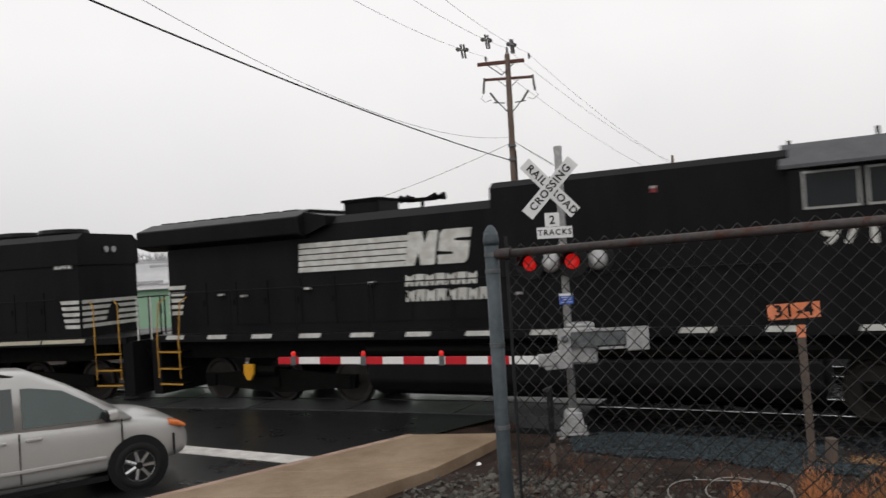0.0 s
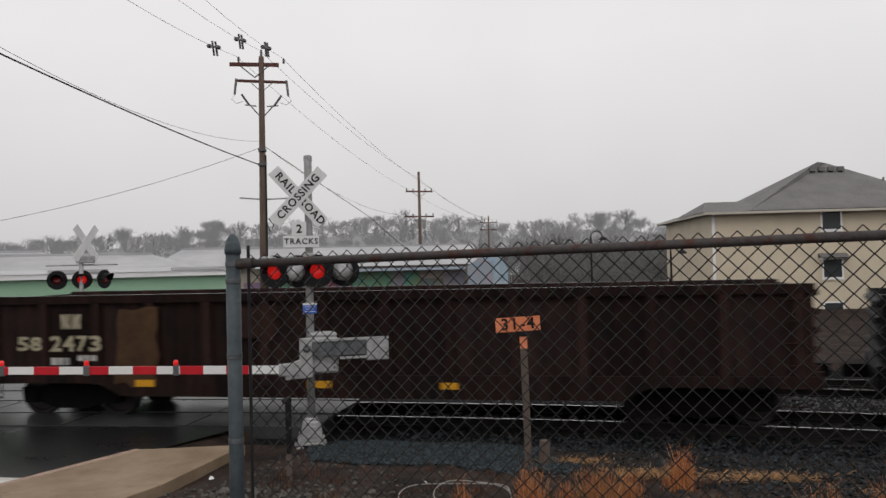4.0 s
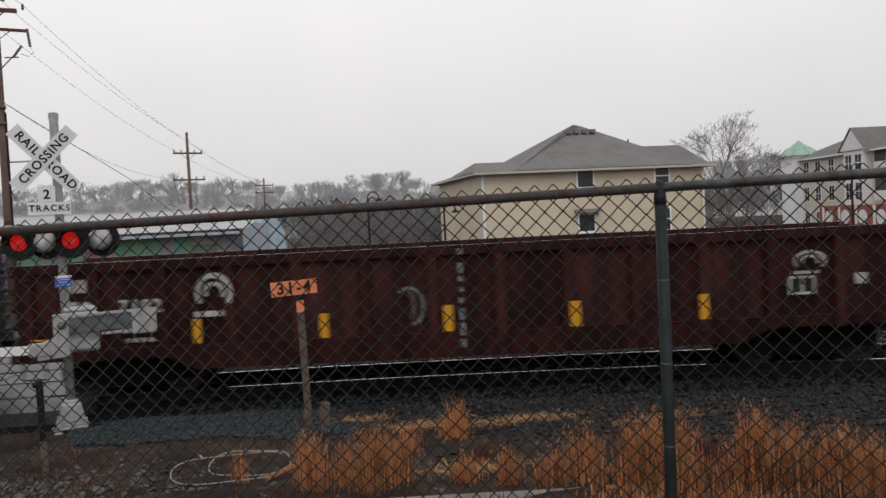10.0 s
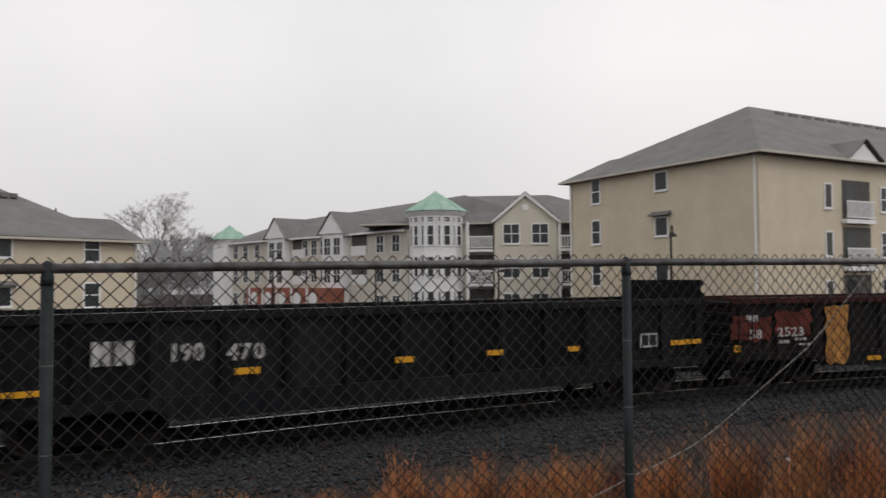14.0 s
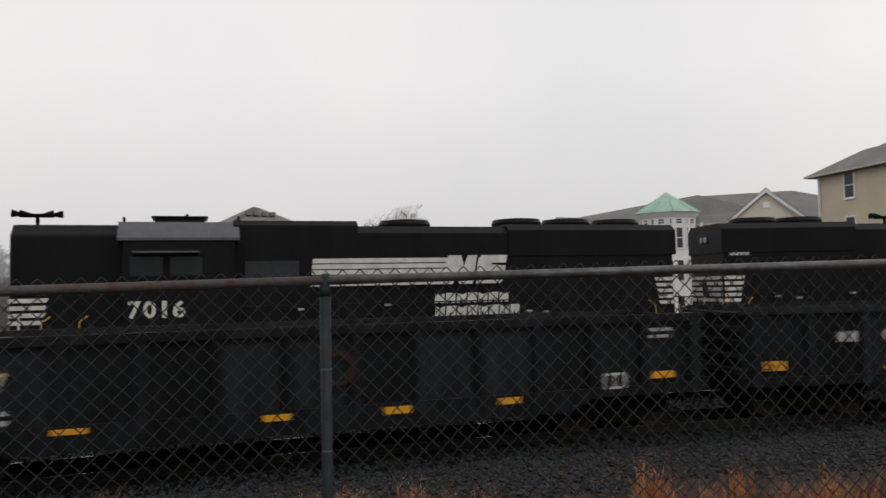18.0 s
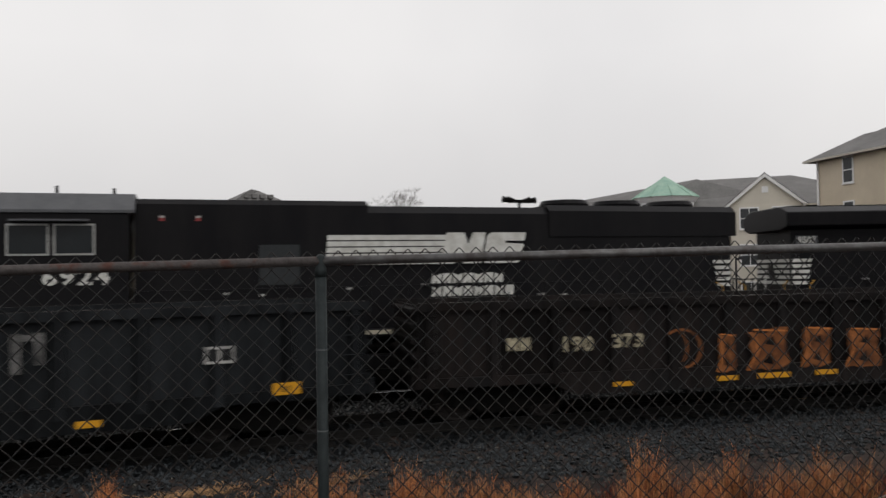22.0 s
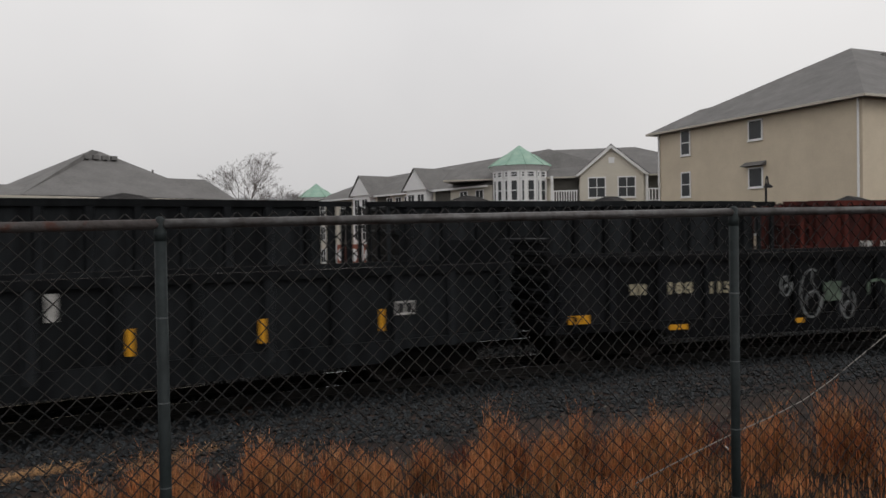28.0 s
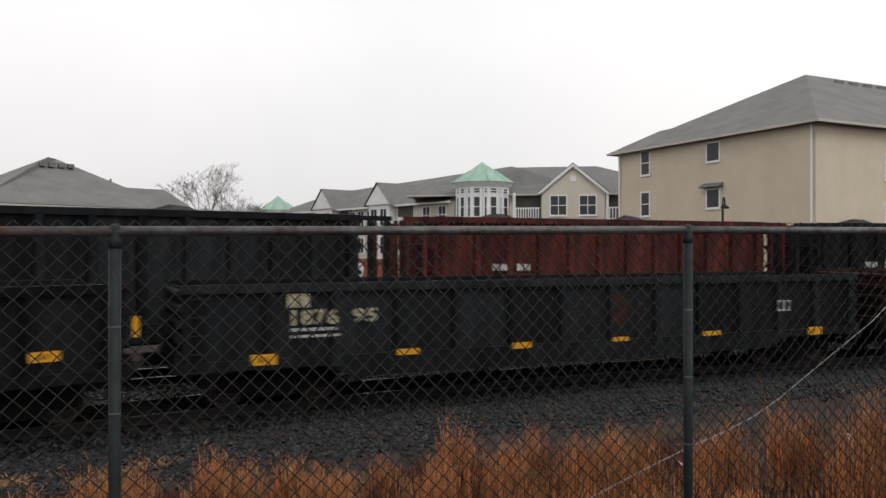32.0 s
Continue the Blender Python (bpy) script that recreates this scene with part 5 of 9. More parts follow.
def locomotive(label, length, c, number, axles, kind, zs, hood, nose, cab, tall, win, num, em, names, rad=None, fans=(), horn_x=0.0, stack=None, group="near freight train", lit=False, panel=None, board=""):
    """A black road locomotive; x runs along it, c = +1 or -1 tells which end the cab is at.
    zs: hood top, tall hood top, cab top. hood, nose, cab, tall, win, rad: where they start and end along x."""
    lo = thing("diesel_locomotive", label, "locomotive", group=group)
    L = length / 2
    deck = 1.62
    z_hood, z_tall, z_cab = zs

    def hooded(x0, x1, w, z0, z1, ch=0.18):
        return Shape().prism([(-w, z0), (w, z0), (w, z1 - ch), (w - ch * 1.3, z1), (-w + ch * 1.3, z1), (-w, z1 - ch)], x0, x1, "x")

    part("walkway_deck", Shape().box(-L + 0.6, L - 0.6, -1.5, 1.5, deck - 0.16, deck), m_loco, lo)
    part("underframe", Shape().box(-L + 1.2, L - 1.2, -1.2, 1.2, 1.05, deck - 0.16), m_under, lo)
    for i in range(int((length - 2.0) / 1.35)):
        a = -L + 1.0 + i * 1.35
        w = 0.57 if kind == "ge" else 1.29
        part("sill_stripe", Shape().prism([(a, deck - 0.1), (a + w, deck - 0.1), (a + w + 0.05, deck - 0.005), (a + 0.05, deck - 0.005)], -1.508, -1.5), m_locowhite if kind == "ge" else m_sillcream, lo)
    # nose and cab
    part("short_hood", hooded(nose[0], nose[1], {"gp": 0.95, "gphigh": 1.02}.get(kind, 1.1), deck, nose[2], 0.25), m_loco, lo, bevel=0.04)
    cb = part("cab", hooded(cab[0], cab[1], 1.5, deck, z_cab - 0.42, 0.04), m_loco, lo, "black crew cab")
    part("cab_roof", Shape().prism([(-1.54, z_cab - 0.44), (1.54, z_cab - 0.44), (1.54, z_cab - 0.38), (1.05, z_cab), (-1.05, z_cab), (-1.54, z_cab - 0.38)], cab[0] - 0.12, cab[1] + 0.12, "x"), m_cabroof, cb, "pale grey cab roof")
    mid = (cab[0] + cab[1]) / 2
    if kind in ("gp", "gphigh"):
        part("roof_vent", Shape().box(mid - 0.55, mid + 0.55, -0.5, 0.5, z_cab, z_cab + 0.15), m_cabroof if not lit else m_loco, cb, bevel=0.03)
        part("roof_vent_lid", Shape().box(mid - 0.62, mid + 0.62, -0.55, 0.55, z_cab + 0.15, z_cab + 0.18), m_loco, cb)
    elif group[0] == "f":
        # number boards over the windscreen, cream on the brow of the roof
        xb = cab[0] - 0.12 if c < 0 else cab[1] + 0.12
        a, b = sorted((xb, xb + c * 0.06))
        brow = part("cab_brow", Shape().box(a, b, -1.25, 1.25, z_cab - 0.4, z_cab - 0.03), m_locowhite, cb, "cream brow over the windscreen", bevel=0.015)
        for y0, y1 in ((-1.1, -0.35), (0.35, 1.1)):
            a, b = sorted((xb + c * 0.06, xb + c * 0.075))
            part("front_number_board", Shape().box(a, b, y0, y1, z_cab - 0.31, z_cab - 0.12), m_cabroof, brow, "dark number board")
    wz0, wz1 = win[2], win[3]
    wm = (win[0] + win[1]) / 2
    for y in (-1.5, 1.5):
        e = -1 if y < 0 else 1
        for u0, u1 in ((win[0], wm - 0.04), (wm + 0.04, win[1])):
            ya, yb = sorted((y, y + e * 0.02))
            w = part("side_window", Shape().box(u0, u1, ya, yb, wz0, wz1), m_loco if kind in ("gphigh", "gp") else m_cabframe, cb, "framed cab window")
            ya, yb = sorted((y + e * 0.02, y + e * 0.028))
            part("pane", Shape().box(u0 + 0.038, u1 - 0.038, ya, yb, wz0 + 0.038, wz1 - 0.038), m_cabglass, w)
        ya, yb = sorted((y, y + e * 0.32))
        part("sunshade", Shape().box(win[0] + 0.1, win[1] - 0.1, ya, yb, wz1 + 0.04, wz1 + 0.08), m_cabroof, cb)
    xf = cab[0] if c < 0 else cab[1]
    for y0, y1 in ((-1.3, -0.8), (-0.6, 0.6), (0.8, 1.3)):
        a, b = sorted((xf, xf + c * 0.02))
        part("windscreen", Shape().box(a, b, y0, y1, wz0, wz1 + 0.05), m_cabglass, cb)
    # long hood
    half = 1.12
    part("engine_hood", hooded(hood[0], hood[1], half, deck, z_hood, 0.18), m_loco, lo)
    part("equipment_hood", hooded(tall[0], tall[1], 1.38 if kind == "ge" else 1.2, deck, z_tall, 0.12), m_loco, lo, "tall equipment hood behind the cab")
    if kind == "ge":
        part("radiator_wing", Shape().prism([(-1.1, z_hood - 0.46), (1.1, z_hood - 0.46), (1.48, z_hood - 0.36), (1.5, z_hood + 0.02), (1.0, z_hood + 0.2), (-1.0, z_hood + 0.2), (-1.5, z_hood + 0.02), (-1.48, z_hood - 0.36)], rad[0], rad[1] - 0.6, "x"), m_loco, lo, "flared radiator wing", bevel=0.03)
        part("wing_fairing", Shape().prism([(rad[1] - 0.6, z_hood - 0.4), (rad[1] - 0.6, z_hood + 0.12), (rad[1], z_hood), (rad[1], z_hood - 0.2)], -1.3, 1.3), m_loco, lo)
        for i in range(8):
            xx = rad[0] + 0.3 + i * (rad[1] - rad[0] - 1.2) / 8
            part("radiator_louvre", Shape().box(xx, xx + 0.4, -0.95, 0.95, z_hood + 0.2, z_hood + 0.23), m_under, lo)
    else:
        part("radiator_housing", hooded(rad[0], rad[1], 1.16, z_hood - 0.75, z_hood + 0.06, 0.16), m_loco, lo)
    for fx in fans:
        fan(lo, fx, z_hood + (0.05 if rad[0] - 0.5 < fx < rad[1] and kind != "ge" else 0.0), 0.64, 0.2)
    if stack is not None:
        part("exhaust_stack", Shape().box(stack - 0.46, stack + 0.46, -0.45, 0.45, z_hood, z_hood + 0.34), m_loco, lo, bevel=0.04)
        part("stack_rim", Shape().box(stack - 0.5, stack + 0.5, -0.49, 0.49, z_hood + 0.3, z_hood + 0.36), m_under, lo)
    horn(lo, horn_x, z_hood + 0.02 if not lit else z_cab)
    for dx, hh in ((0.5, 0.22), (1.9, 0.3), (3.1, 0.26)):
        part("roof_aerial", Shape().tube((cab[0] + dx - 0.6, 0.3, z_cab - 0.1), (cab[0] + dx - 0.6, 0.3, z_cab + hh), 0.035, 6), m_loco, lo)
    # doors and grilles along the side
    lo_x, hi_x = hood
    for i in range(int((hi_x - lo_x - 0.6) / 0.95)):
        u = lo_x + 0.4 + i * 0.95
        in_tall = tall[0] - 0.1 < u < tall[1]
        if cab[0] - 0.9 < u < cab[1] + 0.1:
            continue
        yo = -(1.4 if kind == "ge" else 1.22) if in_tall else -half - 0.02
        part("hood_door", Shape().box(u, u + 0.84, yo, yo + 0.05, deck + 0.2, deck + 1.2), m_loco, lo)
        part("door_latch", Shape().box(u + 0.74, u + 0.78, yo - 0.015, yo, deck + 0.65, deck + 0.78), m_under, lo)
    if panel:
        part("intake_screen", Shape().box(panel[0], panel[1], -1.235, -1.2, panel[2], panel[3]), m_screen, lo, "dusty grey intake screen")
    y = -half - 0.022
    if em[0] < tall[1] and max(em[2], names[0] + names[2]) > tall[0]:
        y = -1.42 if kind == "ge" else -1.245
    emblem(lo, em[0], em[1], em[2], em[3], y, em[4])
    name_rows(lo, names[0], names[1], names[2], y)
    e = -c
    he = hood[1] if c < 0 else hood[0]
    end_stripes(lo, he, e, 0.42, em[3] - 0.85 if group[0] == "n" else 2.4, half)
    ne = nose[0] if c < 0 else nose[1]
    end_stripes(lo, ne, c, 1.15 if kind == "sd" and group[0] == "f" else 0.62, 2.35, {"gp": 0.95, "gphigh": 1.02}.get(kind, 1.1))
    if number:
        letter_box(number, num[0], num[1], num[2], num[3], m_locowhite, cb, -1.506)
    if board:
        bd = part("number_board", Shape().box(he - e * 0.75, he - e * 0.15, -half - 0.03, -half, z_hood - 0.85, z_hood - 0.62) if e < 0 else Shape().box(he - 0.75, he - 0.15, -half - 0.03, -half, z_hood - 0.85, z_hood - 0.62), m_cabroof, lo)
        bx = he - e * 0.45
        letter_box(board, bx - 0.27, z_hood - 0.83, bx + 0.27, z_hood - 0.64, m_locowhite, bd, -half - 0.034)
    tx = tall[0] + 0.5 if c < 0 else tall[1] - 2.2
    ty = -(1.38 if kind == "ge" else 1.2)
    for i in range(1 if kind == "ge" else (0 if lit else 2)):
        wm_ = part("warning_mark", Shape().box(tx + i * 0.75, tx + 0.11 + i * 0.75, ty - 0.006, ty, z_tall - 0.49, z_tall - 0.42), m_redmark, lo)
        part("mark_field", Shape().box(tx + i * 0.75, tx + 0.11 + i * 0.75, ty - 0.006, ty, z_tall - 0.42, z_tall - 0.375), m_stencil, wm_)
    for fx, z in ((0.12, 2.95), (0.17, 2.9), (0.3, 3.0), (0.42, 3.05), (0.62, 2.75), (0.66, 2.72)):
        xx = hood[0] + fx * (hood[1] - hood[0])
        yy = -1.4 if kind == "ge" and tall[0] < xx < tall[1] else -1.24
        part("stencil_bar", Shape().box(xx, xx + 0.14, yy - 0.004, yy + 0.18, z - 0.45, z - 0.4), m_stencil, lo)
    # end platforms: steps, grab irons, railings, hoses
    for e in (-1, 1):
        xe = e * (L - 0.75)
        cell = (min(xe, xe - e * 0.75), max(xe, xe - e * 0.75))
        st = part("end_steps", Shape().box(*cell, -1.5, -1.2, 0.42, 0.47).box(*cell, -1.5, -1.2, 0.8, 0.84).box(*cell, -1.5, -1.2, 1.2, 1.24), m_under, lo, "corner steps with yellow edges")
        for z in (0.47, 0.84, 1.24):
            part("step_edge", Shape().box(*cell, -1.512, -1.5, z - 0.04, z), m_yellowgrab, st)
        for uu in (0.0, 0.72):
            part("grab_iron", Shape().line([(xe - e * uu, -1.53, 0.6), (xe - e * uu, -1.55, 1.5), (xe - e * (uu + 0.05), -1.5, 2.4), (xe - e * (uu + 0.2), -1.42, 2.52)], 0.017, 6), m_yellowgrab, lo, "yellow grab iron")
        xr = e * (L - 0.35)
        for yy in (-1.35, -0.9, -0.45, 0.45, 0.9, 1.35):
            part("rail_post", Shape().tube((xr, yy, deck - 0.1), (xr, yy, deck + 0.95), 0.02, 6), m_loco if abs(yy) < 1 else m_locowhite, lo)
        part("end_railing", Shape().line([(xr, -1.35, deck + 0.95), (xr, -0.45, deck + 0.95), (xr, -0.4, deck + 0.5)], 0.018, 6).line([(xr, 1.35, deck + 0.95), (xr, 0.45, deck + 0.95), (xr, 0.4, deck + 0.5)], 0.018, 6), m_loco, lo)
        part("drop_step", Shape().box(min(xr, xr + e * 0.3), max(xr, xr + e * 0.3), -0.4, 0.4, deck - 0.05, deck), m_stencil, lo, "pale folding step plate")
        for yy in (-1.0, -0.7, 0.7, 1.0):
            part("air_hose", Shape().line([(xr, yy, 1.3), (xr + e * 0.12, yy, 1.0), (xr + e * 0.25, yy * 0.9, 0.72)], 0.028, 6), m_under, lo)
        part("pilot", Shape().box(min(xe, xe + e * 0.3), max(xe, xe + e * 0.3), -1.45, 1.45, 0.2, 1.5), m_loco, lo)
        part("coupler", Shape().box(min(xe, xe + e * 0.75), max(xe, xe + e * 0.75), -0.14, 0.14, 0.75, 1.0), m_under, lo)
        xh = ne if e == c else he
        zh = (nose[2] - 0.25 if nose[2] < 4 else nose[2] - 0.55) if e == c else z_hood - 0.35
        hl = part("headlight_case", Shape().box(min(xh, xh + e * 0.06), max(xh, xh + e * 0.06), -0.28, 0.28, zh - 0.14, zh + 0.14), m_loco, lo)
        for yy in (-0.14, 0.14):
            part("headlight", Shape().tube((xh + e * 0.05, yy, zh), (xh + e * 0.09, yy, zh), 0.085, 12), m_headlight if lit and e == c else m_silver, hl)
        if lit and e == c:
            for yy in (-0.95, 0.95):
                part("ditch_light", Shape().tube((xe + e * 0.2, yy, 1.78), (xe + e * 0.32, yy, 1.78), 0.09, 12), m_headlight, lo, "lit ditch light")
    h0, h1 = (cab[1] + 0.1, hood[1] - 0.4) if c < 0 else (hood[0] + 0.4, cab[0] - 0.1)
    part("handrail", Shape().line([(h0, -1.46, deck + 1.0), (h1, -1.46, deck + 1.0)], 0.016, 6), m_loco, lo)
    for i in range(int((h1 - h0) / 1.9) + 1):
        part("stanchion", Shape().tube((h0 + i * 1.9, -1.46, deck), (h0 + i * 1.9, -1.46, deck + 1.0), 0.016, 6), m_loco, lo)
    t2 = 4.3 if axles == 3 else 2.0
    part("fuel_tank", Shape().prism([(-1.35, 0.6), (-1.35, 1.05), (1.35, 1.05), (1.35, 0.6), (1.2, 0.4), (0.95, 0.28), (-0.95, 0.28), (-1.2, 0.4)], -t2, t2, "x"), m_loco, lo, "smooth rounded fuel tank", bevel=0.05)
    part("air_reservoir", Shape().tube((-t2, -1.25, 1.22), (t2, -1.25, 1.22), 0.13, 10), m_under, lo)
    for e in (-1, 1):
        tr = truck(lo, e * (L - (4.0 if axles == 3 else 3.6)), axles, 0.5, 1.95 if axles == 3 else 2.75)
        part("brake_cylinder", Shape().tube((-0.5, -1.14, 0.75), (0.1, -1.14, 0.75), 0.11, 10), m_under, tr)
    if kind == "ge" and group[0] == "n":
        part("yellow_shield", Shape().prism([(-7.7, 0.92), (-7.42, 0.92), (-7.42, 0.7), (-7.52, 0.56), (-7.62, 0.56), (-7.7, 0.7)], -1.36, -1.3), m_yellow, lo, "yellow shield plate on the running gear")
    return lo

# ---- houses and the distance ----
m_siding = material("cream_lap_siding", (0.63, 0.545, 0.42), 0.6, vary=0.08, scale=0.6, fine=12, bump=0.05, second=(0.56, 0.482, 0.37))
m_siding2 = material("pale_cream_lap_siding", (0.62, 0.58, 0.5), 0.6, vary=0.08, scale=0.6, fine=12, bump=0.05)
m_shingle = material("grey_roof_shingles", (0.185, 0.18, 0.176), 0.8, vary=0.25, scale=0.7, fine=9, bump=0.3, second=(0.145, 0.141, 0.138))
m_trim = material("white_house_trim", (0.8, 0.8, 0.8), 0.5, vary=0.06, scale=2)
m_gutter = material("pale_gutter", (0.5, 0.46, 0.4), 0.5, vary=0.08)
m_pane = material("dark_window_glass", (0.05, 0.054, 0.057), 0.12, vary=0.1, bump=0, spec=0.22)
m_copper = material("verdigris_copper_roof", (0.33, 0.47, 0.385), 0.6, vary=0.15, scale=1.5, second=(0.24, 0.38, 0.31))
m_brickred = material("red_brick_wall", (0.32, 0.12, 0.085), 0.75, vary=0.2, scale=2, fine=14)
# painted shade for the balconies; also colours narrow panes and a vent
m_dark = material("painted_shade_and_openings", (0.1, 0.095, 0.085), 0.7, vary=0.2)
m_greenwall = material("pale_green_wall", (0.3, 0.47, 0.33), 0.6, vary=0.08, scale=0.4, second=(0.26, 0.42, 0.3))
m_metalroof = material("wet_metal_roof", (0.42, 0.42, 0.43), 0.4, vary=0.1, scale=0.3, second=(0.33, 0.33, 0.34))
m_tanwall = material("tan_shed_wall", (0.38, 0.33, 0.28), 0.7, vary=0.1, scale=0.5)
m_bark = material("grey_bark", (0.17, 0.15, 0.14), 0.85, vary=0.25, scale=4)
# far woods, pines and hillside have distance haze painted into their base colours
m_farwood = island_vary(material("haze_painted_woods", (0.3, 0.3, 0.306), 0.9, vary=0.1, scale=0.02, bump=0), 0.85, 1.14)
m_farpine = island_vary(material("haze_painted_pines", (0.2, 0.212, 0.212), 0.9, vary=0.1, scale=0.02, bump=0), 0.8, 1.2)
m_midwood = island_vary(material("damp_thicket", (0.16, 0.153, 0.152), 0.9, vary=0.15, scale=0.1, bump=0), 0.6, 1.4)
m_hill = material("haze_painted_hillside", (0.3, 0.3, 0.305), 0.9, vary=0.1, scale=0.01, bump=0)


def at(az, r, z=0.0):
    """The point r metres from the camera's foot at az degrees left of north."""
    a = radians(az)
    return Vector((-math.sin(a) * r, math.cos(a) * r, z))


def window(parent, x, z, w, h, grid=2, sill=True, pane=None, bars_=True):
    """A trimmed sash window on a wall in the local x-z plane that faces -y."""
    wd = part("window", Shape().box(x - w / 2 - 0.09, x - w / 2, -0.06, 0.06, z - h / 2 - 0.09, z + h / 2 + 0.09).box(x + w / 2, x + w / 2 + 0.09, -0.06, 0.06, z - h / 2 - 0.09, z + h / 2 + 0.09).box(x - w / 2, x + w / 2, -0.06, 0.06, z + h / 2, z + h / 2 + 0.09).box(x - w / 2, x + w / 2, -0.06, 0.06, z - h / 2 - 0.09, z - h / 2), m_trim, parent, "white-trimmed window")
    part("pane", Shape().box(x - w / 2, x + w / 2, -0.036, -0.022, z - h / 2, z + h / 2), pane or m_pane, wd)
    if bars_:
        s = Shape().box(x - w / 2, x + w / 2, -0.055, -0.036, z - 0.03, z + 0.03)
        for i in range(1, grid):
            xx = x - w / 2 + w * i / grid
            s.box(xx - 0.025, xx + 0.025, -0.05, -0.036, z - h / 2, z - 0.03)
            s.box(xx - 0.025, xx + 0.025, -0.05, -0.036, z + 0.03, z + h / 2)
        part("glazing_bar", s, m_trim, wd)
    if sill:
        part("sill", Shape().box(x - w / 2 - 0.12, x + w / 2 + 0.12, -0.1, 0.0, z - h / 2 - 0.14, z - h / 2 - 0.08), m_trim, wd)
    return wd


def lap_wall(parent, x0, x1, z0, z1, mat, y=0.0, depth=0.25, step=0.18, name="wall"):
    """A wall of overlapping boards that faces -y."""
    saw = []
    z = z0
    while z < z1 - 1e-6:
        zt = min(z + step, z1)
        saw += [(y - 0.012, z), (y, zt)]
        z = zt
    return part(name, Shape().prism(saw + [(y + depth, z1), (y + depth, z0)], x0, x1, "x"), mat, parent)


def hip_roof(parent, x0, x1, y0, y1, z, rise, inset, over=0.45, mat=None, ridge="x"):
    """A hipped roof over a rectangle with a thin eave board."""
    a, b, c, d = x0 - over, x1 + over, y0 - over, y1 + over
    s = Shape()
    if ridge == "x":
        m = (c + d) / 2
        r0, r1 = (a + inset, m, z + rise), (b - inset, m, z + rise)
    else:
        m = (a + b) / 2
        r0, r1 = (m, c + inset, z + rise), (m, d - inset, z + rise)
    A, B, C, D = (a, c, z), (b, c, z), (b, d, z), (a, d, z)
    if ridge == "x":
        s.poly([A, B, r1, r0]).poly([B, C, r1]).poly([C, D, r0, r1]).poly([D, A, r0])
    else:
        s.poly([A, B, r0]).poly([B, C, r1, r0]).poly([C, D, r1]).poly([D, A, r0, r1])
    s.box(a, b, c, d, z - 0.12, z)
    rf = part("roof", s, mat or m_shingle, parent, "grey shingled hip roof")
    g = Shape()
    g.box(a - 0.08, b + 0.08, c - 0.1, c, z - 0.15, z - 0.02).box(a - 0.08, b + 0.08, d, d + 0.1, z - 0.15, z - 0.02).box(a - 0.1, a, c, d, z - 0.15, z - 0.02).box(b, b + 0.1, c, d, z - 0.15, z - 0.02)
    part("gutter", g, m_gutter, rf)
    return rf


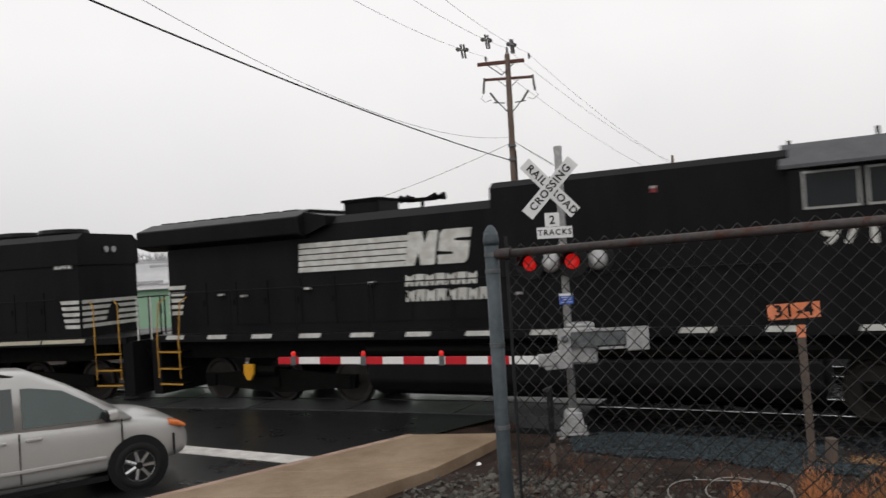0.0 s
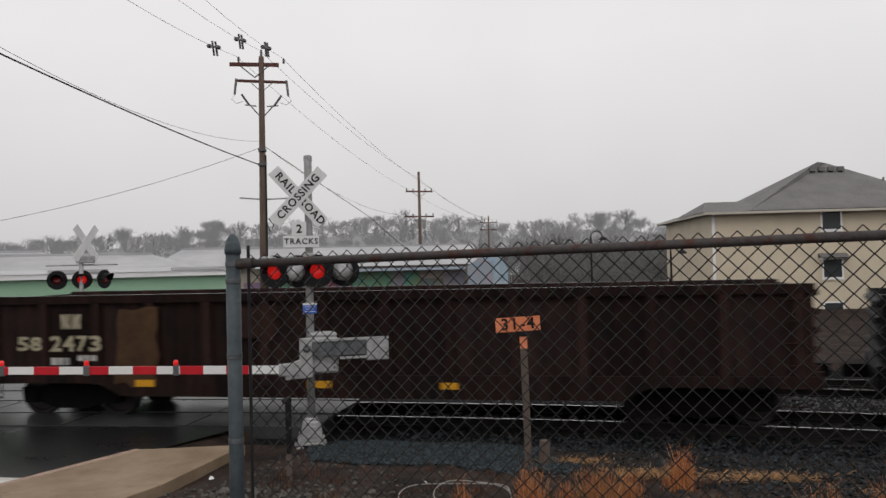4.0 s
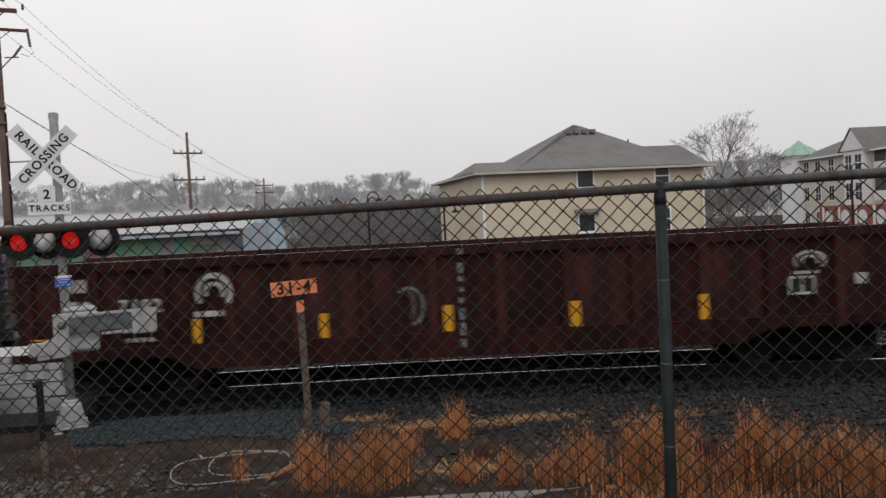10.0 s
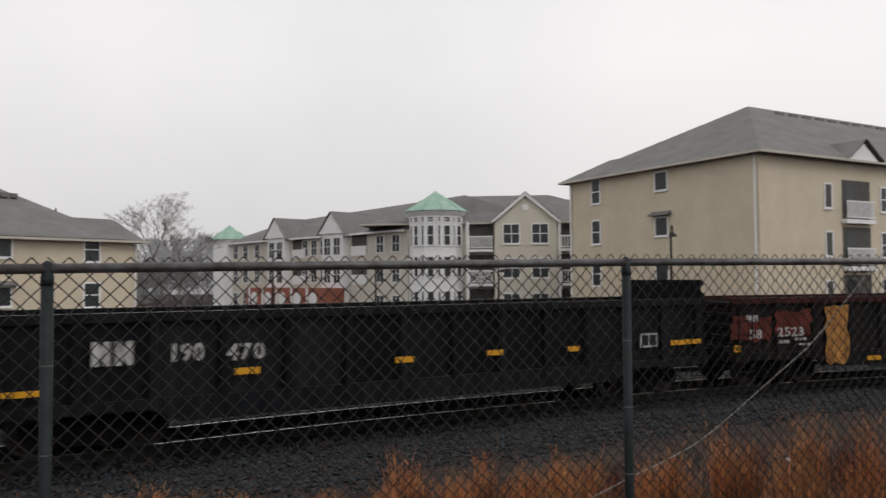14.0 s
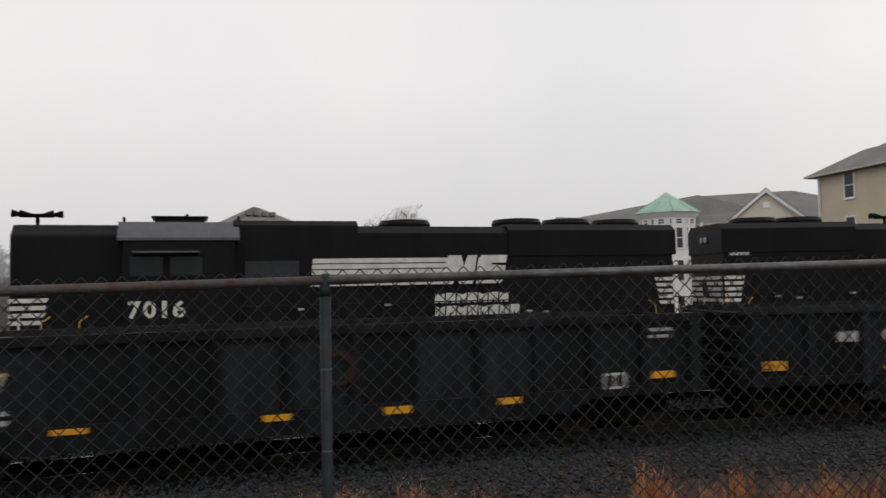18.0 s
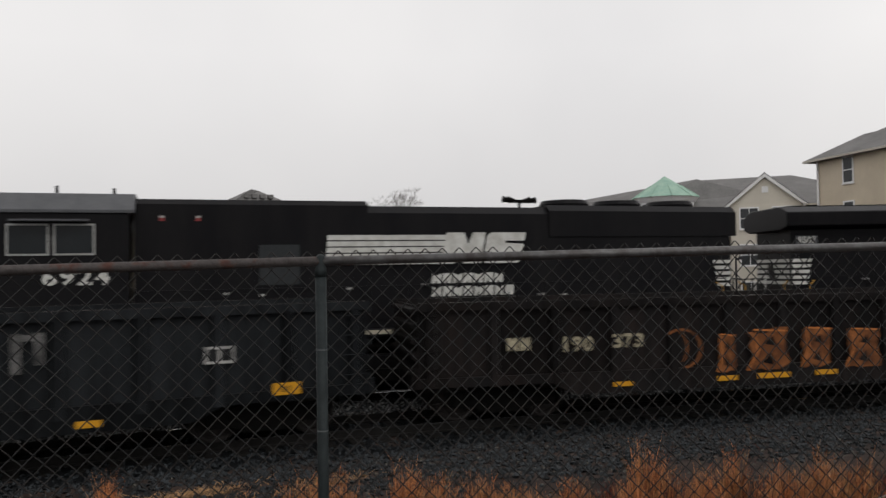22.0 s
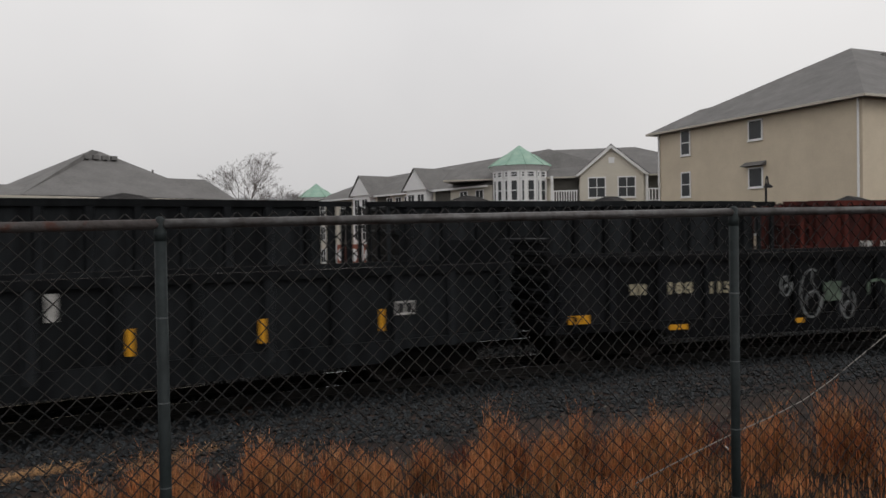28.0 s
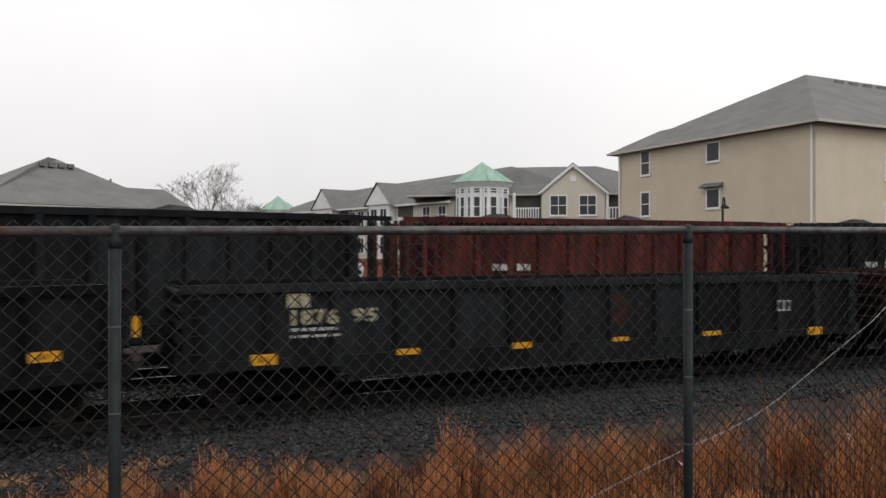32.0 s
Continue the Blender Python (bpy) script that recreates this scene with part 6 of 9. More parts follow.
def house_one():
    p, q = Vector((22.8, 40.0, 0)), Vector((0.966, -0.259, 0))
    h = thing("apartment_house", "cream-sided apartment house with a grey hipped roof", "house", pose(p.x, p.y, 0, 0, 0, -15))
    ez = 5.35
    lap_wall(h, 0, 14.0, -0.4, ez, m_siding)
    part("side_wall", Shape().box(0.0, 0.25, 0.25, 12.0, -0.4, ez).box(13.75, 14.0, 0.25, 12.0, -0.4, ez).box(0.25, 13.75, 11.75, 12.0, -0.4, ez), m_siding, h)
    part("corner_board", Shape().box(-0.03, 0.12, -0.03, 0.0, -0.4, ez), m_trim, h)
    hip_roof(h, 0, 14.0, 0, 12.0, ez, 0.9, 3.0)
    s = Shape()
    base = [(1.9, -0.43, ez + 0.03), (13.2, -0.43, ez + 0.03), (13.0, 11.0, ez + 0.25), (2.4, 11.0, ez + 0.25)]
    tops = [(7.8, 5.4, 8.55), (8.6, 6.2, 8.55)]
    s.poly([base[0], base[1], tops[1], tops[0]]).poly([base[1], base[2], tops[1]]).poly([base[2], base[3], tops[0], tops[1]]).poly([base[3], base[0], tops[0]])
    part("main_roof", s, m_shingle, h, "steep main hip of grey shingles")
    s = Shape().poly([(9.5, -0.2, ez + 0.02), (14.4, -0.2, ez + 0.02), (13.7, 2.4, 6.75), (10.6, 2.4, 6.75)]).poly([(14.4, -0.2, ez + 0.02), (14.4, 5.5, ez + 0.02), (13.7, 2.4, 6.75)]).poly([(9.5, 5.5, ez + 0.02), (10.6, 2.4, 6.75), (13.7, 2.4, 6.75), (14.4, 5.5, ez + 0.02)]).poly([(9.5, -0.2, ez), (10.6, 2.4, 6.75), (9.5, 5.5, ez)])
    part("wing_roof", s, m_shingle, h)
    s = Shape().poly([(-0.6, -0.3, ez), (3.6, -0.3, ez), (3.2, 3, 6.1), (0.4, 3, 6.1)]).poly([(-0.6, -0.3, ez), (0.4, 3, 6.1), (-0.6, 6, ez)])
    part("low_roof", s, m_shingle, h)
    for i in range(4):
        part("roof_vent", Shape().box(7.0 + i * 0.55, 7.35 + i * 0.55, 4.55, 4.85, 7.9, 8.15), m_shingle, h)
    part("vent_pipe", Shape().tube((10.6, 3.2, 6.6), (10.6, 3.2, 7.3), 0.06, 8), m_shingle, h)
    for x, w in ((6.3, 0.95), (11.2, 0.85)):
        for z in (2.15, 4.75, -0.4 + 0.2):
            window(h, x, z, w, 0.95 if x < 7 else 1.3, 1, bars_=x > 7)
    aw = part("awning", Shape().prism([(-0.5, 2.75), (0.0, 2.98), (0.0, 2.75)], 5.55, 7.05, "x"), m_shingle, h, "little shingled awning")
    part("awning_bracket", Shape().box(5.6, 5.68, -0.4, 0.0, 2.6, 2.75).box(6.92, 7.0, -0.4, 0.0, 2.6, 2.75), m_trim, aw)
    part("downpipe", Shape().tube((13.85, -0.07, -0.3), (13.85, -0.07, ez), 0.05, 6), m_trim, h)


def balcony(parent, x0, x1, z, h=2.75):
    """A flat dark panel painted as a recess's shade, with a white balustrade."""
    part("balcony_recess", Shape().box(x0, x1, -0.02, 0.02, z, z + h - 0.45), m_dark, parent, "flat dark panel painted as balcony shade")
    part("balcony_door", Shape().box(x0 + 0.3, x0 + 1.2, -0.03, -0.02, z, z + 2.0), m_pane, parent)
    part("balcony_floor", Shape().box(x0 - 0.05, x1 + 0.05, -0.35, 0.0, z - 0.25, z), m_trim, parent)
    b = part("balustrade", Shape().box(x0, x1, -0.34, -0.28, z + 1.0, z + 1.08).box(x0, x1, -0.34, -0.28, z + 0.08, z + 0.14), m_trim, parent, "white balustrade")
    n = max(3, int((x1 - x0) / 0.16))
    for i in range(n):
        xx = x0 + (x1 - x0) * (i + 0.5) / n
        part("baluster", Shape().box(xx - 0.035, xx + 0.035, -0.33, -0.29, z + 0.14, z + 1.0), m_trim, b)


def house_three():
    """The tall cream block: its corner stands towards the tracks."""
    h = thing("apartment_block", "three-storey cream-sided apartment block with a long grey roof", "apartment block", pose(45.96, 1.92, 0, 0, 0, -35.8))
    ez = 9.72
    # the long face with balconies
    lap_wall(h, 0, 40, -0.4, ez, m_siding)
    for z in (0.7, 3.5, 6.25):
        balcony(h, 7.2, 9.9, z)
        window(h, 5.9, z + 1.3, 0.55, 1.3, 1, bars_=False, pane=m_dark)
        for x in (11.6, 14.0, 17.2, 22.5, 25.0):
            window(h, x, z + 1.3, 1.2, 1.4, 2)
        balcony(h, 18.5, 21.2, z)
    part("gable", Shape().prism([(7.3, ez), (10.1, ez), (8.7, ez + 1.0)], -0.5, 1.5), m_trim, h, "small white gable over the balconies")
    part("gable_roof", Shape().poly([(7.0, -0.7, ez), (8.7, -0.7, ez + 1.25), (8.7, 3, ez + 1.25), (7.0, 1.5, ez)]).poly([(10.4, -0.7, ez), (8.7, -0.7, ez + 1.25), (8.7, 3, ez + 1.25), (10.4, 1.5, ez)]), m_shingle, h)
    # the end face
    saw = []
    z = -0.4
    while z < ez - 1e-6:
        zt = min(z + 0.18, ez)
        saw += [(-0.012, z), (0.0, zt)]
        z = zt
    part("end_wall", Shape().prism(saw + [(0.25, ez), (0.25, -0.4)], 0.26, 15.9, "y"), m_siding, h)
    part("rear_wall", Shape().box(0.25, 40, 15.65, 15.9, -0.4, ez).box(39.75, 40, 0.25, 15.65, -0.4, ez), m_siding, h)
    end = part("end_face", Shape().box(-0.02, 0.0, 15.75, 15.9, -0.4, ez), m_trim, h)
    end.matrix_basis = Matrix.Identity(4)
    holder = Matrix.Translation((0, 15.9, 0)) @ Matrix.Rotation(radians(-90), 4, "Z")
    for u, kinds in ((7.1, ((8.85, 1.05), (6.05, 1.05), (3.3, 1.05))), (13.1, ((8.76, 1.5), (6.02, 1.5), (3.2, 1.5)))):
        for z, hh in kinds:
            w = window(h, 15.9 - u, z, 0.95 if hh < 1.2 else 0.75, hh, 1, bars_=hh > 1.2)
            w.matrix_basis = holder
    aw = part("awning", Shape().prism([(-0.5, 6.72), (0.0, 7.0), (0.0, 6.72)], 15.9 - 7.9, 15.9 - 6.3, "x"), m_shingle, h, "little shingled awning", m=holder)
    part("downpipe", Shape().tube((-0.08, 0.2, -0.3), (-0.08, 0.2, ez), 0.06, 6), m_trim, h)
    part("downpipe", Shape().tube((-0.08, 15.7, -0.3), (-0.08, 15.7, ez), 0.06, 6), m_trim, h)
    hip_roof(h, 0, 40, 0, 15.9, ez, 4.85, 9.6, 0.5)
    s = Shape().poly([(-0.5, 16.41, ez), (2.6, 13.6, 11.3), (2.6, 14.6, 11.3)]).poly([(-0.5, 16.41, ez), (2.6, 14.6, 11.3), (9, 14.6, 11.3), (9, 16.41, ez)]).poly([(2.6, 13.6, 11.3), (9, 8.6, 11.3), (9, 14.6, 11.3), (2.6, 14.6, 11.3)])
    part("wing_roof", s, m_shingle, h, "lower hip at the end")
    for i in range(14):
        x = 10.8 + i * 1.45
        part("ridge_vent", Shape().box(x, x + 0.7, 6.9, 7.2, ez + 4.25, ez + 4.45), m_shingle, h)
    for i in range(4):
        part("ridge_vent", Shape().box(7.0 - 0.3, 7.3 - 0.3, 6.3 + i * 0.8, 6.8 + i * 0.8, ez + 3.4, ez + 3.62), m_shingle, h)


def tower(parent, c, r, z0, ez, top, sides=8, windows=True):
    """A white bay tower with a copper cap."""
    t = part("bay_tower", Shape().lathe([(r, z0), (r, ez)], c, sides=sides), m_trim, parent, "white bay tower")
    part("cornice", Shape().lathe([(r + 0.12, ez - 0.35), (r + 0.3, ez - 0.05), (r + 0.3, ez)], c, sides=sides), m_trim, t)
    part("copper_cap", Shape().lathe([(r + 0.42, ez), (r * 0.55, ez + (top - ez) * 0.55), (0.06, top)], c, sides=sides), m_copper, t, "pale green copper roof")
    for i in range(sides):
        a = 2 * math.pi * i / sides
        part("cap_seam", Shape().tube((c[0] + (r + 0.4) * math.cos(a), c[1] + (r + 0.4) * math.sin(a), ez + 0.03), (c[0] + r * 0.55 * math.cos(a), c[1] + r * 0.55 * math.sin(a), ez + (top - ez) * 0.55 + 0.02), 0.04, 4), m_copper, t)
    return t


def house_two():
    """The long block with the white bay tower; x runs along its gabled front."""
    o = at(-69.63, 63)
    e = at(-73.93, 63)
    ang = math.degrees(math.atan2(e.y - o.y, e.x - o.x))
    h = thing("apartment_block", "long cream apartment block with white bays and green copper towers", "apartment block", pose(o.x, o.y, 0, 0, 0, ang))
    inv = h.matrix_basis.inverted()
    ez = 7.45
    lap_wall(h, 0, 4.85, -0.3, ez, m_siding2)
    part("gable_wall", Shape().prism([(0, ez), (4.85, ez), (2.42, ez + 2.0)], 0.0, 0.25), m_siding2, h, "boarded gable")
    part("gable_trim", Shape().prism([(-0.4, ez - 0.1), (-0.1, ez - 0.1), (2.42, ez + 1.98), (4.95, ez - 0.1), (5.25, ez - 0.1), (2.42, ez + 2.3)], -0.25, -0.05), m_trim, h)
    part("gable_vent", Shape().box(2.2, 2.65, -0.05, 0.0, ez + 0.85, ez + 1.3), m_trim, h)
    s = Shape().poly([(-0.4, -0.3, ez - 0.05), (2.42, -0.3, ez + 2.32), (2.42, 12, ez + 2.32), (-0.4, 12, ez - 0.05)]).poly([(5.25, -0.3, ez - 0.05), (2.42, -0.3, ez + 2.32), (2.42, 12, ez + 2.32), (5.25, 12, ez - 0.05)])
    part("gable_roof", s, m_shingle, h)
    for z in (1.0, 3.75, 6.45):
        window(h, 1.3, z, 1.2, 1.45, 2)
        window(h, 3.55, z, 1.2, 1.45, 2)
    # recessed balconies either side of the gable
    for x0, x1 in ((-3.4, 0), (4.85, 9)):
        part("balcony_wall", Shape().box(x0, x1, 1.2, 1.45, -0.3, ez), m_siding2, h)
    for x0, x1 in ((-2.1, -0.15), (5.1, 7.4)):
        for z in (-0.2, 2.55, 5.25):
            b = part("balcony", Shape().box(x0, x1, -0.1, 1.2, z - 0.2, z), m_trim, h, "recessed balcony with white rails")
            # dark sheet before the back wall, painting in the balcony's shade
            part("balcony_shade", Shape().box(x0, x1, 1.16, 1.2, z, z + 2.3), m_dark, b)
            part("balcony_rail", Shape().box(x0, x1, -0.08, -0.03, z + 0.95, z + 1.05).box(x0, x1, -0.08, -0.03, z + 0.1, z + 0.16), m_trim, b)
            for i in range(10):
                xx = x0 + (x1 - x0) * (i + 0.5) / 10
                part("baluster", Shape().box(xx - 0.04, xx + 0.04, -0.08, -0.03, z + 0.16, z + 0.95), m_trim, b)
        part("corner_post", Shape().box(x0 - 0.15, x0 + 0.05, -0.1, 0.1, -0.3, ez), m_trim, h)
    # main roof behind
    hip_roof(h, -10.5, 12, 1.2, 13, ez, 2.75, 8.0, 0.4)
    tc = inv @ at(-65.4, 64.2)
    tw = tower(h, (tc.x, tc.y, 0), 2.15, -0.3, 8.3, 10.0, 10)
    for i, da in enumerate((-54, -18, 18, 54)):
        dirn = (inv.to_3x3() @ (at(-65.4, 64.2) * -1)).normalized()
        a = math.atan2(dirn.y, dirn.x) + radians(da)
        m = Matrix.Translation((tc.x + 2.06 * math.cos(a), tc.y + 2.06 * math.sin(a), 0)) @ Matrix.Rotation(a + math.pi / 2, 4, "Z")
        for z in (1.2, 3.9, 6.35):
            w = window(h, 0, z, 0.95, 1.5, 2, False)
            w.matrix_basis = m
        w = window(h, 0, 7.6, 0.95, 0.32, 2, False)
        w.matrix_basis = m
    # the left wing, running away from the tower
    a, b = at(-63.4, 64.6), at(-50.9, 90)
    wing_ang = math.degrees(math.atan2(a.y - b.y, a.x - b.x))
    g = thing("apartment_wing", "receding cream apartment wing with white gabled bays and brick base", "apartment block", pose(b.x, b.y, 0, 0, 0, wing_ang))
    ln = (a - b).length
    wz = 6.95
    lap_wall(g, 0, ln, -0.3, wz, m_siding2)
    part("rear_wall", Shape().box(0, ln, 9.75, 10, -0.3, wz).box(0, 0.25, 0.25, 9.75, -0.3, wz), m_siding2, g)
    s = Shape().poly([(-0.4, -0.4, wz), (ln - 0.6, -0.4, wz), (ln + 1.5, 5, 9.95), (3.5, 5, 9.3)]).poly([(-0.4, -0.4, wz), (3.5, 5, 9.3), (-0.4, 10.4, wz)]).poly([(-0.4, 10.4, wz), (3.5, 5, 9.3), (ln + 1.5, 5, 9.95), (ln + 9, 10.4, wz)])
    s.poly([(ln - 0.6, -0.4, wz), (ln + 9, 10.4, wz), (ln + 1.5, 5, 9.95)])
    part("roof", s, m_shingle, g, "long grey shingled roof")
    part("gutter", Shape().box(-0.4, ln, -0.5, -0.4, wz - 0.16, wz), m_trim, g)
    for bx in (0.36, 0.68):
        x = ln * bx
        bay = part("bay", Shape().box(x - 1.6, x + 1.6, -0.7, 0.0, -0.3, wz + 0.1), m_trim, g, "white projecting bay")
        part("bay_gable", Shape().prism([(x - 1.9, wz + 0.1), (x + 1.9, wz + 0.1), (x, wz + 1.9)], -0.9, -0.5), m_trim, bay)
        part("bay_roof", Shape().poly([(x - 2.1, -1.0, wz), (x, -1.0, wz + 2.1), (x, 4.0, wz + 2.1), (x - 2.1, 0, wz)]).poly([(x + 2.1, -1.0, wz), (x, -1.0, wz + 2.1), (x, 4.0, wz + 2.1), (x + 2.1, 0, wz)]), m_shingle, bay)
        for z in (0.9, 3.4, 5.9):
            for dx in (-0.75, 0.75):
                w = window(g, x + dx, z, 0.95, 1.45, 2, False)
                w.matrix_basis = Matrix.Translation((0, -0.7, 0))
        for z in (2.5, 5.0):
            # no hollow here: a flat dark panel paints the recess's shade
            part("balcony_recess", Shape().box(x + 2.0, x + 4.2, -0.03, 0.02, z, z + 1.9), m_dark, g, "flat dark panel painted as balcony shade")
            part("balcony_rail", Shape().box(x + 2.0, x + 4.2, -0.12, -0.04, z, z + 0.85), m_trim, g)
    for i, fx in enumerate((0.05, 0.12, 0.2, 0.5, 0.55, 0.6, 0.88, 0.95)):
        for z in (0.9, 3.4, 5.9):
            window(g, ln * fx, z, 0.9, 1.35, 2, False)
    br = part("brick_base", Shape().box(ln * 0.28, ln * 0.74, -2.6, -0.7, -0.3, 2.2), m_brickred, g, "red brick garage front")
    for i in range(5):
        x = ln * 0.31 + i * ln * 0.085
        part("arch_window", Shape().lathe([(0.0, -2.66), (0.62, -2.66), (0.62, -2.6)], (x + 0.7, 0, 1.2), axis="y", sides=16), m_trim, br)
        part("brick_pilaster", Shape().box(x - 0.35, x - 0.1, -2.68, -2.6, -0.3, 2.2), m_trim, br)
    t2 = g.matrix_basis.inverted() @ at(-50.9, 91)
    tower(g, (t2.x, t2.y, 0), 1.8, -0.3, 7.4, 9.0, 8)
    # a second copper cap behind the gable
    t3 = inv @ at(-74.9, 70)
    tower(h, (t3.x, t3.y, 0), 1.7, -0.3, 7.6, 9.0, 8)


house_one()
house_three()
house_two()


def sheds():
    """Low buildings across the tracks: a green-walled shed and a painted one."""
    a, b = at(40, 46), at(3.9, 41)
    ang = math.degrees(math.atan2(b.y - a.y, b.x - a.x))
    ln = (b - a).length
    g = thing("green_shed", "low pale green shed with a wet grey metal roof", "shed", pose(a.x, a.y, 0, 0, 0, ang))
    part("wall", Shape().box(0, ln, 0, 0.2, -0.3, 2.72).box(0, 0.2, 0.2, 14, -0.3, 2.7).box(ln - 0.2, ln, 0.2, 14, -0.3, 2.7), m_greenwall, g)
    for i in range(int(ln / 1.2)):
        part("wall_rib", Shape().box(i * 1.2, i * 1.2 + 0.05, -0.03, 0.0, -0.3, 2.6), m_greenwall, g)
    part("eave_strip", Shape().box(-0.2, ln + 0.2, -0.25, 0.0, 2.6, 2.84), m_trim, g, "white eave strip")
    part("roof", Shape().poly([(-0.3, -0.3, 2.84), (ln + 0.3, -0.3, 2.84), (ln + 0.3, 7, 3.05), (-0.3, 7, 3.05)]).poly([(-0.3, 7, 3.05), (ln + 0.3, 7, 3.05), (ln + 0.3, 14, 2.8), (-0.3, 14, 2.8)]), m_metalroof, g)
    for i in range(4):
        x = ln * (0.3 + 0.2 * i)
        part("roof_hatch", Shape().box(x, x + 2.6, 0.6, 1.4, 2.9, 3.02), m_metalroof, g)
    # sheds behind it
    for az0, az1, r, z0, z1 in ((30, 6.2, 56, 2.9, 4.05), (42, 13, 64, 3.1, 4.5), (9, -1, 66, 3.0, 4.6)):
        a, b = at(az0, r), at(az1, r)
        ang = math.degrees(math.atan2(b.y - a.y, b.x - a.x))
        ln = (b - a).length
        s = thing("storage_shed", "long tan shed with a shallow pale metal roof", "shed", pose(a.x, a.y, 0, 0, 0, ang), "storage sheds")
        part("wall", Shape().box(0, ln, 0, 0.2, -0.3, z0).box(ln - 0.2, ln, 0.2, 9, -0.3, z0).box(0, 0.2, 0.2, 9, -0.3, z0), m_tanwall, s)
        part("roof", Shape().poly([(-0.4, -0.4, z0), (ln + 0.4, -0.4, z0), (ln - 2, 5, z1), (2, 5, z1)]).poly([(ln + 0.4, -0.4, z0), (ln + 0.4, 10, z0), (ln - 2, 5, z1)]).poly([(2, 5, z1), (ln - 2, 5, z1), (ln + 0.4, 10, z0), (-0.4, 10, z0)]).poly([(-0.4, -0.4, z0), (2, 5, z1), (-0.4, 10, z0)]), m_metalroof, s)
        part("ridge_cap", Shape().box(2, ln - 2, 4.8, 5.2, z1 - 0.05, z1 + 0.12), m_metalroof, s)
    # the painted building
    a, b = at(3.4, 48), at(-13.6, 48)
    ang = math.degrees(math.atan2(b.y - a.y, b.x - a.x))
    ln = (b - a).length
    s = thing("painted_building", "long low metal-roofed building with bright painted wall panels", "building", pose(a.x, a.y, 0, 0, 0, ang))
    part("wall", Shape().box(0, ln, 0, 0.25, -0.3, 2.85).box(ln - 0.25, ln, 0.25, 12, -0.3, 2.85), m_tanwall, s)
    part("roof", Shape().poly([(-0.4, -0.4, 2.85), (ln + 0.4, -0.4, 2.85), (ln + 0.4, 6, 4.15), (-0.4, 6, 4.15)]).poly([(-0.4, 6, 4.15), (ln + 0.4, 6, 4.15), (ln + 0.4, 12.4, 2.85), (-0.4, 12.4, 2.85)]), m_metalroof, s)
    part("ridge_cap", Shape().box(-0.4, ln + 0.4, 5.85, 6.15, 4.1, 4.22), m_metalroof, s)
    rng = random.Random(9)
    cols = [(0.12, 0.3, 0.42), (0.1, 0.36, 0.32), (0.35, 0.14, 0.15), (0.3, 0.3, 0.36), (0.4, 0.34, 0.12), (0.2, 0.16, 0.34), (0.14, 0.2, 0.22), (0.1, 0.4, 0.38), (0.3, 0.24, 0.28)]
    x = 0.3
    i = 0
    while x < ln - 0.8:
        w = rng.uniform(0.5, 1.5)
        c = cols[rng.randrange(len(cols))]
        pm = material("mural_%d" % (cols.index(c)), c, 0.6, vary=0.3, scale=1.2, second=tuple(v * 0.6 + 0.06 for v in reversed(c)))
        part("mural_panel", Shape().box(x, min(x + w, ln - 0.1), -0.03 - 0.01 * (i % 3), 0.0, -0.1, rng.uniform(1.8, 2.7)), pm, s)
        x += w
        i += 1
    part("canopy", Shape().box(1.5, ln - 1, -1.0, 0.0, 2.55, 2.7), material("pale_blue_canopy", (0.4, 0.46, 0.55), 0.5), s, "pale blue canopy")
    # end block in blue
    a, b = at(-13.9, 47), at(-15.6, 47.3)
    ang = math.degrees(math.atan2(b.y - a.y, b.x - a.x))
    m_bl = material("mural_sky_blue", (0.24, 0.36, 0.46), 0.6, vary=0.25, scale=1.6, second=(0.42, 0.46, 0.5), amount=0.5)
    s = thing("painted_gable_building", "narrow gabled building end painted sky blue and pink", "building", pose(a.x, a.y, 0, 0, 0, ang))
    ln = (b - a).length
    part("wall", Shape().prism([(0, -0.3), (ln, -0.3), (ln, 2.5), (ln * 0.7, 3.3), (ln * 0.2, 3.4), (0, 3.0)], 0, 6), m_bl, s)
    m_pk = material("mural_pink", (0.36, 0.3, 0.32), 0.6, vary=0.3, scale=2.2, second=(0.24, 0.33, 0.4), amount=0.5)
    part("mural_panel", Shape().prism([(-1.0, -0.3), (0.5, -0.3), (0.5, 2.9), (-0.3, 3.2), (-1.0, 2.7)], -0.12, -0.02), m_pk, s)


sheds()


def bare_tree(name, x, y, z, tall, spread, seed, mat, label, depth=6, r0=0.16):
    """A leafless tree: tapered trunk, forking limbs and a crown of thin twigs."""
    rng = random.Random(seed)
    t = thing(name, label, "tree", pose(x, y, z))
    trunk, crown = Shape(), Shape()

    def grow(p, d, ln, r, k):
        q = p + d * ln
        (trunk if k < 2 else crown).tube(p, q, r, 5 if k < 2 else 3, r * 0.7)
        if k >= depth:
            return
        for _ in range(3 if k in (1, 2, 3) else 2):
            nd = (d * (1.0 if k < 3 else 0.8) + Vector((rng.uniform(-1, 1), rng.uniform(-1, 1), rng.uniform(-0.3, 0.5))) * spread).normalized()
            grow(q, nd, ln * rng.uniform(0.62, 0.84), max(r * 0.62, 0.009), k + 1)
    grow(Vector((0, 0, -0.2)), Vector((0, 0, 1)), tall * 0.3, r0, 0)
    part("trunk", trunk, mat, t)
    part("crown", crown, mat, t, "fine bare twigs")


p = at(-46.5, 74)
bare_tree("bare_tree", p.x, p.y, -0.3, 10.6, 0.7, 3, m_bark, "rounded bare winter tree beside the houses", 9, 0.16)
p = at(-47.6, 80)
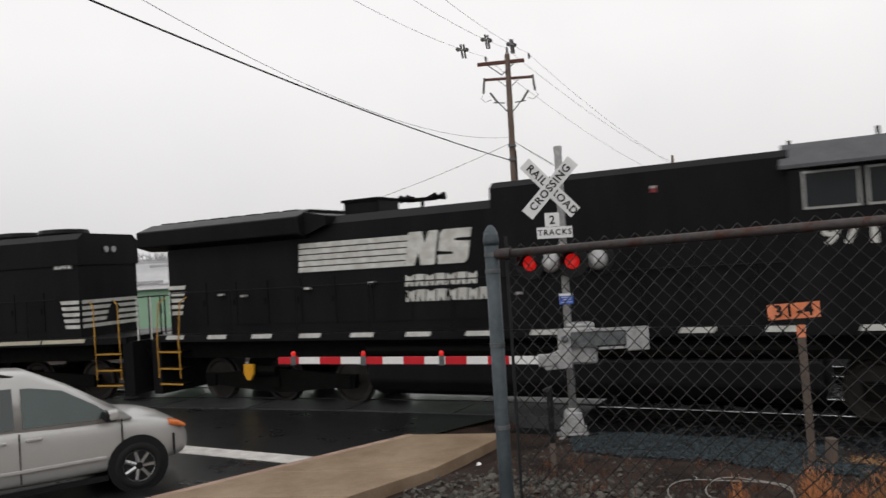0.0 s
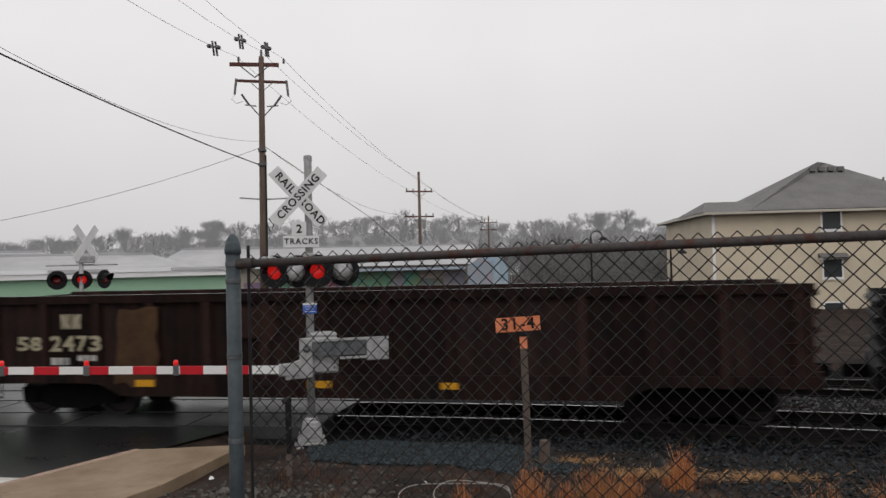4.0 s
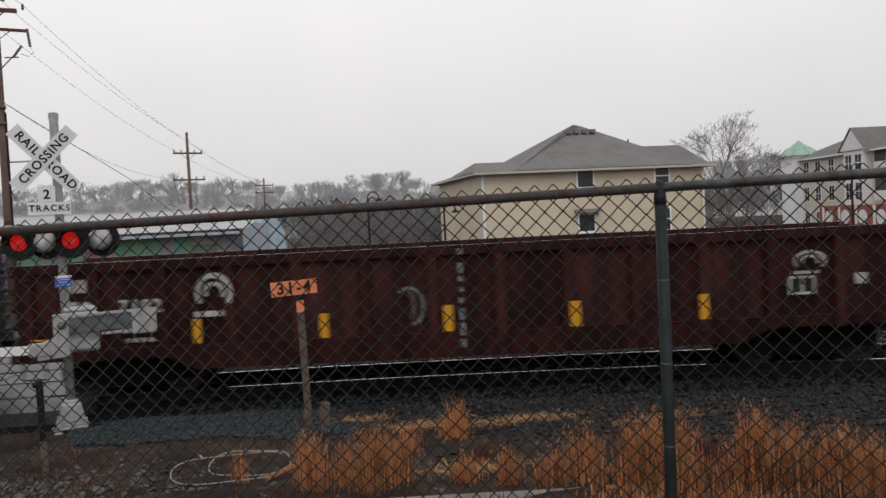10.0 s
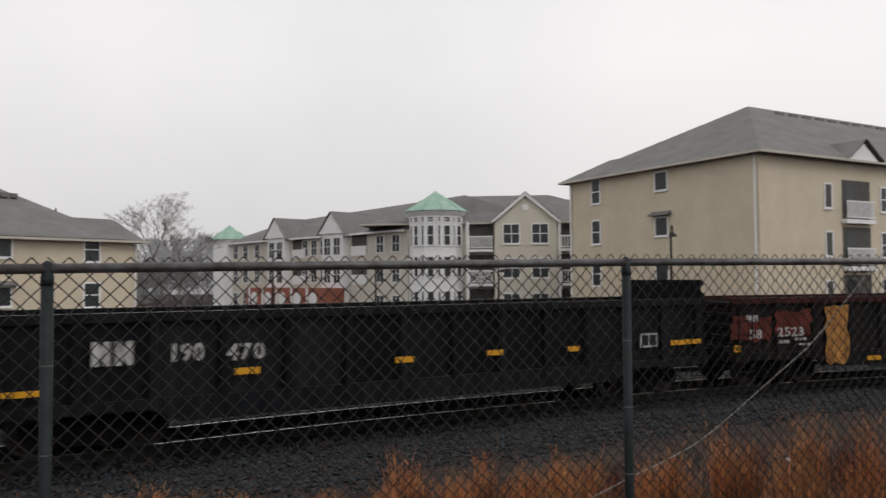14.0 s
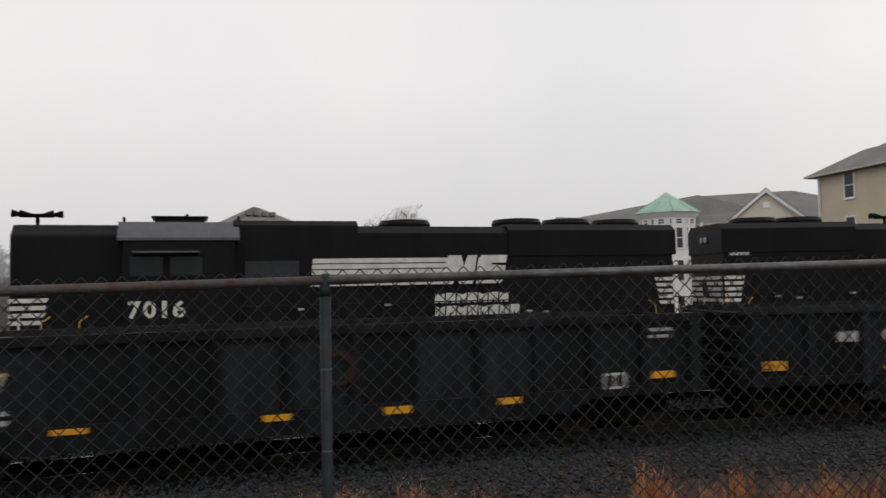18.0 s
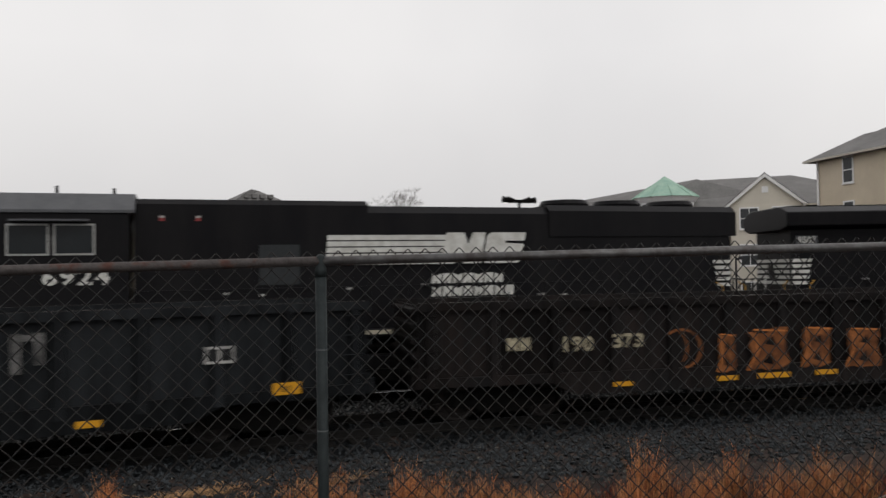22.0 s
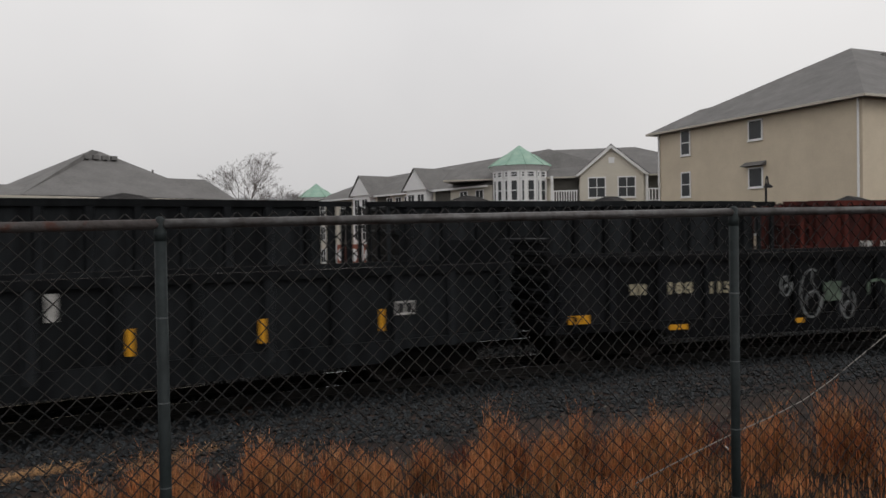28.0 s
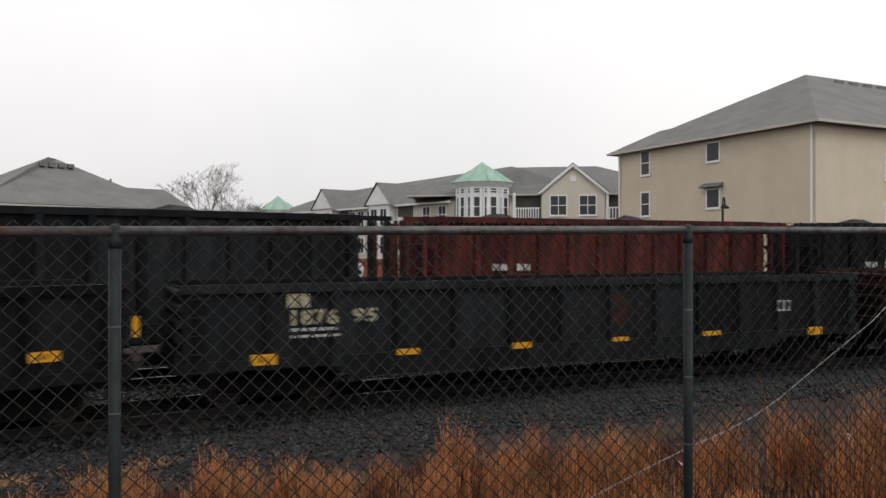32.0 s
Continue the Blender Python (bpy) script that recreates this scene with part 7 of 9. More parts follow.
bare_tree("bare_tree", p.x, p.y, -0.3, 8.6, 0.6, 5, m_bark, "bare winter tree behind the houses", 8, 0.15)


def woods(name, spots, mat, label, seed, twigs=16, kind="bare"):
    rng = random.Random(seed)
    s = Shape()
    for (x, y, z, h, w) in spots:
        side = Vector((-y, x, 0)).normalized()
        k = len(s.v)
        s.v += [(x - side.x * 0.06 * h * 0.2, y - side.y * 0.06 * h * 0.2, z), (x + side.x * 0.06 * h * 0.2, y + side.y * 0.06 * h * 0.2, z), (x, y, z + h)]
        s.f.append((k, k + 1, k + 2))
        for i in range(twigs):
            a = rng.uniform(-1, 1)
            hz = rng.uniform(0.25, 0.75) * h
            if kind == "pine":
                hz = h * (i + 1) / (twigs + 2)
                reach = w * (1 - i / twigs)
                px, pz = rng.choice((-1, 1)) * reach, hz - 0.05 * h
                th = 0.09 * h
            else:
                px = a * w
                pz = hz + (h - hz) * rng.uniform(0.3, 1.0) ** 0.8 * (1 - 0.45 * a * a)
                th = 0.014 * h
            dy = rng.uniform(-0.4, 0.4) * w
            k = len(s.v)
            bx, by = x + side.x * px * 0.12, y + side.y * px * 0.12
            s.v += [(bx, by, z + hz - th), (bx, by, z + hz + th), (x + side.x * px + dy * 0.2, y + side.y * px + dy * 0.2, z + pz)]
            s.f.append((k, k + 1, k + 2))
            if kind == "bare":
                for _ in range(3):
                    b = rng.uniform(0.3, 0.9)
                    cx, cz = px * (0.12 + 0.88 * b), hz + (pz - hz) * b
                    ex, ez = cx + rng.uniform(-0.3, 0.3) * w, min(h * rng.uniform(0.86, 1.0), cz + rng.uniform(0.05, 0.25) * h)
                    k = len(s.v)
                    s.v += [(x + side.x * (cx - 0.008 * h), y + side.y * (cx - 0.008 * h), z + cz), (x + side.x * (cx + 0.01 * h), y + side.y * (cx + 0.01 * h), z + cz), (x + side.x * ex, y + side.y * ex, z + ez)]
                    s.f.append((k, k + 1, k + 2))
    tagged(new(name, s.raw(name, mat)), label, "woods", kind="stuff")


RIDGE = [(-110, 3.0), (-60, 3.1), (-48, 3.1), (-38, 2.6), (-28, 2.4), (-26.5, 2.65), (-23.5, 3.4), (-21, 3.45), (-19, 2.95), (-15.3, 2.85), (-12.9, 3.5), (-7.3, 3.6), (-3, 3.3), (4.5, 3.2), (7.9, 2.65), (10.8, 2.75), (14.3, 2.3), (18.5, 2.05), (60, 2.0)]


def ridge_height(az):
    """The elevation of the tree tops on the hillside, in degrees."""
    for (a, ea), (b, eb) in zip(RIDGE, RIDGE[1:]):
        if az <= b:
            return ea + (eb - ea) * smooth01(a, b, az)
    return 2.0


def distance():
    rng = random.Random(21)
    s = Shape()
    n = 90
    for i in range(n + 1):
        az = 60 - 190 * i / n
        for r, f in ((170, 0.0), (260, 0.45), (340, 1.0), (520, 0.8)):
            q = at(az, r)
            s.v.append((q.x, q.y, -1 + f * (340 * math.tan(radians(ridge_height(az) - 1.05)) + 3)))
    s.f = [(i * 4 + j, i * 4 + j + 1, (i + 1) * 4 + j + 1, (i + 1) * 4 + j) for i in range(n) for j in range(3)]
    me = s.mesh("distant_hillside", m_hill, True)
    tagged(new("distant_hillside", me), "low wooded hillside with haze painted into its pale grey", "hill", kind="structure")
    spots, pines = [], []
    for i in range(1500):
        az, r = rng.uniform(45, -62), 345 - 115 * rng.random() ** 1.6
        f = 0.45 * (r - 170) / 90 if r < 260 else 0.45 + 0.55 * (r - 260) / 80
        q = at(az, r)
        z = -1.5 + f * (340 * math.tan(radians(ridge_height(az) - 1.05)) + 3)
        h = rng.uniform(4.5, 9.0) * (1.0 + 0.3 * noise.noise((az * 0.9, 0, 5)))
        if rng.random() < 0.1:
            pines.append((q.x, q.y, z, h * 1.0, h * 0.2))
        else:
            spots.append((q.x, q.y, z, h, h * 0.42))
    woods("misty_woods", spots, m_farwood, "bare woods on the hillside with haze painted into their grey", 1, 24)
    woods("misty_pine_trees", pines, m_farpine, "dark pines among the haze-painted woods", 2, 14, "pine")
    near, npine = [], []
    for i in range(420):
        az, r = rng.uniform(-13, -58), rng.uniform(95, 150)
        if -17 > az > -29 or rng.random() < 0.55:
            q = at(az, r)
            h = rng.uniform(4.5, 7.5)
            (npine if rng.random() < 0.05 else near).append((q.x, q.y, -0.4, h, h * 0.4))
    for i in range(160):
        az, r = rng.uniform(-17, -29), rng.uniform(60, 90)
        q = at(az, r)
        h = rng.uniform(2.0, 4.2)
        near.append((q.x, q.y, -0.4, h, h * 0.5))
    woods("thicket", near, m_midwood, "dull grey-brown thicket beyond the tracks", 3, 18)
    woods("thicket_pines", npine, m_farpine, "few dark pines in the thicket", 4, 14, "pine")


distance()

# ---- poles and wires ----
def sagging(a, b, sag, n=14):
    a, b = Vector(a), Vector(b)
    return [a.lerp(b, i / n) - Vector((0, 0, sag * 4 * (i / n) * (1 - i / n))) for i in range(n + 1)]


def insulator(parent, x, y, z, h=0.28):
    part("insulator", Shape().lathe([(0.03, 0), (0.07, h * 0.3), (0.04, h * 0.4), (0.075, h * 0.6), (0.04, h * 0.7), (0.06, h * 0.85), (0.02, h)], (x, y, z), sides=8), m_porcelain, parent)


def pole_one():
    o = at(1.72, 40)
    p = thing("utility_pole", "tall weathered wooden power pole with crossarms and cutouts", "utility pole", pose(o.x, o.y, 0, 0, 0.4, 2))
    part("shaft", Shape().lathe([(0.2, -0.5), (0.17, 5), (0.13, 13.2), (0.1, 13.3)], sides=12), m_wood, p, smooth=True)
    a1 = part("top_crossarm", Shape().box(-1.18, 1.18, -0.07, 0.07, 12.78, 12.95), m_armwood, p, "heavy red-brown crossarm", m=pose(0, 0, 0, 0, -1.5, 0))
    for e in (-1, 1):
        part("brace", Shape().tube((e * 0.65, -0.1, 12.75), (0, -0.14, 12.2), 0.03, 5), m_galv, a1)
        insulator(p, e * 1.08, 0, 12.95)
    insulator(p, 0.0, 0.0, 13.28, 0.35)
    a2 = part("lower_crossarm", Shape().box(-1.2, 1.2, -0.06, 0.06, 11.98, 12.1), m_armwood, p)
    for e in (-1, 1):
        part("cutout", Shape().tube((e * 1.2, -0.05, 12.12), (e * 1.28, -0.1, 11.35), 0.06, 8), m_porcelain, a2, "hanging fuse cutout")
        part("brace", Shape().tube((e * 0.5, -0.08, 11.95), (0, -0.14, 11.5), 0.02, 5), m_galv, a2)
        part("arrester_arm", Shape().tube((0, -0.1, 10.2), (e * 0.65, -0.1, 10.95), 0.03, 6), m_galv, p)
        part("arrester", Shape().tube((e * 0.6, -0.1, 10.85), (e * 0.95, -0.15, 11.35), 0.055, 8), m_porcelain, p)
        part("arrester_link", Shape().tube((e * 0.25, -0.1, 10.8), (e * 0.8, -0.1, 10.85), 0.03, 6), m_galv, p)
        part("jumper_wire", Shape().line([(e * 1.28, -0.1, 11.35), (e * 1.42, -0.1, 11.1), (e * 1.2, -0.1, 10.9), (e * 0.9, -0.12, 11.0)], 0.012, 4), m_cable, p)
    part("street_lamp_arm", Shape().line([(-1.1, -0.2, 6.3), (0.05, 0, 6.25), (1.5, -0.3, 6.3)], 0.04, 8), m_silver, p, "silver lamp arm")
    part("lamp_head", Shape().lathe([(0.05, 0.12), (0.16, 0.0), (0.14, -0.08), (0.0, -0.12)], (1.75, -0.35, 6.25), sides=12), m_silver, p)
    part("cable_coil", Shape().line([(0.25, -0.15, 5.3), (0.5, -0.15, 5.0), (0.35, -0.15, 4.6), (0.2, -0.15, 5.0)], 0.03, 5), m_cable, p)
    part("riser_pipe", Shape().tube((0.2, -0.12, -0.3), (0.16, -0.12, 8.4), 0.04, 6), m_cable, p)
    for z in (8.6, 7.9):
        part("cable_clamp", Shape().box(-0.2, 0.2, -0.25, 0.2, z, z + 0.1), m_galv, p)
    return o


def small_pole(az, r, top, arms, label):
    o = at(az, r)
    p = thing("utility_pole", label, "utility pole", pose(o.x, o.y, 0, 0, 0, -az * 0.5))
    part("shaft", Shape().lathe([(0.17, -0.5), (0.11, top)], sides=9), m_wood, p, smooth=True)
    for z, w in arms:
        a = part("crossarm", Shape().box(-w, w, -0.06, 0.06, z, z + 0.13), m_armwood, p)
        for e in (-1, 1):
            part("brace", Shape().tube((e * w * 0.5, -0.08, z), (0, -0.1, z - 0.5), 0.02, 4), m_galv, a)
            insulator(p, e * (w - 0.08), 0, z + 0.13, 0.25)
            insulator(p, e * (w * 0.45), 0, z + 0.13, 0.2)
    return o


P1 = pole_one()
P2 = small_pole(-9.4, 70, 11.0, ((9.2, 1.2), (7.0, 1.3)), "wooden power pole with two crossarms beyond the tracks")
P3 = small_pole(-14.35, 112, 9.4, ((8.4, 1.3), (7.4, 1.3)), "distant wooden power pole with two crossarms")


def wire(name, pts, r, mat=None, label="thin black overhead wire", group="overhead wires"):
    ob = part(name, Shape().line(pts, r * 0.75, 5), mat or m_cable)
    tagged(ob, label, "wire", group)


NEAR_POLE = Vector((-11.9, 10.7, 0))
wire("overhead_cable", sagging((P1.x - 0.1, P1.y, 7.95), (NEAR_POLE.x, NEAR_POLE.y, 9.95), 0.35, 20), 0.035, label="thick black overhead cable slanting across the sky")
wire("overhead_wire", sagging((P1.x - 0.1, P1.y, 9.1), (NEAR_POLE.x + 2.6, NEAR_POLE.y, 9.6), 1.3, 20), 0.01)
for i, (dx, dz, nx, nz) in enumerate(((-1.08, 13.25, -1.6, 13.0), (0.0, 13.6, 0.2, 13.3), (1.08, 13.25, 1.9, 13.2))):
    a, b = Vector((P1.x + dx, P1.y, dz)), Vector((NEAR_POLE.x + 3 + nx, NEAR_POLE.y, nz))
    wire("overhead_wire", sagging(a, b, 0.9, 20), 0.01)
    q = sagging(a, b, 0.9, 20)[2]
    sw = thing("line_switch", "dark in-line switch hung on the wire near the pole", "line switch", pose(q.x, q.y, q.z, 0, -12, math.degrees(math.atan2(b.y - a.y, b.x - a.x)) - 180), "line switches")
    part("switch_bar", Shape().tube((-0.8, 0, 0.0), (0.8, 0, 0.0), 0.045, 7), m_porcelain, sw)
    for e in (-0.15, 0.25):
        part("switch_fin", Shape().tube((e, 0, 0.25), (e + 0.1, 0, -0.4), 0.05, 6), m_porcelain, sw)
    part("switch_fin", Shape().lathe([(0.1, -0.06), (0.1, 0.06)], (-0.55, 0, 0), axis="x", sides=8), m_porcelain, sw)
    part("switch_fin", Shape().lathe([(0.1, -0.06), (0.1, 0.06)], (0.6, 0, 0), axis="x", sides=8), m_porcelain, sw)
    wire("overhead_wire", sagging(a, (P2.x + dx, P2.y, 9.5 + (0.9 if i == 1 else 0)), 0.5), 0.011)
    wire("overhead_wire", sagging((P2.x + dx, P2.y, 9.5 + (0.9 if i == 1 else 0)), (P3.x + dx, P3.y, 8.8), 0.6), 0.012)
wire("overhead_wire", sagging((P1.x, P1.y, 9.0), (P2.x - 0.6, P2.y, 7.2), 1.0), 0.012)
e = at(26, 40, 4.2)
wire("service_wire", sagging((P1.x, P1.y, 8.8), e, 0.6, 20), 0.014)
wire("guy_wire", [(P1.x + 0.1, P1.y, 8.9), tuple(at(-5.6, 41.5, 5.5)), tuple(at(-9.0, 42.5, 3.3))], 0.02)


# ---- the stopped minivan ----
def minivan():
    m_body = material("silver_car_paint", (0.4, 0.395, 0.385), 0.33, metal=0.2, vary=0.04, scale=1, bump=0, coat=0.5)
    m_tyre = material("tyre_rubber", (0.015, 0.015, 0.015), 0.7, vary=0.2, scale=20)
    m_alloy = material("alloy_wheel", (0.45, 0.45, 0.45), 0.3, metal=0.8, vary=0.05)
    m_tint = glass("tinted_car_glass", (0.02, 0.03, 0.03), 0.04)
    m_clearglass = glass("green_car_glass", (0.03, 0.05, 0.047), 0.06)
    m_amber = material("amber_lamp", (0.6, 0.16, 0.04), 0.15, vary=0.05)
    v = thing("minivan", "silver minivan stopped at the lowered gate", "car", pose(-6.5, 11.46, 0.015, 0, 0, 41))
    # lower body: stations along the length, each a half section mirrored; wheel arches are cut by dark liners
    prof = [(-4.1, 0.42, 1.05, 0.9), (-3.95, 0.3, 1.12, 0.96), (-3.0, 0.26, 1.14, 0.985), (-1.5, 0.24, 1.1, 0.985), (-0.6, 0.24, 1.06, 0.985), (-0.1, 0.26, 1.03, 0.975), (0.35, 0.28, 0.97, 0.95), (0.62, 0.3, 0.86, 0.88), (0.76, 0.36, 0.74, 0.74), (0.8, 0.44, 0.62, 0.55)]
    s = Shape()
    for x, zb, zt, w in prof:
        ring = [(w * 0.86, zb), (w * 0.97, zb + 0.12), (w, zb + (zt - zb) * 0.5), (w * 0.985, zt - 0.1), (w * 0.93, zt), (0.0, zt + 0.03 * w)]
        for y, z in ring:
            s.v.append((x, -y, z))
        for y, z in reversed(ring[:-1]):
            s.v.append((x, y, z))
    n = 11
    for i in range(len(prof) - 1):
        for j in range(n):
            k = (j + 1) % n
            s.f.append((i * n + j, i * n + k, (i + 1) * n + k, (i + 1) * n + j))
    s.f.append(tuple(range(n)))
    s.f.append(tuple(reversed(range((len(prof) - 1) * n, len(prof) * n))))
    body = part("body", s, m_body, v, "silver painted body", smooth=True)
    sub = body.modifiers.new("round", "SUBSURF")
    sub.levels = sub.render_levels = 2
    # cabin: windows slope inwards to the roof
    cab = [(-4.0, 1.08, 0.9), (-3.75, 1.55, 0.8), (-3.3, 1.76, 0.72), (-2.2, 1.82, 0.72), (-1.3, 1.75, 0.72), (-0.75, 1.47, 0.78), (-0.05, 1.02, 0.86)]
    roof = Shape()
    for x, z, w in cab:
        ring = [(0.94, 1.0), (w + 0.03, max(1.02, z - 0.07)), (w * 0.9, z), (0.0, z + 0.03)]
        for y, zz in ring:
            roof.v.append((x, -y, zz))
        for y, zz in reversed(ring[:-1]):
            roof.v.append((x, y, zz))
    n = 7
    for i in range(len(cab) - 1):
        for j in range(n):
            k = (j + 1) % n
            roof.f.append((i * n + j, i * n + k, (i + 1) * n + k, (i + 1) * n + j))
    roof.f += [tuple(range(n)), tuple(reversed(range((len(cab) - 1) * n, len(cab) * n)))]
    part("cabin", roof, m_body, v, smooth=True)

    def side_glass(pts, mat, name):
        g = Shape()
        lean = lambda z: -0.955 + (z - 1.0) * 0.27
        k = len(g.v)
        g.v += [(x, lean(z) - 0.012, z) for x, z in pts]
        g.f.append(tuple(range(k, k + len(pts))))
        for y0 in (0,):
            pass
        return part(name, g, mat, v)
    side_glass([(-1.42, 1.07), (-0.28, 1.05), (-0.5, 1.24), (-0.92, 1.5), (-1.3, 1.58), (-1.42, 1.585)], m_clearglass, "front_door_glass")
    side_glass([(-2.75, 1.09), (-1.52, 1.075), (-1.52, 1.6), (-2.7, 1.62)], m_tint, "sliding_door_glass")
    side_glass([(-3.75, 1.12), (-2.85, 1.1), (-2.8, 1.62), (-3.45, 1.55)], m_tint, "rear_quarter_glass")
    ws = Shape().poly([(-0.1, -0.8, 1.05), (-0.1, 0.8, 1.05), (-0.78, 0.7, 1.47), (-0.78, -0.7, 1.47)])
    part("windscreen", ws, m_clearglass, v)
    # door seams, mouldings and handles
    for x in (-1.47, -0.2, -2.82):
        part("door_seam", Shape().box(x - 0.008, x + 0.008, -0.99, -0.975, 0.36, 1.02), m_black, v)
    part("side_moulding", Shape().box(-3.0, -0.42, -1.0, -0.975, 0.5, 0.55), m_body, v, bevel=0.01)
    part("sill_trim", Shape().box(-3.0, -0.4, -0.95, -0.9, 0.2, 0.27), m_black, v)
    for x in (-1.3, -1.72):
        part("door_handle", Shape().box(x - 0.1, x + 0.1, -1.01, -0.98, 0.9, 0.94), m_body, v, bevel=0.012)
    mir = part("wing_mirror", Shape().box(-0.46, -0.28, -1.2, -0.98, 1.03, 1.18), m_black, v, bevel=0.04)
    part("mirror_shell", Shape().box(-0.42, -0.26, -1.205, -0.99, 1.04, 1.19), m_body, mir, bevel=0.04)
    part("headlamp", Shape().prism([(0.46, 0.82), (0.7, 0.76), (0.69, 0.81), (0.6, 0.87), (0.46, 0.9)], -0.92, -0.7), m_amber, v, "amber and clear headlamp", bevel=0.03)
    part("roof_rack", Shape().line([(-3.4, -0.66, 1.72), (-3.2, -0.68, 1.8), (-1.7, -0.68, 1.79), (-1.4, -0.66, 1.7)], 0.025, 7), m_black, v)
    part("bumper_seam", Shape().box(0.5, 0.52, -0.94, -0.9, 0.4, 0.7), m_black, v)
    for x in (0.0, -3.03):
        for y in (-0.86, 0.86):
            e = -1 if y < 0 else 1
            part("wheel_arch", Shape().lathe([(0.0, e * 0.0), (0.405, e * 0.0), (0.405, e * 0.13), (0.0, e * 0.13)], (x, y, 0.36), axis="y", sides=24), m_black, v)
            w = part("wheel", Shape().lathe([(0.2, y + e * 0.09), (0.22, y + e * 0.14), (0.31, y + e * 0.14), (0.335, y + e * 0.11), (0.338, y - e * 0.08), (0.2, y - e * 0.1)], (x, 0, 0.338), axis="y", sides=28), m_tyre, v, "black tyre", smooth=True)
            part("rim", Shape().lathe([(0.0, y + e * 0.12), (0.05, y + e * 0.125), (0.06, y + e * 0.09), (0.18, y + e * 0.09), (0.215, y + e * 0.135), (0.222, y + e * 0.13), (0.222, y)], (x, 0, 0.338), axis="y", sides=28), m_alloy, w)
            for k in range(7):
                a = 2 * math.pi * k / 7
                part("spoke", Shape().tube((x + 0.05 * math.cos(a), y + e * 0.125, 0.338 + 0.05 * math.sin(a)), (x + 0.2 * math.cos(a), y + e * 0.13, 0.338 + 0.2 * math.sin(a)), 0.028, 5), m_alloy, w)


minivan()


# ---- small things by the fence ----
def sign_post():
    z = height(2.87, 9.72)
    s = thing("mile_sign", "orange hand-lettered board 31-4 on a grey wooden post", "sign", pose(2.87, 9.72, z, 0, -1, -16))
    part("post", Shape().box(-0.045, 0.045, -0.04, 0.04, -0.3, 2.05 - z), m_postwood, s, bevel=0.008)
    part("painted_top", Shape().box(-0.047, 0.047, -0.042, 0.042, 1.82 - z, 1.98 - z), m_orange, s, "orange painted post top")
    b = part("board", Shape().box(-0.28, 0.28, -0.055, -0.042, 2.04 - z, 2.22 - z), m_orange, s, "orange board", m=pose(0, 0, 0, 0, -2, 0))
    lettering("31-4", 0.2, m_black, b, pose(0.0, -0.056, 2.13 - z), space=1.2)
    part("cross_cleat", Shape().box(-0.06, 0.06, -0.05, 0.05, 1.97 - z, 2.04 - z), m_black, s)


sign_post()


def marker_post():
    z = height(-0.08, 8.64)
    s = thing("marker_post", "thin black marker post with a pale wooden foot", "post", pose(-0.08, 8.64, z, 0, 0, 0))
    part("shaft", Shape().lathe([(0.032, 0.3), (0.034, 0.85), (0.03, 0.88)], sides=10), m_black, s)
    part("wooden_foot", Shape().box(-0.03, 0.03, -0.03, 0.03, -0.3, 0.3), m_postwood, s)
    part("cap_loop", Shape().tube((-0.06, 0, 0.84), (0.03, 0, 0.88), 0.03, 8), m_black, s)


marker_post()


def stub_post(x, y, h, w, mat, label):
    z = height(x, y)
    s = thing("stub_post", label, "post", pose(x, y, z, 3, 2, 20))
    part("stub", Shape().box(-w, w, -w, w, -0.2, h), mat, s, bevel=0.01)


stub_post(3.0, 9.5, 0.32, 0.05, m_postwood, "short cut wooden stub beside the sign post")


def coil():
    z = height(1.32, 6.85) + 0.045
    s = thing("hose_coil", "loose coil of pale hose lying on the dirt", "hose", pose(1.36, 7.0, z, -2, 1, -11))
    for k, (rx, ry, ox, oy, lift) in enumerate(((0.5, 0.5, 0, 0, 0.0), (0.34, 0.46, 0.15, 0.02, 0.02))):
        pts = [(ox + rx * math.cos(a), oy + ry * math.sin(a), lift + 0.015 * math.sin(3 * a + k)) for a in [2 * math.pi * i / 40 for i in range(41 if k == 0 else 37)]]
        part("hose_loop", Shape().line(pts, 0.0052, 6), m_plasticpipe, s)


coil()


def beam():
    a, b = Vector((0.75, 5.25, 0)), Vector((3.35, 4.05, 0))
    d = (b - a)
    z = max(height(a.x, a.y), height(b.x, b.y))
    s = thing("timber_beam", "grey weathered timber lying along the fence foot", "timber", pose((a.x + b.x) / 2, (a.y + b.y) / 2, 1.06, 0, 0.3, math.degrees(math.atan2(d.y, d.x))))
    part("timber", Shape().box(-d.length / 2, d.length / 2, -0.09, 0.09, -0.16, 0.06), m_beam, s, bevel=0.012)


beam()
p = Vector((1.75, 6.6, 0))
lg = thing("dead_branch", "orange-brown broken branch on the dirt", "branch", pose(p.x, p.y, height(p.x, p.y) + 0.04, 0, 0, 28))
part("limb", Shape().tube((-0.25, 0, 0.0), (0.05, 0.02, 0.02), 0.02, 6, 0.026).tube((0.05, 0.02, 0.02), (0.4, 0.0, 0.0), 0.026, 6, 0.01), m_branch, lg)

# pale cable strung up from the ground beyond the fence
def scrap(x, y, size, turn, label):
    s = thing("litter_scrap", label, "litter", pose(x, y, height(x, y) + 0.03, 25, 10, turn), "litter on the bank")
    part("crumpled_sheet", Shape().poly([(-size, -size * 0.6, 0), (size * 0.2, -size, size * 0.5), (size, -size * 0.1, 0.01), (size * 0.3, size * 0.7, size * 0.6), (-size * 0.6, size * 0.5, 0.02)]), m_white, s)


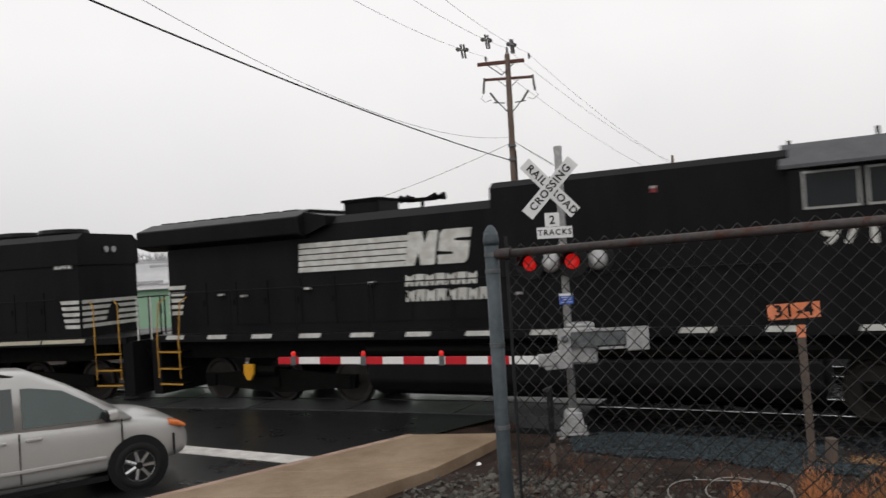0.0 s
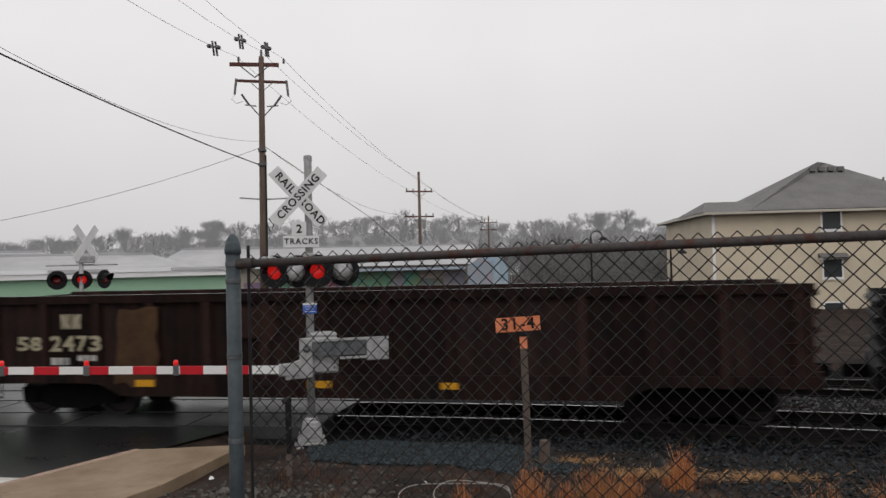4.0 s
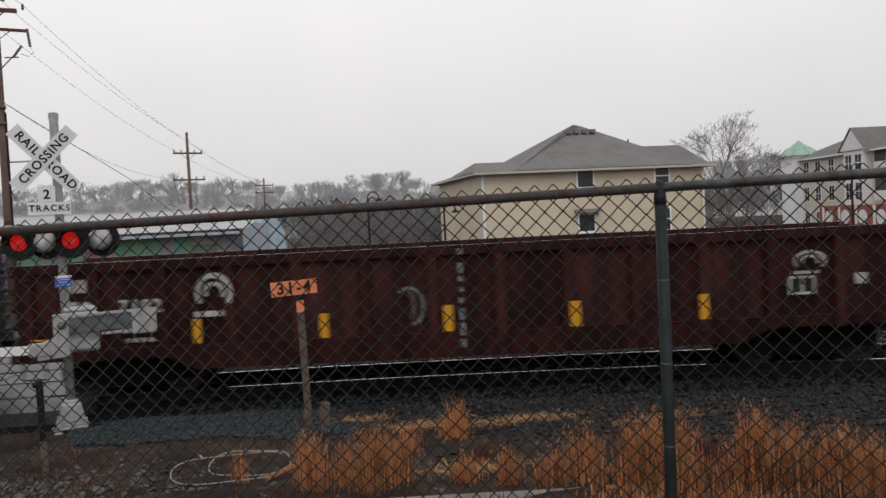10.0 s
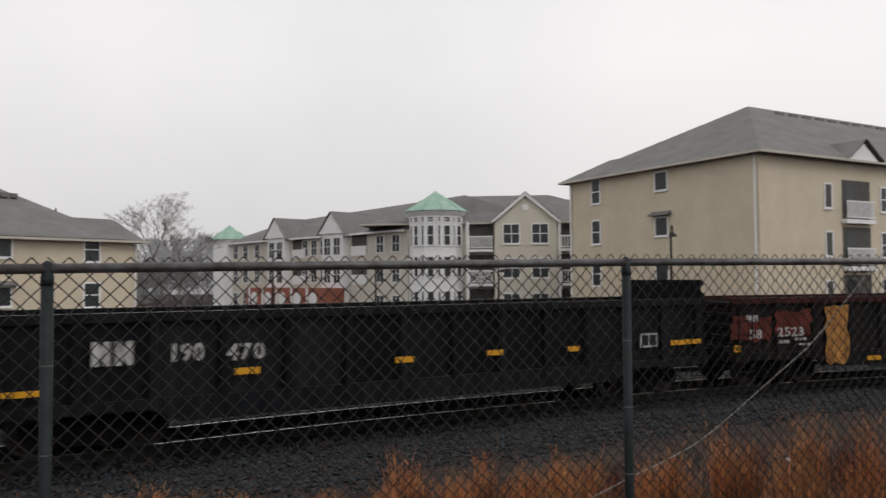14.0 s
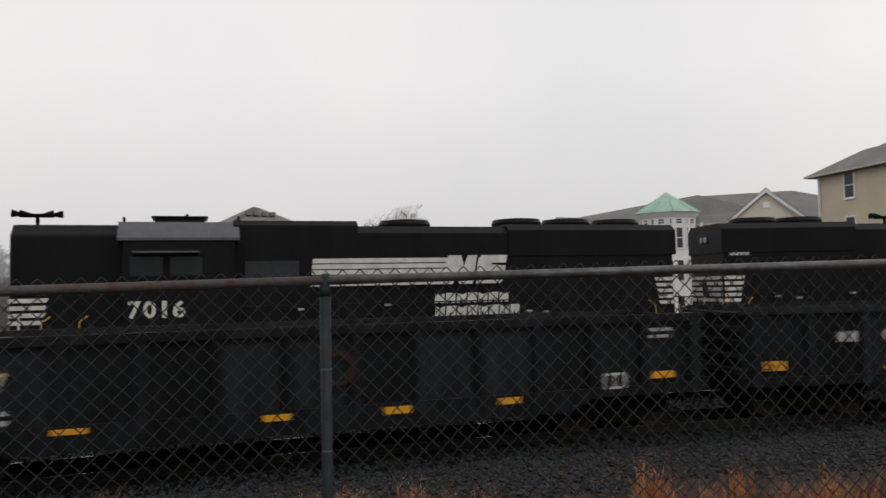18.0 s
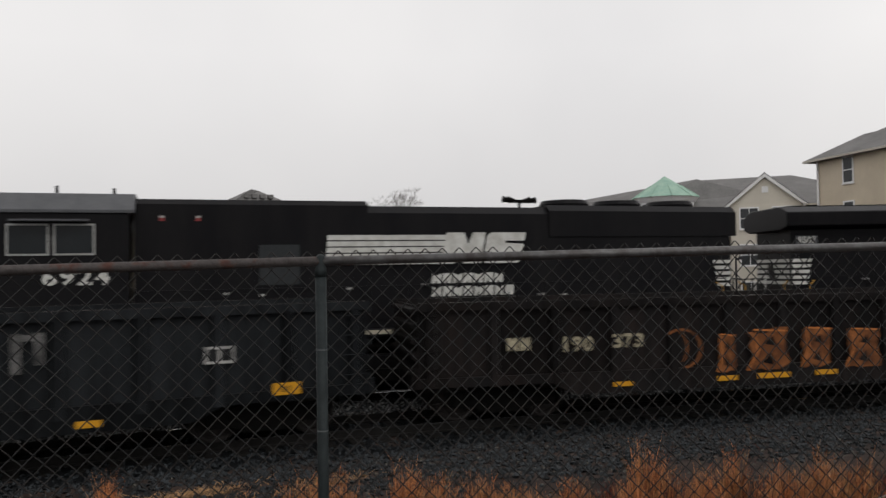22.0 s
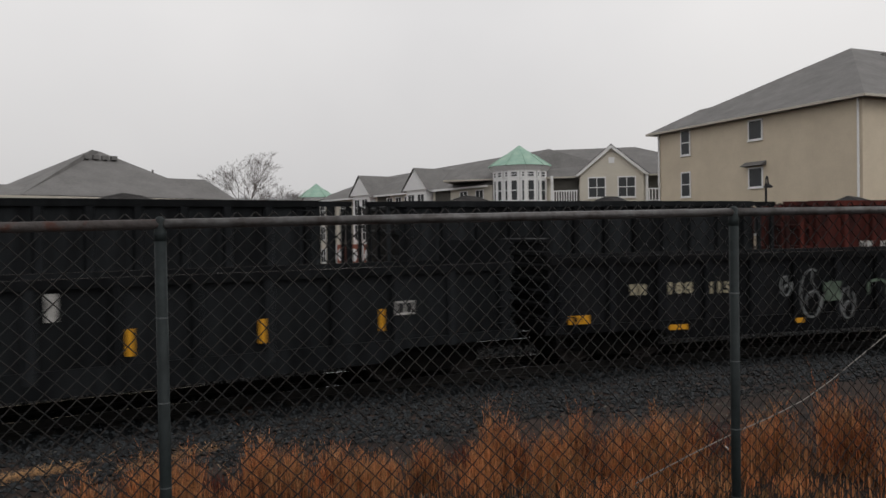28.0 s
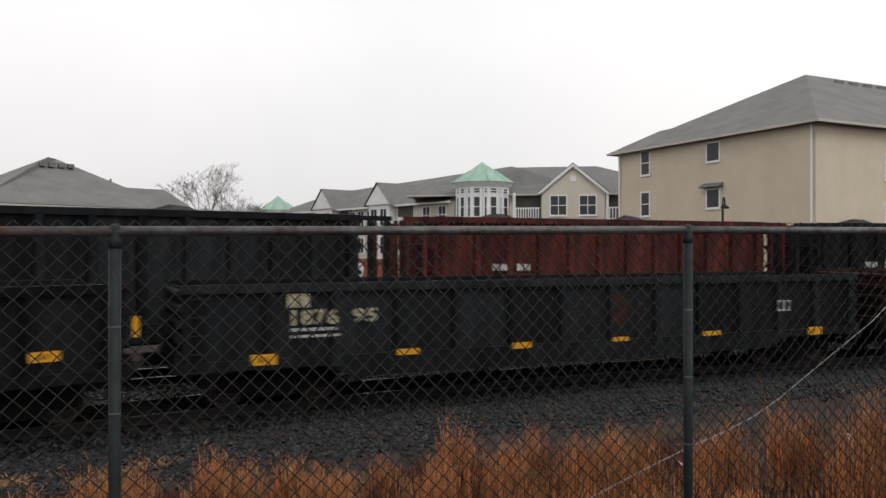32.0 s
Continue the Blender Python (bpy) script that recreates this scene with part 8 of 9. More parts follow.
for x, y, size, turn in ((6.89, 1.3, 0.035, 20), (5.21, 4.05, 0.03, 70), (6.2, 2.56, 0.03, 140), (-0.9, 8.9, 0.03, 10), (-0.55, 8.1, 0.03, 60), (1.3, 8.3, 0.03, 100), (4.6, 5.6, 0.025, 30)):
    scrap(x, y, size, turn, "crumpled white paper scrap on the bank")
ring = thing("litter_ring", "small pale plastic ring on the ballast edge", "litter", pose(8.27, 0.04, height(8.27, 0.04) + 0.05, 55, 0, 40), "litter on the bank")
part("ring", Shape().line([(0.04 * math.cos(a), 0.04 * math.sin(a), 0) for a in [2 * math.pi * i / 16 for i in range(17)]], 0.007, 6), m_white, ring)

cable = [tuple(at(az, 5.2 + k * 0.1, EYE_Z + (5.2 + k * 0.1) * math.tan(radians(el)))) for k, (az, el) in enumerate(((-73.5, -16.9), (-77.7, -14.55), (-80.3, -13.1), (-82.1, -12.2), (-84.1, -11.0), (-85.7, -9.7), (-88.3, -7.2), (-91.1, -4.5), (-92.2, -3.1), (-96.4, 2.7), (-100, 7.2)))]
wire("slack_cable", cable, 0.0045, m_plasticpipe, "pale slack cable slanting up beyond the fence", "cables")


def relay_cabinet():
    o = at(-24.2, 23)
    c = thing("relay_cabinet", "white steel relay cabinet beside the far track", "cabinet", pose(o.x, o.y, -0.25, 0, 0, -24.2))
    body = part("body", Shape().box(-0.44, 0.44, -0.35, 0.35, 0.98, 1.7), m_trim, c, bevel=0.02)
    part("cap", Shape().prism([(-0.5, 1.7), (0.5, 1.7), (0.36, 1.8), (-0.36, 1.8)], -0.42, 0.42), m_trim, body)
    part("door", Shape().box(-0.4, 0.4, -0.375, -0.35, 1.04, 1.66), m_trim, body)
    part("vent", Shape().box(-0.16, 0.12, -0.385, -0.375, 1.42, 1.56), m_dark, body)
    part("door_handle", Shape().box(0.3, 0.35, -0.4, -0.375, 1.2, 1.36), m_galv, body)
    part("plinth", Shape().box(-0.4, 0.4, -0.3, 0.3, -0.1, 0.98), m_galv, c, "grey steel stand")


relay_cabinet()


def street_lamp(az, r, top, label):
    o = at(az, r)
    s = thing("street_lamp", label, "street lamp", pose(o.x, o.y, -0.2), "street lamps")
    part("lamp_post", Shape().lathe([(0.08, 0), (0.05, top)], sides=8), m_cable, s)
    pts = [(0.35 * (1 - math.cos(a)), 0, top + 0.35 * math.sin(a)) for a in [math.pi * i / 8 for i in range(9)]]
    part("gooseneck", Shape().line(pts, 0.035, 6), m_cable, s)
    part("lamp_shade", Shape().lathe([(0.05, 0.15), (0.22, 0.0), (0.18, -0.05)], (0.7, 0, top - 0.12), sides=10), m_cable, s)


for az, r, tp in ((-53.9, 50, 4.6), (-81.9, 40, 5.3), (-61.1, 52, 3.6), (-69.9, 50, 3.7), (-21.5, 46, 4.4), (-26.9, 44, 3.5)):
    street_lamp(az, r, tp, "black gooseneck street lamp beyond the tracks")


# ---- dry grass and weeds along the bank ----
def tufts(name, mat, label, seed, clumps, per, tall, pick):
    rng = random.Random(seed)
    s = Shape()
    made = 0
    while made < clumps:
        c = pick(rng)
        if c is None:
            continue
        made += 1
        cx, cy, big = c
        for _ in range(int(per * rng.uniform(0.6, 1.3))):
            x, y = cx + rng.gauss(0, 0.1 * big), cy + rng.gauss(0, 0.1 * big)
            z = height(x, y) - 0.02
            h = rng.uniform(*tall) * big
            a = rng.uniform(0, 6.28)
            lean = rng.uniform(0.02, 0.3) * h
            w = rng.uniform(0.002, 0.0042)
            dx, dy = math.cos(a), math.sin(a)
            px, py = -dy * w, dx * w
            k = len(s.v)
            s.v += [(x - px, y - py, z), (x + px, y + py, z), (x + dx * lean * 0.35 + px * 0.8, y + dy * lean * 0.35 + py * 0.8, z + h * 0.6), (x + dx * lean * 0.35 - px * 0.8, y + dy * lean * 0.35 - py * 0.8, z + h * 0.6), (x + dx * lean, y + dy * lean, z + h)]
            s.f += [(k, k + 1, k + 2, k + 3), (k + 3, k + 2, k + 4)]
    tagged(new(name, s.raw(name, mat)), label, "grass", kind="stuff")


def grass_line(x):
    """How far from the track the grass begins."""
    return 9.2 + 0.36 * max(0.0, x - 5.0)


# clumps of upright stems: x, y, height, spread; first by the sign and the timber, then along the fence
CLUMPS_SIGN = [(1.74, 5.9, 0.54, 0.09), (1.8, 6.3, 0.42, 0.08), (2.12, 5.6, 0.5, 0.13), (2.3, 5.75, 0.42, 0.14), (2.05, 5.95, 0.36, 0.12), (2.99, 6.91, 0.26, 0.1), (3.79, 7.46, 0.5, 0.09), (3.7, 7.35, 0.36, 0.1), (2.97, 5.06, 0.3, 0.08), (3.0, 4.55, 0.34, 0.1), (3.18, 4.4, 0.4, 0.12), (3.38, 4.1, 0.5, 0.13), (1.35, 6.6, 0.3, 0.06), (2.78, 5.35, 0.26, 0.1)]
CLUMPS_MID = [(3.55, 4.0, 0.46, 0.14), (3.75, 4.3, 0.42, 0.14), (3.92, 4.55, 0.5, 0.12), (4.06, 4.44, 0.55, 0.1), (4.2, 3.85, 0.5, 0.16), (4.39, 4.1, 0.56, 0.11), (4.55, 3.92, 0.46, 0.12), (4.75, 3.67, 0.44, 0.13), (4.6, 3.3, 0.4, 0.18), (4.95, 3.35, 0.3, 0.12), (5.15, 3.12, 0.38, 0.12), (5.05, 2.6, 0.4, 0.16), (5.37, 2.67, 0.62, 0.08), (5.42, 2.55, 0.5, 0.12), (5.2, 2.1, 0.42, 0.16), (5.58, 2.32, 0.38, 0.1)]
CLUMPS_FAR = [(5.67, 2.11, 0.56, 0.1), (5.78, 1.84, 0.44, 0.14), (5.62, 1.5, 0.5, 0.18), (5.84, 1.58, 0.52, 0.1), (5.92, 1.37, 0.48, 0.12), (5.95, 0.95, 0.4, 0.14), (6.0, 0.78, 0.46, 0.14), (6.06, 0.45, 0.6, 0.1), (6.05, 0.3, 0.52, 0.1), (5.9, 0.0, 0.6, 0.14), (6.08, -0.12, 0.76, 0.1), (6.06, -0.45, 0.72, 0.13), (6.0, -0.85, 0.64, 0.14), (6.2, -1.1, 0.62, 0.16), (6.5, -1.5, 0.6, 0.2), (7.1, -2.1, 0.6, 0.25)]
CLUMPS_THIN = [(6.6, 2.1, 0.3, 0.14), (6.9, 1.4, 0.34, 0.16), (5.9, 3.2, 0.26, 0.16), (5.3, 4.1, 0.24, 0.18), (4.7, 4.9, 0.22, 0.2), (7.2, 0.4, 0.4, 0.2), (7.4, -0.4, 0.42, 0.2), (2.6, 6.2, 0.2, 0.12), (3.3, 6.1, 0.18, 0.16), (6.4, 2.7, 0.2, 0.2)]


def stems(name, mat, label, seed, clumps, per, share=1.0, lean=0.17):
    """Upright dry stems in clumps, each stem bent a little and thinning to its tip."""
    rng = random.Random(seed)
    s = Shape()
    for cx, cy, tall, spread in clumps:
        spread *= 0.62
        for _ in range(int(per * (spread / 0.075) ** 1.3)):
            x, y = cx + rng.gauss(0, spread), cy + rng.gauss(0, spread)
            off = math.hypot(x - cx, y - cy) / spread
            h = tall * share * 1.22 * rng.uniform(0.5, 1.0) ** 0.7 * max(0.4, 1.06 - 0.2 * off)
            z = height(x, y) - 0.02
            a = rng.uniform(0, 6.28)
            ln = abs(rng.gauss(0, lean)) * h
            w = rng.uniform(0.0014, 0.0028)
            px, py = rng.choice(((w, 0), (0, w), (w * 0.7, w * 0.7), (w * 0.7, -w * 0.7)))
            dx, dy = math.cos(a) * ln, math.sin(a) * ln
            k = len(s.v)
            s.v += [(x - px, y - py, z), (x + px, y + py, z), (x + dx * 0.4 + px, y + dy * 0.4 + py, z + h * 0.55), (x + dx * 0.4 - px, y + dy * 0.4 - py, z + h * 0.55), (x + dx, y + dy, z + h)]
            s.f += [(k, k + 1, k + 2, k + 3), (k + 3, k + 2, k + 4)]
            for _b in range(rng.choice((1, 2, 3, 4))):
                # short side blades and seed fluff
                b = rng.uniform(0, 6.28)
                k = len(s.v)
                f = rng.uniform(0.15, 0.95)
                bx, by, zz = x + dx * f * f, y + dy * f * f, z + h * f
                r = h * rng.uniform(0.05, 0.16)
                s.v += [(bx - px, by - py, zz), (bx + px, by + py, zz), (bx + math.cos(b) * r, by + math.sin(b) * r, zz + r * rng.uniform(0.5, 1.6))]
                s.f.append((k, k + 1, k + 2))
    tagged(new(name, s.raw(name, mat)), label, "grass", kind="stuff")


def pick_any(rng):
    x, y = rng.uniform(-0.8, 17), rng.uniform(-6, 9.5)
    d = off_track(x, y)
    if d < grass_line(x) - 1.2 - (1.6 if x < 4.5 else 0) or d > 12.2 or road_side(x, y) < 4:
        return None
    return x, y, rng.uniform(0.3, 0.7)


def pick_strip(rng):
    """Low growth between the clumps, along the far side of the fence."""
    x, y, tall, spread = rng.choice(CLUMPS_MID + CLUMPS_FAR)
    q = Vector((x, y)) * rng.uniform(0.8, 1.12)
    return q.x + rng.gauss(0, 0.25), q.y + rng.gauss(0, 0.25), rng.uniform(0.4, 0.9)


stems("orange_grass", m_grass, "clumps of upright dry orange grass on the bank", 7, CLUMPS_SIGN + CLUMPS_MID + CLUMPS_FAR, 190)
stems("straw_grass", m_straw, "pale straw stalks among the orange grass", 8, CLUMPS_MID[::2] + CLUMPS_FAR[::2] + CLUMPS_SIGN[2:4] + CLUMPS_SIGN[8:12], 75, 1.02, 0.3)
stems("red_stalks", m_redstalk, "thin dark red stalks between the clumps", 10, CLUMPS_THIN + CLUMPS_MID[1::3] + CLUMPS_FAR[::4], 90, 0.9, 0.25)
tufts("low_grass", m_straw, "low pale tufts on the bank", 11, 150, 26, (0.06, 0.22), pick_strip)
tufts("low_orange_grass", m_grass, "low orange grass between the clumps", 13, 260, 30, (0.08, 0.26), pick_strip)
tufts("dead_weeds", m_deadgrass, "dark dead weed stalks on the bank", 9, 330, 30, (0.06, 0.28), pick_any)


def mats(name, spots, mat, label, seed):
    """Flattened straw lying in low mats."""
    rng = random.Random(seed)
    s = Shape()
    for cx, cy, rx, ry, n in spots:
        for _ in range(n):
            x, y = cx + rng.gauss(0, rx), cy + rng.gauss(0, ry)
            z = height(x, y) + rng.uniform(0.0, 0.07)
            a, ln = rng.uniform(0, 6.28), rng.uniform(0.08, 0.25)
            dx, dy, w = math.cos(a), math.sin(a), rng.uniform(0.003, 0.006)
            k = len(s.v)
            s.v += [(x - dy * w, y + dx * w, z), (x + dy * w, y - dx * w, z), (x + dx * ln, y + dy * ln, z + rng.uniform(0, 0.05))]
            s.f.append((k, k + 1, k + 2))
    tagged(new(name, s.raw(name, mat)), label, "grass", kind="stuff")


mats("flattened_straw", [(3.5, 9.5, 0.2, 0.1, 260), (3.95, 8.5, 0.3, 0.14, 560), (5.0, 7.99, 0.36, 0.13, 620), (3.0, 5.75, 0.28, 0.1, 260), (6.3, 7.1, 0.4, 0.12, 200)], m_straw, "flattened straw mats below the ballast", 12)

# ---- the two trains: car by car, with the metres along the track where each one starts ----
def near_progress(t):
    u = t / 32
    return 471.12 * u + 25.91 * u * u + 0.4 * max(0.0, 2.3 - t)


def far_progress(t):
    u = t / 32
    return -275.41 * u - 19.44 * u * u + 0.36 * max(0.0, 17.7 - t)


NEAR_TRAIN, FAR_TRAIN = [], []


def couple_near(make, front, rear, gap=1.3):
    car = make(front - rear - gap)
    NEAR_TRAIN.append((car, (front + rear) / 2, (front - rear) / 2 - 2.6))


def couple_far(make, front, rear, gap=0.9):
    car = make(rear - front - gap)
    FAR_TRAIN.append((car, (front + rear) / 2, (rear - front) / 2 - 2.6))


def build_near_train():
    G = gondola
    couple_near(lambda n: locomotive("black diesel locomotive with flared radiators and white side stripes", n, 1, "9711", 3, "ge", (4.13, 4.42, 4.52), (-10.2, 4.0), (6.6, 9.8, 3.1), (4.0, 6.7), (-1.25, 4.0), (4.2, 5.9, 3.42, 4.02), (4.4, 2.84, 5.6, 3.18), (-6.13, -3.32, -1.83, 2.93, 0.66), (-3.39, 2.51, 1.92), (-10.85, -5.2), (), -3.4, -4.85), -75.25, -97.24, 0.0)
    couple_near(lambda n: locomotive("black diesel locomotive running cab last with white side stripes", n, -1, "2502", 3, "sd", (4.23, 4.44, 4.46), (-6.1, 8.6), (-10.0, -7.9, 3.05), (-8.0, -6.15), (-6.15, -0.65), (-7.75, -6.6, 3.1, 3.6), (-7.8, 2.47, -6.58, 2.8), (-1.37, 1.45, 2.95, 2.71, 0.64), (1.42, 2.31, 1.74), (3.0, 8.65), (4.25, 5.75, 7.2), 1.3, board="2502"), -97.0, -118.69, 0.0)
    couple_near(lambda n: G("black gondola wagon with low sides and yellow reflectors", n, 2.25, m_tar, [("Y", -1.95, 1.09, -1.54, 1.24), ("Y", 1.54, 1.17, 1.84, 1.25), ("Y", 3.71, 1.19, 4.09, 1.28), ("Y", 6.12, 1.09, 6.57, 1.32), ("B", 6.21, 1.41, 6.47, 1.48), ("B", 6.15, 0.97, 6.52, 1.04), ("B", 6.15, 0.79, 6.65, 0.85), ("B", 5.31, 1.03, 5.73, 1.09), ("B", -2.03, 0.67, -1.47, 0.74)]), -118.34, -135.2)
    couple_near(lambda n: G("dark rusted brown gondola wagon with faded cream number", n, 2.45, m_rustcar, [("I", -5.99, 1.8, -5.52, 2.09, 2), ("T", -6.97, 1.37, -6.4, 1.65, "58"), ("T", -6.24, 1.36, -5.09, 1.67, "2473"), ("tan", -4.78, 0.7, -3.91, 2.19), ("Y", -4.38, 0.69, -3.98, 0.82), ("Y", -0.89, 0.69, -0.44, 0.82), ("Y", 1.6, 0.68, 1.91, 0.8), ("B", -6.2, 1.1, -5.77, 1.24), ("B", -5.61, 1.18, -5.18, 1.29), ("rust", -2.35, 1.58, -1.48, 2.2)], m_cream), -135.2, -152.14)
    couple_near(lambda n: G("oxide red gondola wagon with white number stencils", n, 2.27, m_oxide, [("I", -5.77, 1.66, -5.27, 1.92, 2), ("T", -6, 1.15, -4.94, 1.44, "5811"), ("T", -4.55, 1.14, -4.06, 1.42, "75"), ("B", -5.2, 0.92, -4.89, 0.98), ("B", -4.46, 0.82, -4.25, 0.87), ("Y", -7.08, 1.18, -6.68, 1.3), ("Y", -3.8, 1.01, -3.33, 1.11), ("Y", -1.2, 1.01, -0.75, 1.11), ("W", -1.06, 0.79, -0.87, 0.96), ("P", 5.39, 1.08, 5.97, 1.38), ("logo", 4.96, 1.31, 5.55, 1.85), ("B", -3.68, 1.34, -3.34, 1.41), ("B", -3.69, 1.21, -3.35, 1.27), ("B", -2.82, 1.2, -2.46, 1.4), ("W", 3.12, 1.03, 3.21, 1.16), ("W", -3.18, 1.03, -3.07, 1.18)]), -152.14, -168.68)
    couple_near(lambda n: G("black gondola wagon with large white number", n, 2.1, m_tar, [("I", -5.76, 1.71, -5.3, 1.91, 2), ("T", -5.77, 1.36, -5.2, 1.61, "618"), ("T", -4.47, 1.37, -3.83, 1.61, "225"), ("Y", -7.33, 1.15, -6.88, 1.35), ("Y", -4.39, 1.23, -3.97, 1.34), ("B", -5.73, 1.13, -5.4, 1.2), ("B", -5.75, 0.98, -5.4, 1.04), ("B", -4.37, 1.12, -3.97, 1.18), ("B", -4.32, 1, -3.98, 1.04), ("fadeT", -1.98, 1.33, -1.48, 1.65, "10"), ("Y", 1.56, 1.22, 1.98, 1.31), ("Y", 3.94, 1.23, 4.41, 1.32), ("Y", -1.87, 1.23, -1.62, 1.3), ("B", -2.09, 0.74, -1.5, 0.78), ("P", 5.67, 0.98, 6.08, 1.23), ("Y", 6.5, 1.13, 6.88, 1.33), ("B", 6.63, 1.01, 6.9, 1.08), ("B", 6.64, 1.41, 6.87, 1.48), ("B", 6.62, 0.82, 7.02, 0.86)]), -168.68, -185.62)
    couple_near(lambda n: G("oxide red gondola wagon with tall ribbed sides", n, 2.33, m_oxide, [("Y", -7.42, 0.97, -6.94, 1.17), ("I", -6.11, 1.89, -5.65, 2.15, 2), ("T", -6.78, 1.61, -6.3, 1.88, "58"), ("T", -6, 1.58, -5.06, 1.85, "1915"), ("B", -6.01, 1.41, -5.71, 1.45), ("B", -5.46, 1.39, -5.11, 1.44), ("Y", -3.18, 0.82, -2.69, 0.93), ("Y", -2.84, 0.84, -2.61, 0.93), ("Y", -0.72, 0.83, -0.27, 0.93), ("Y", 0.44, 0.82, 0.91, 0.92), ("Y", 2.86, 0.8, 3.33, 0.91), ("Y", 6.6, 0.72, 7.08, 0.9), ("P", 5.34, 1.68, 5.81, 1.95), ("B", 5.25, 0.75, 5.77, 0.79), ("B", -5.74, 0.79, -4.84, 0.83)]), -185.62, -202.5)
    couple_near(lambda n: G("black gondola wagon with both ends raised and ribbed", n, 2.35, m_tar, [("P", 5.45, 1.36, 5.93, 1.64), ("Y", 6.59, 0.93, 7.06, 1.12), ("Y", 3.49, 0.84, 3.89, 0.95), ("Y", 0.47, 0.72, 0.89, 0.83), ("Y", -0.6, 0.71, -0.13, 0.83), ("Y", -3.65, 0.74, -3.2, 0.85), ("I", -5.97, 1.72, -5.61, 1.94, 2), ("T", -6.1, 1.42, -5.41, 1.68, "189"), ("T", -5.1, 1.42, -4.6, 1.65, "68"), ("B", 5.51, 1.71, 5.87, 1.76), ("W", 5.71, 0.85, 5.88, 0.93)], m_cream, high_end=2), -202.5, -219.62)
    couple_near(lambda n: G("dark red gondola wagon with upright yellow reflectors and pale graffiti", n, 2.42, m_oxide, [("logo", -4.67, 1.4, -4.03, 2.11), ("moon", -1.22, 1.09, -0.73, 1.73), ("Y", -4.71, 0.95, -4.57, 1.37), ("Y", -2.53, 0.94, -2.38, 1.36), ("Y", -0.4, 0.95, -0.24, 1.4), ("Y", 1.77, 0.93, 1.95, 1.37), ("Y", 3.98, 0.95, 4.13, 1.38), ("drip", -0.14, 0.66, -0.02, 2.44), ("P", 5.5, 1.29, 5.96, 1.61), ("logo", 5.56, 1.64, 6.13, 2.02), ("I", -6.96, 1.91, -6.48, 2.14, 2), ("T", -6.87, 1.5, -6.43, 1.76, "58"), ("T", -5.98, 1.52, -5.21, 1.76, "7182"), ("B", -6.87, 1.19, -6.45, 1.28), ("B", -6.88, 1, -6.46, 1.08), ("B", -5.93, 1.18, -5.34, 1.27), ("B", -5.87, 1.02, -5.35, 1.09), ("Y", -7.5, 0.93, -7.03, 1.14), ("W", 6.63, 1.43, 6.84, 1.62)]), -219.62, -236.53)
    couple_near(lambda n: G("black gondola wagon covered in outlined graffiti with raised ends", n, 2.28, m_tar, [("I", -6.01, 1.57, -5.55, 1.79, 2), ("T", -5.09, 1.55, -4.37, 1.83, "188"), ("T", -4.05, 1.54, -3.3, 1.81, "704"), ("B", -5.06, 1.23, -4.67, 1.29), ("B", -5.05, 1.07, -4.68, 1.14), ("Y", -6.93, 1, -6.45, 1.19), ("Y", -3.87, 0.85, -3.4, 0.95), ("Y", -0.72, 0.83, -0.23, 0.95), ("Y", 0.36, 0.81, 0.84, 0.93), ("loopw", -0.96, 1.13, -0.09, 2.13), ("loopw", 0.16, 1.06, 0.93, 2.07), ("oval", 1.21, 1, 2.12, 2.15), ("loopw", 2.38, 1.08, 3.17, 2.14), ("tee", 3.22, 0.85, 4.01, 1.98), ("green", 4.16, 0.91, 4.31, 1.8), ("green", 4.37, 0.98, 4.88, 1.97), ("arch", 5.39, 1.1, 6.21, 1.9), ("orange", 6.58, 1.39, 7.11, 1.69), ("P", 5.59, 1.28, 6.06, 1.55), ("Y", 6.62, 1, 7.14, 1.19), ("Y", 3.47, 0.83, 3.94, 0.93)], m_cream, high_end=2), -236.53, -253.69)
    couple_near(lambda n: G("dark brown gondola wagon with an orange primer patch and white scrawls", n, 2.38, m_brown, [("I", -7.36, 1.75, -6.98, 1.93, 2), ("T", -7.3, 1.3, -6.87, 1.55, "58"), ("T", -6.41, 1.34, -5.53, 1.59, "2523"), ("B", -6.36, 1.16, -5.99, 1.25), ("B", -5.85, 1.23, -5.45, 1.3), ("B", -5.72, 1.1, -5.32, 1.15), ("redp", -6.46, 1.38, -5.3, 2.03), ("redp", -7.81, 1.26, -6.6, 1.91), ("orangep", -4.82, 0.59, -4.07, 2.11), ("Y", -3.47, 0.62, -2.99, 0.74), ("Y", 1.46, 0.68, 1.98, 0.81), ("Y", 4.15, 0.68, 4.67, 0.81), ("rust", 3.06, 0.66, 3.9, 0.77), ("moon", 1.24, 1.25, 1.99, 2.07), ("P", 3.98, 1.14, 4.41, 1.46), ("loopw", 5.08, 1.1, 6.2, 2.07), ("oval", 5.5, 1.53, 5.85, 1.96), ("rust", 0.11, 0.67, 0.79, 0.85), ("Y", -7.75, 0.97, -7.55, 1.15)], chord=m_oxide), -253.69, -270.44)
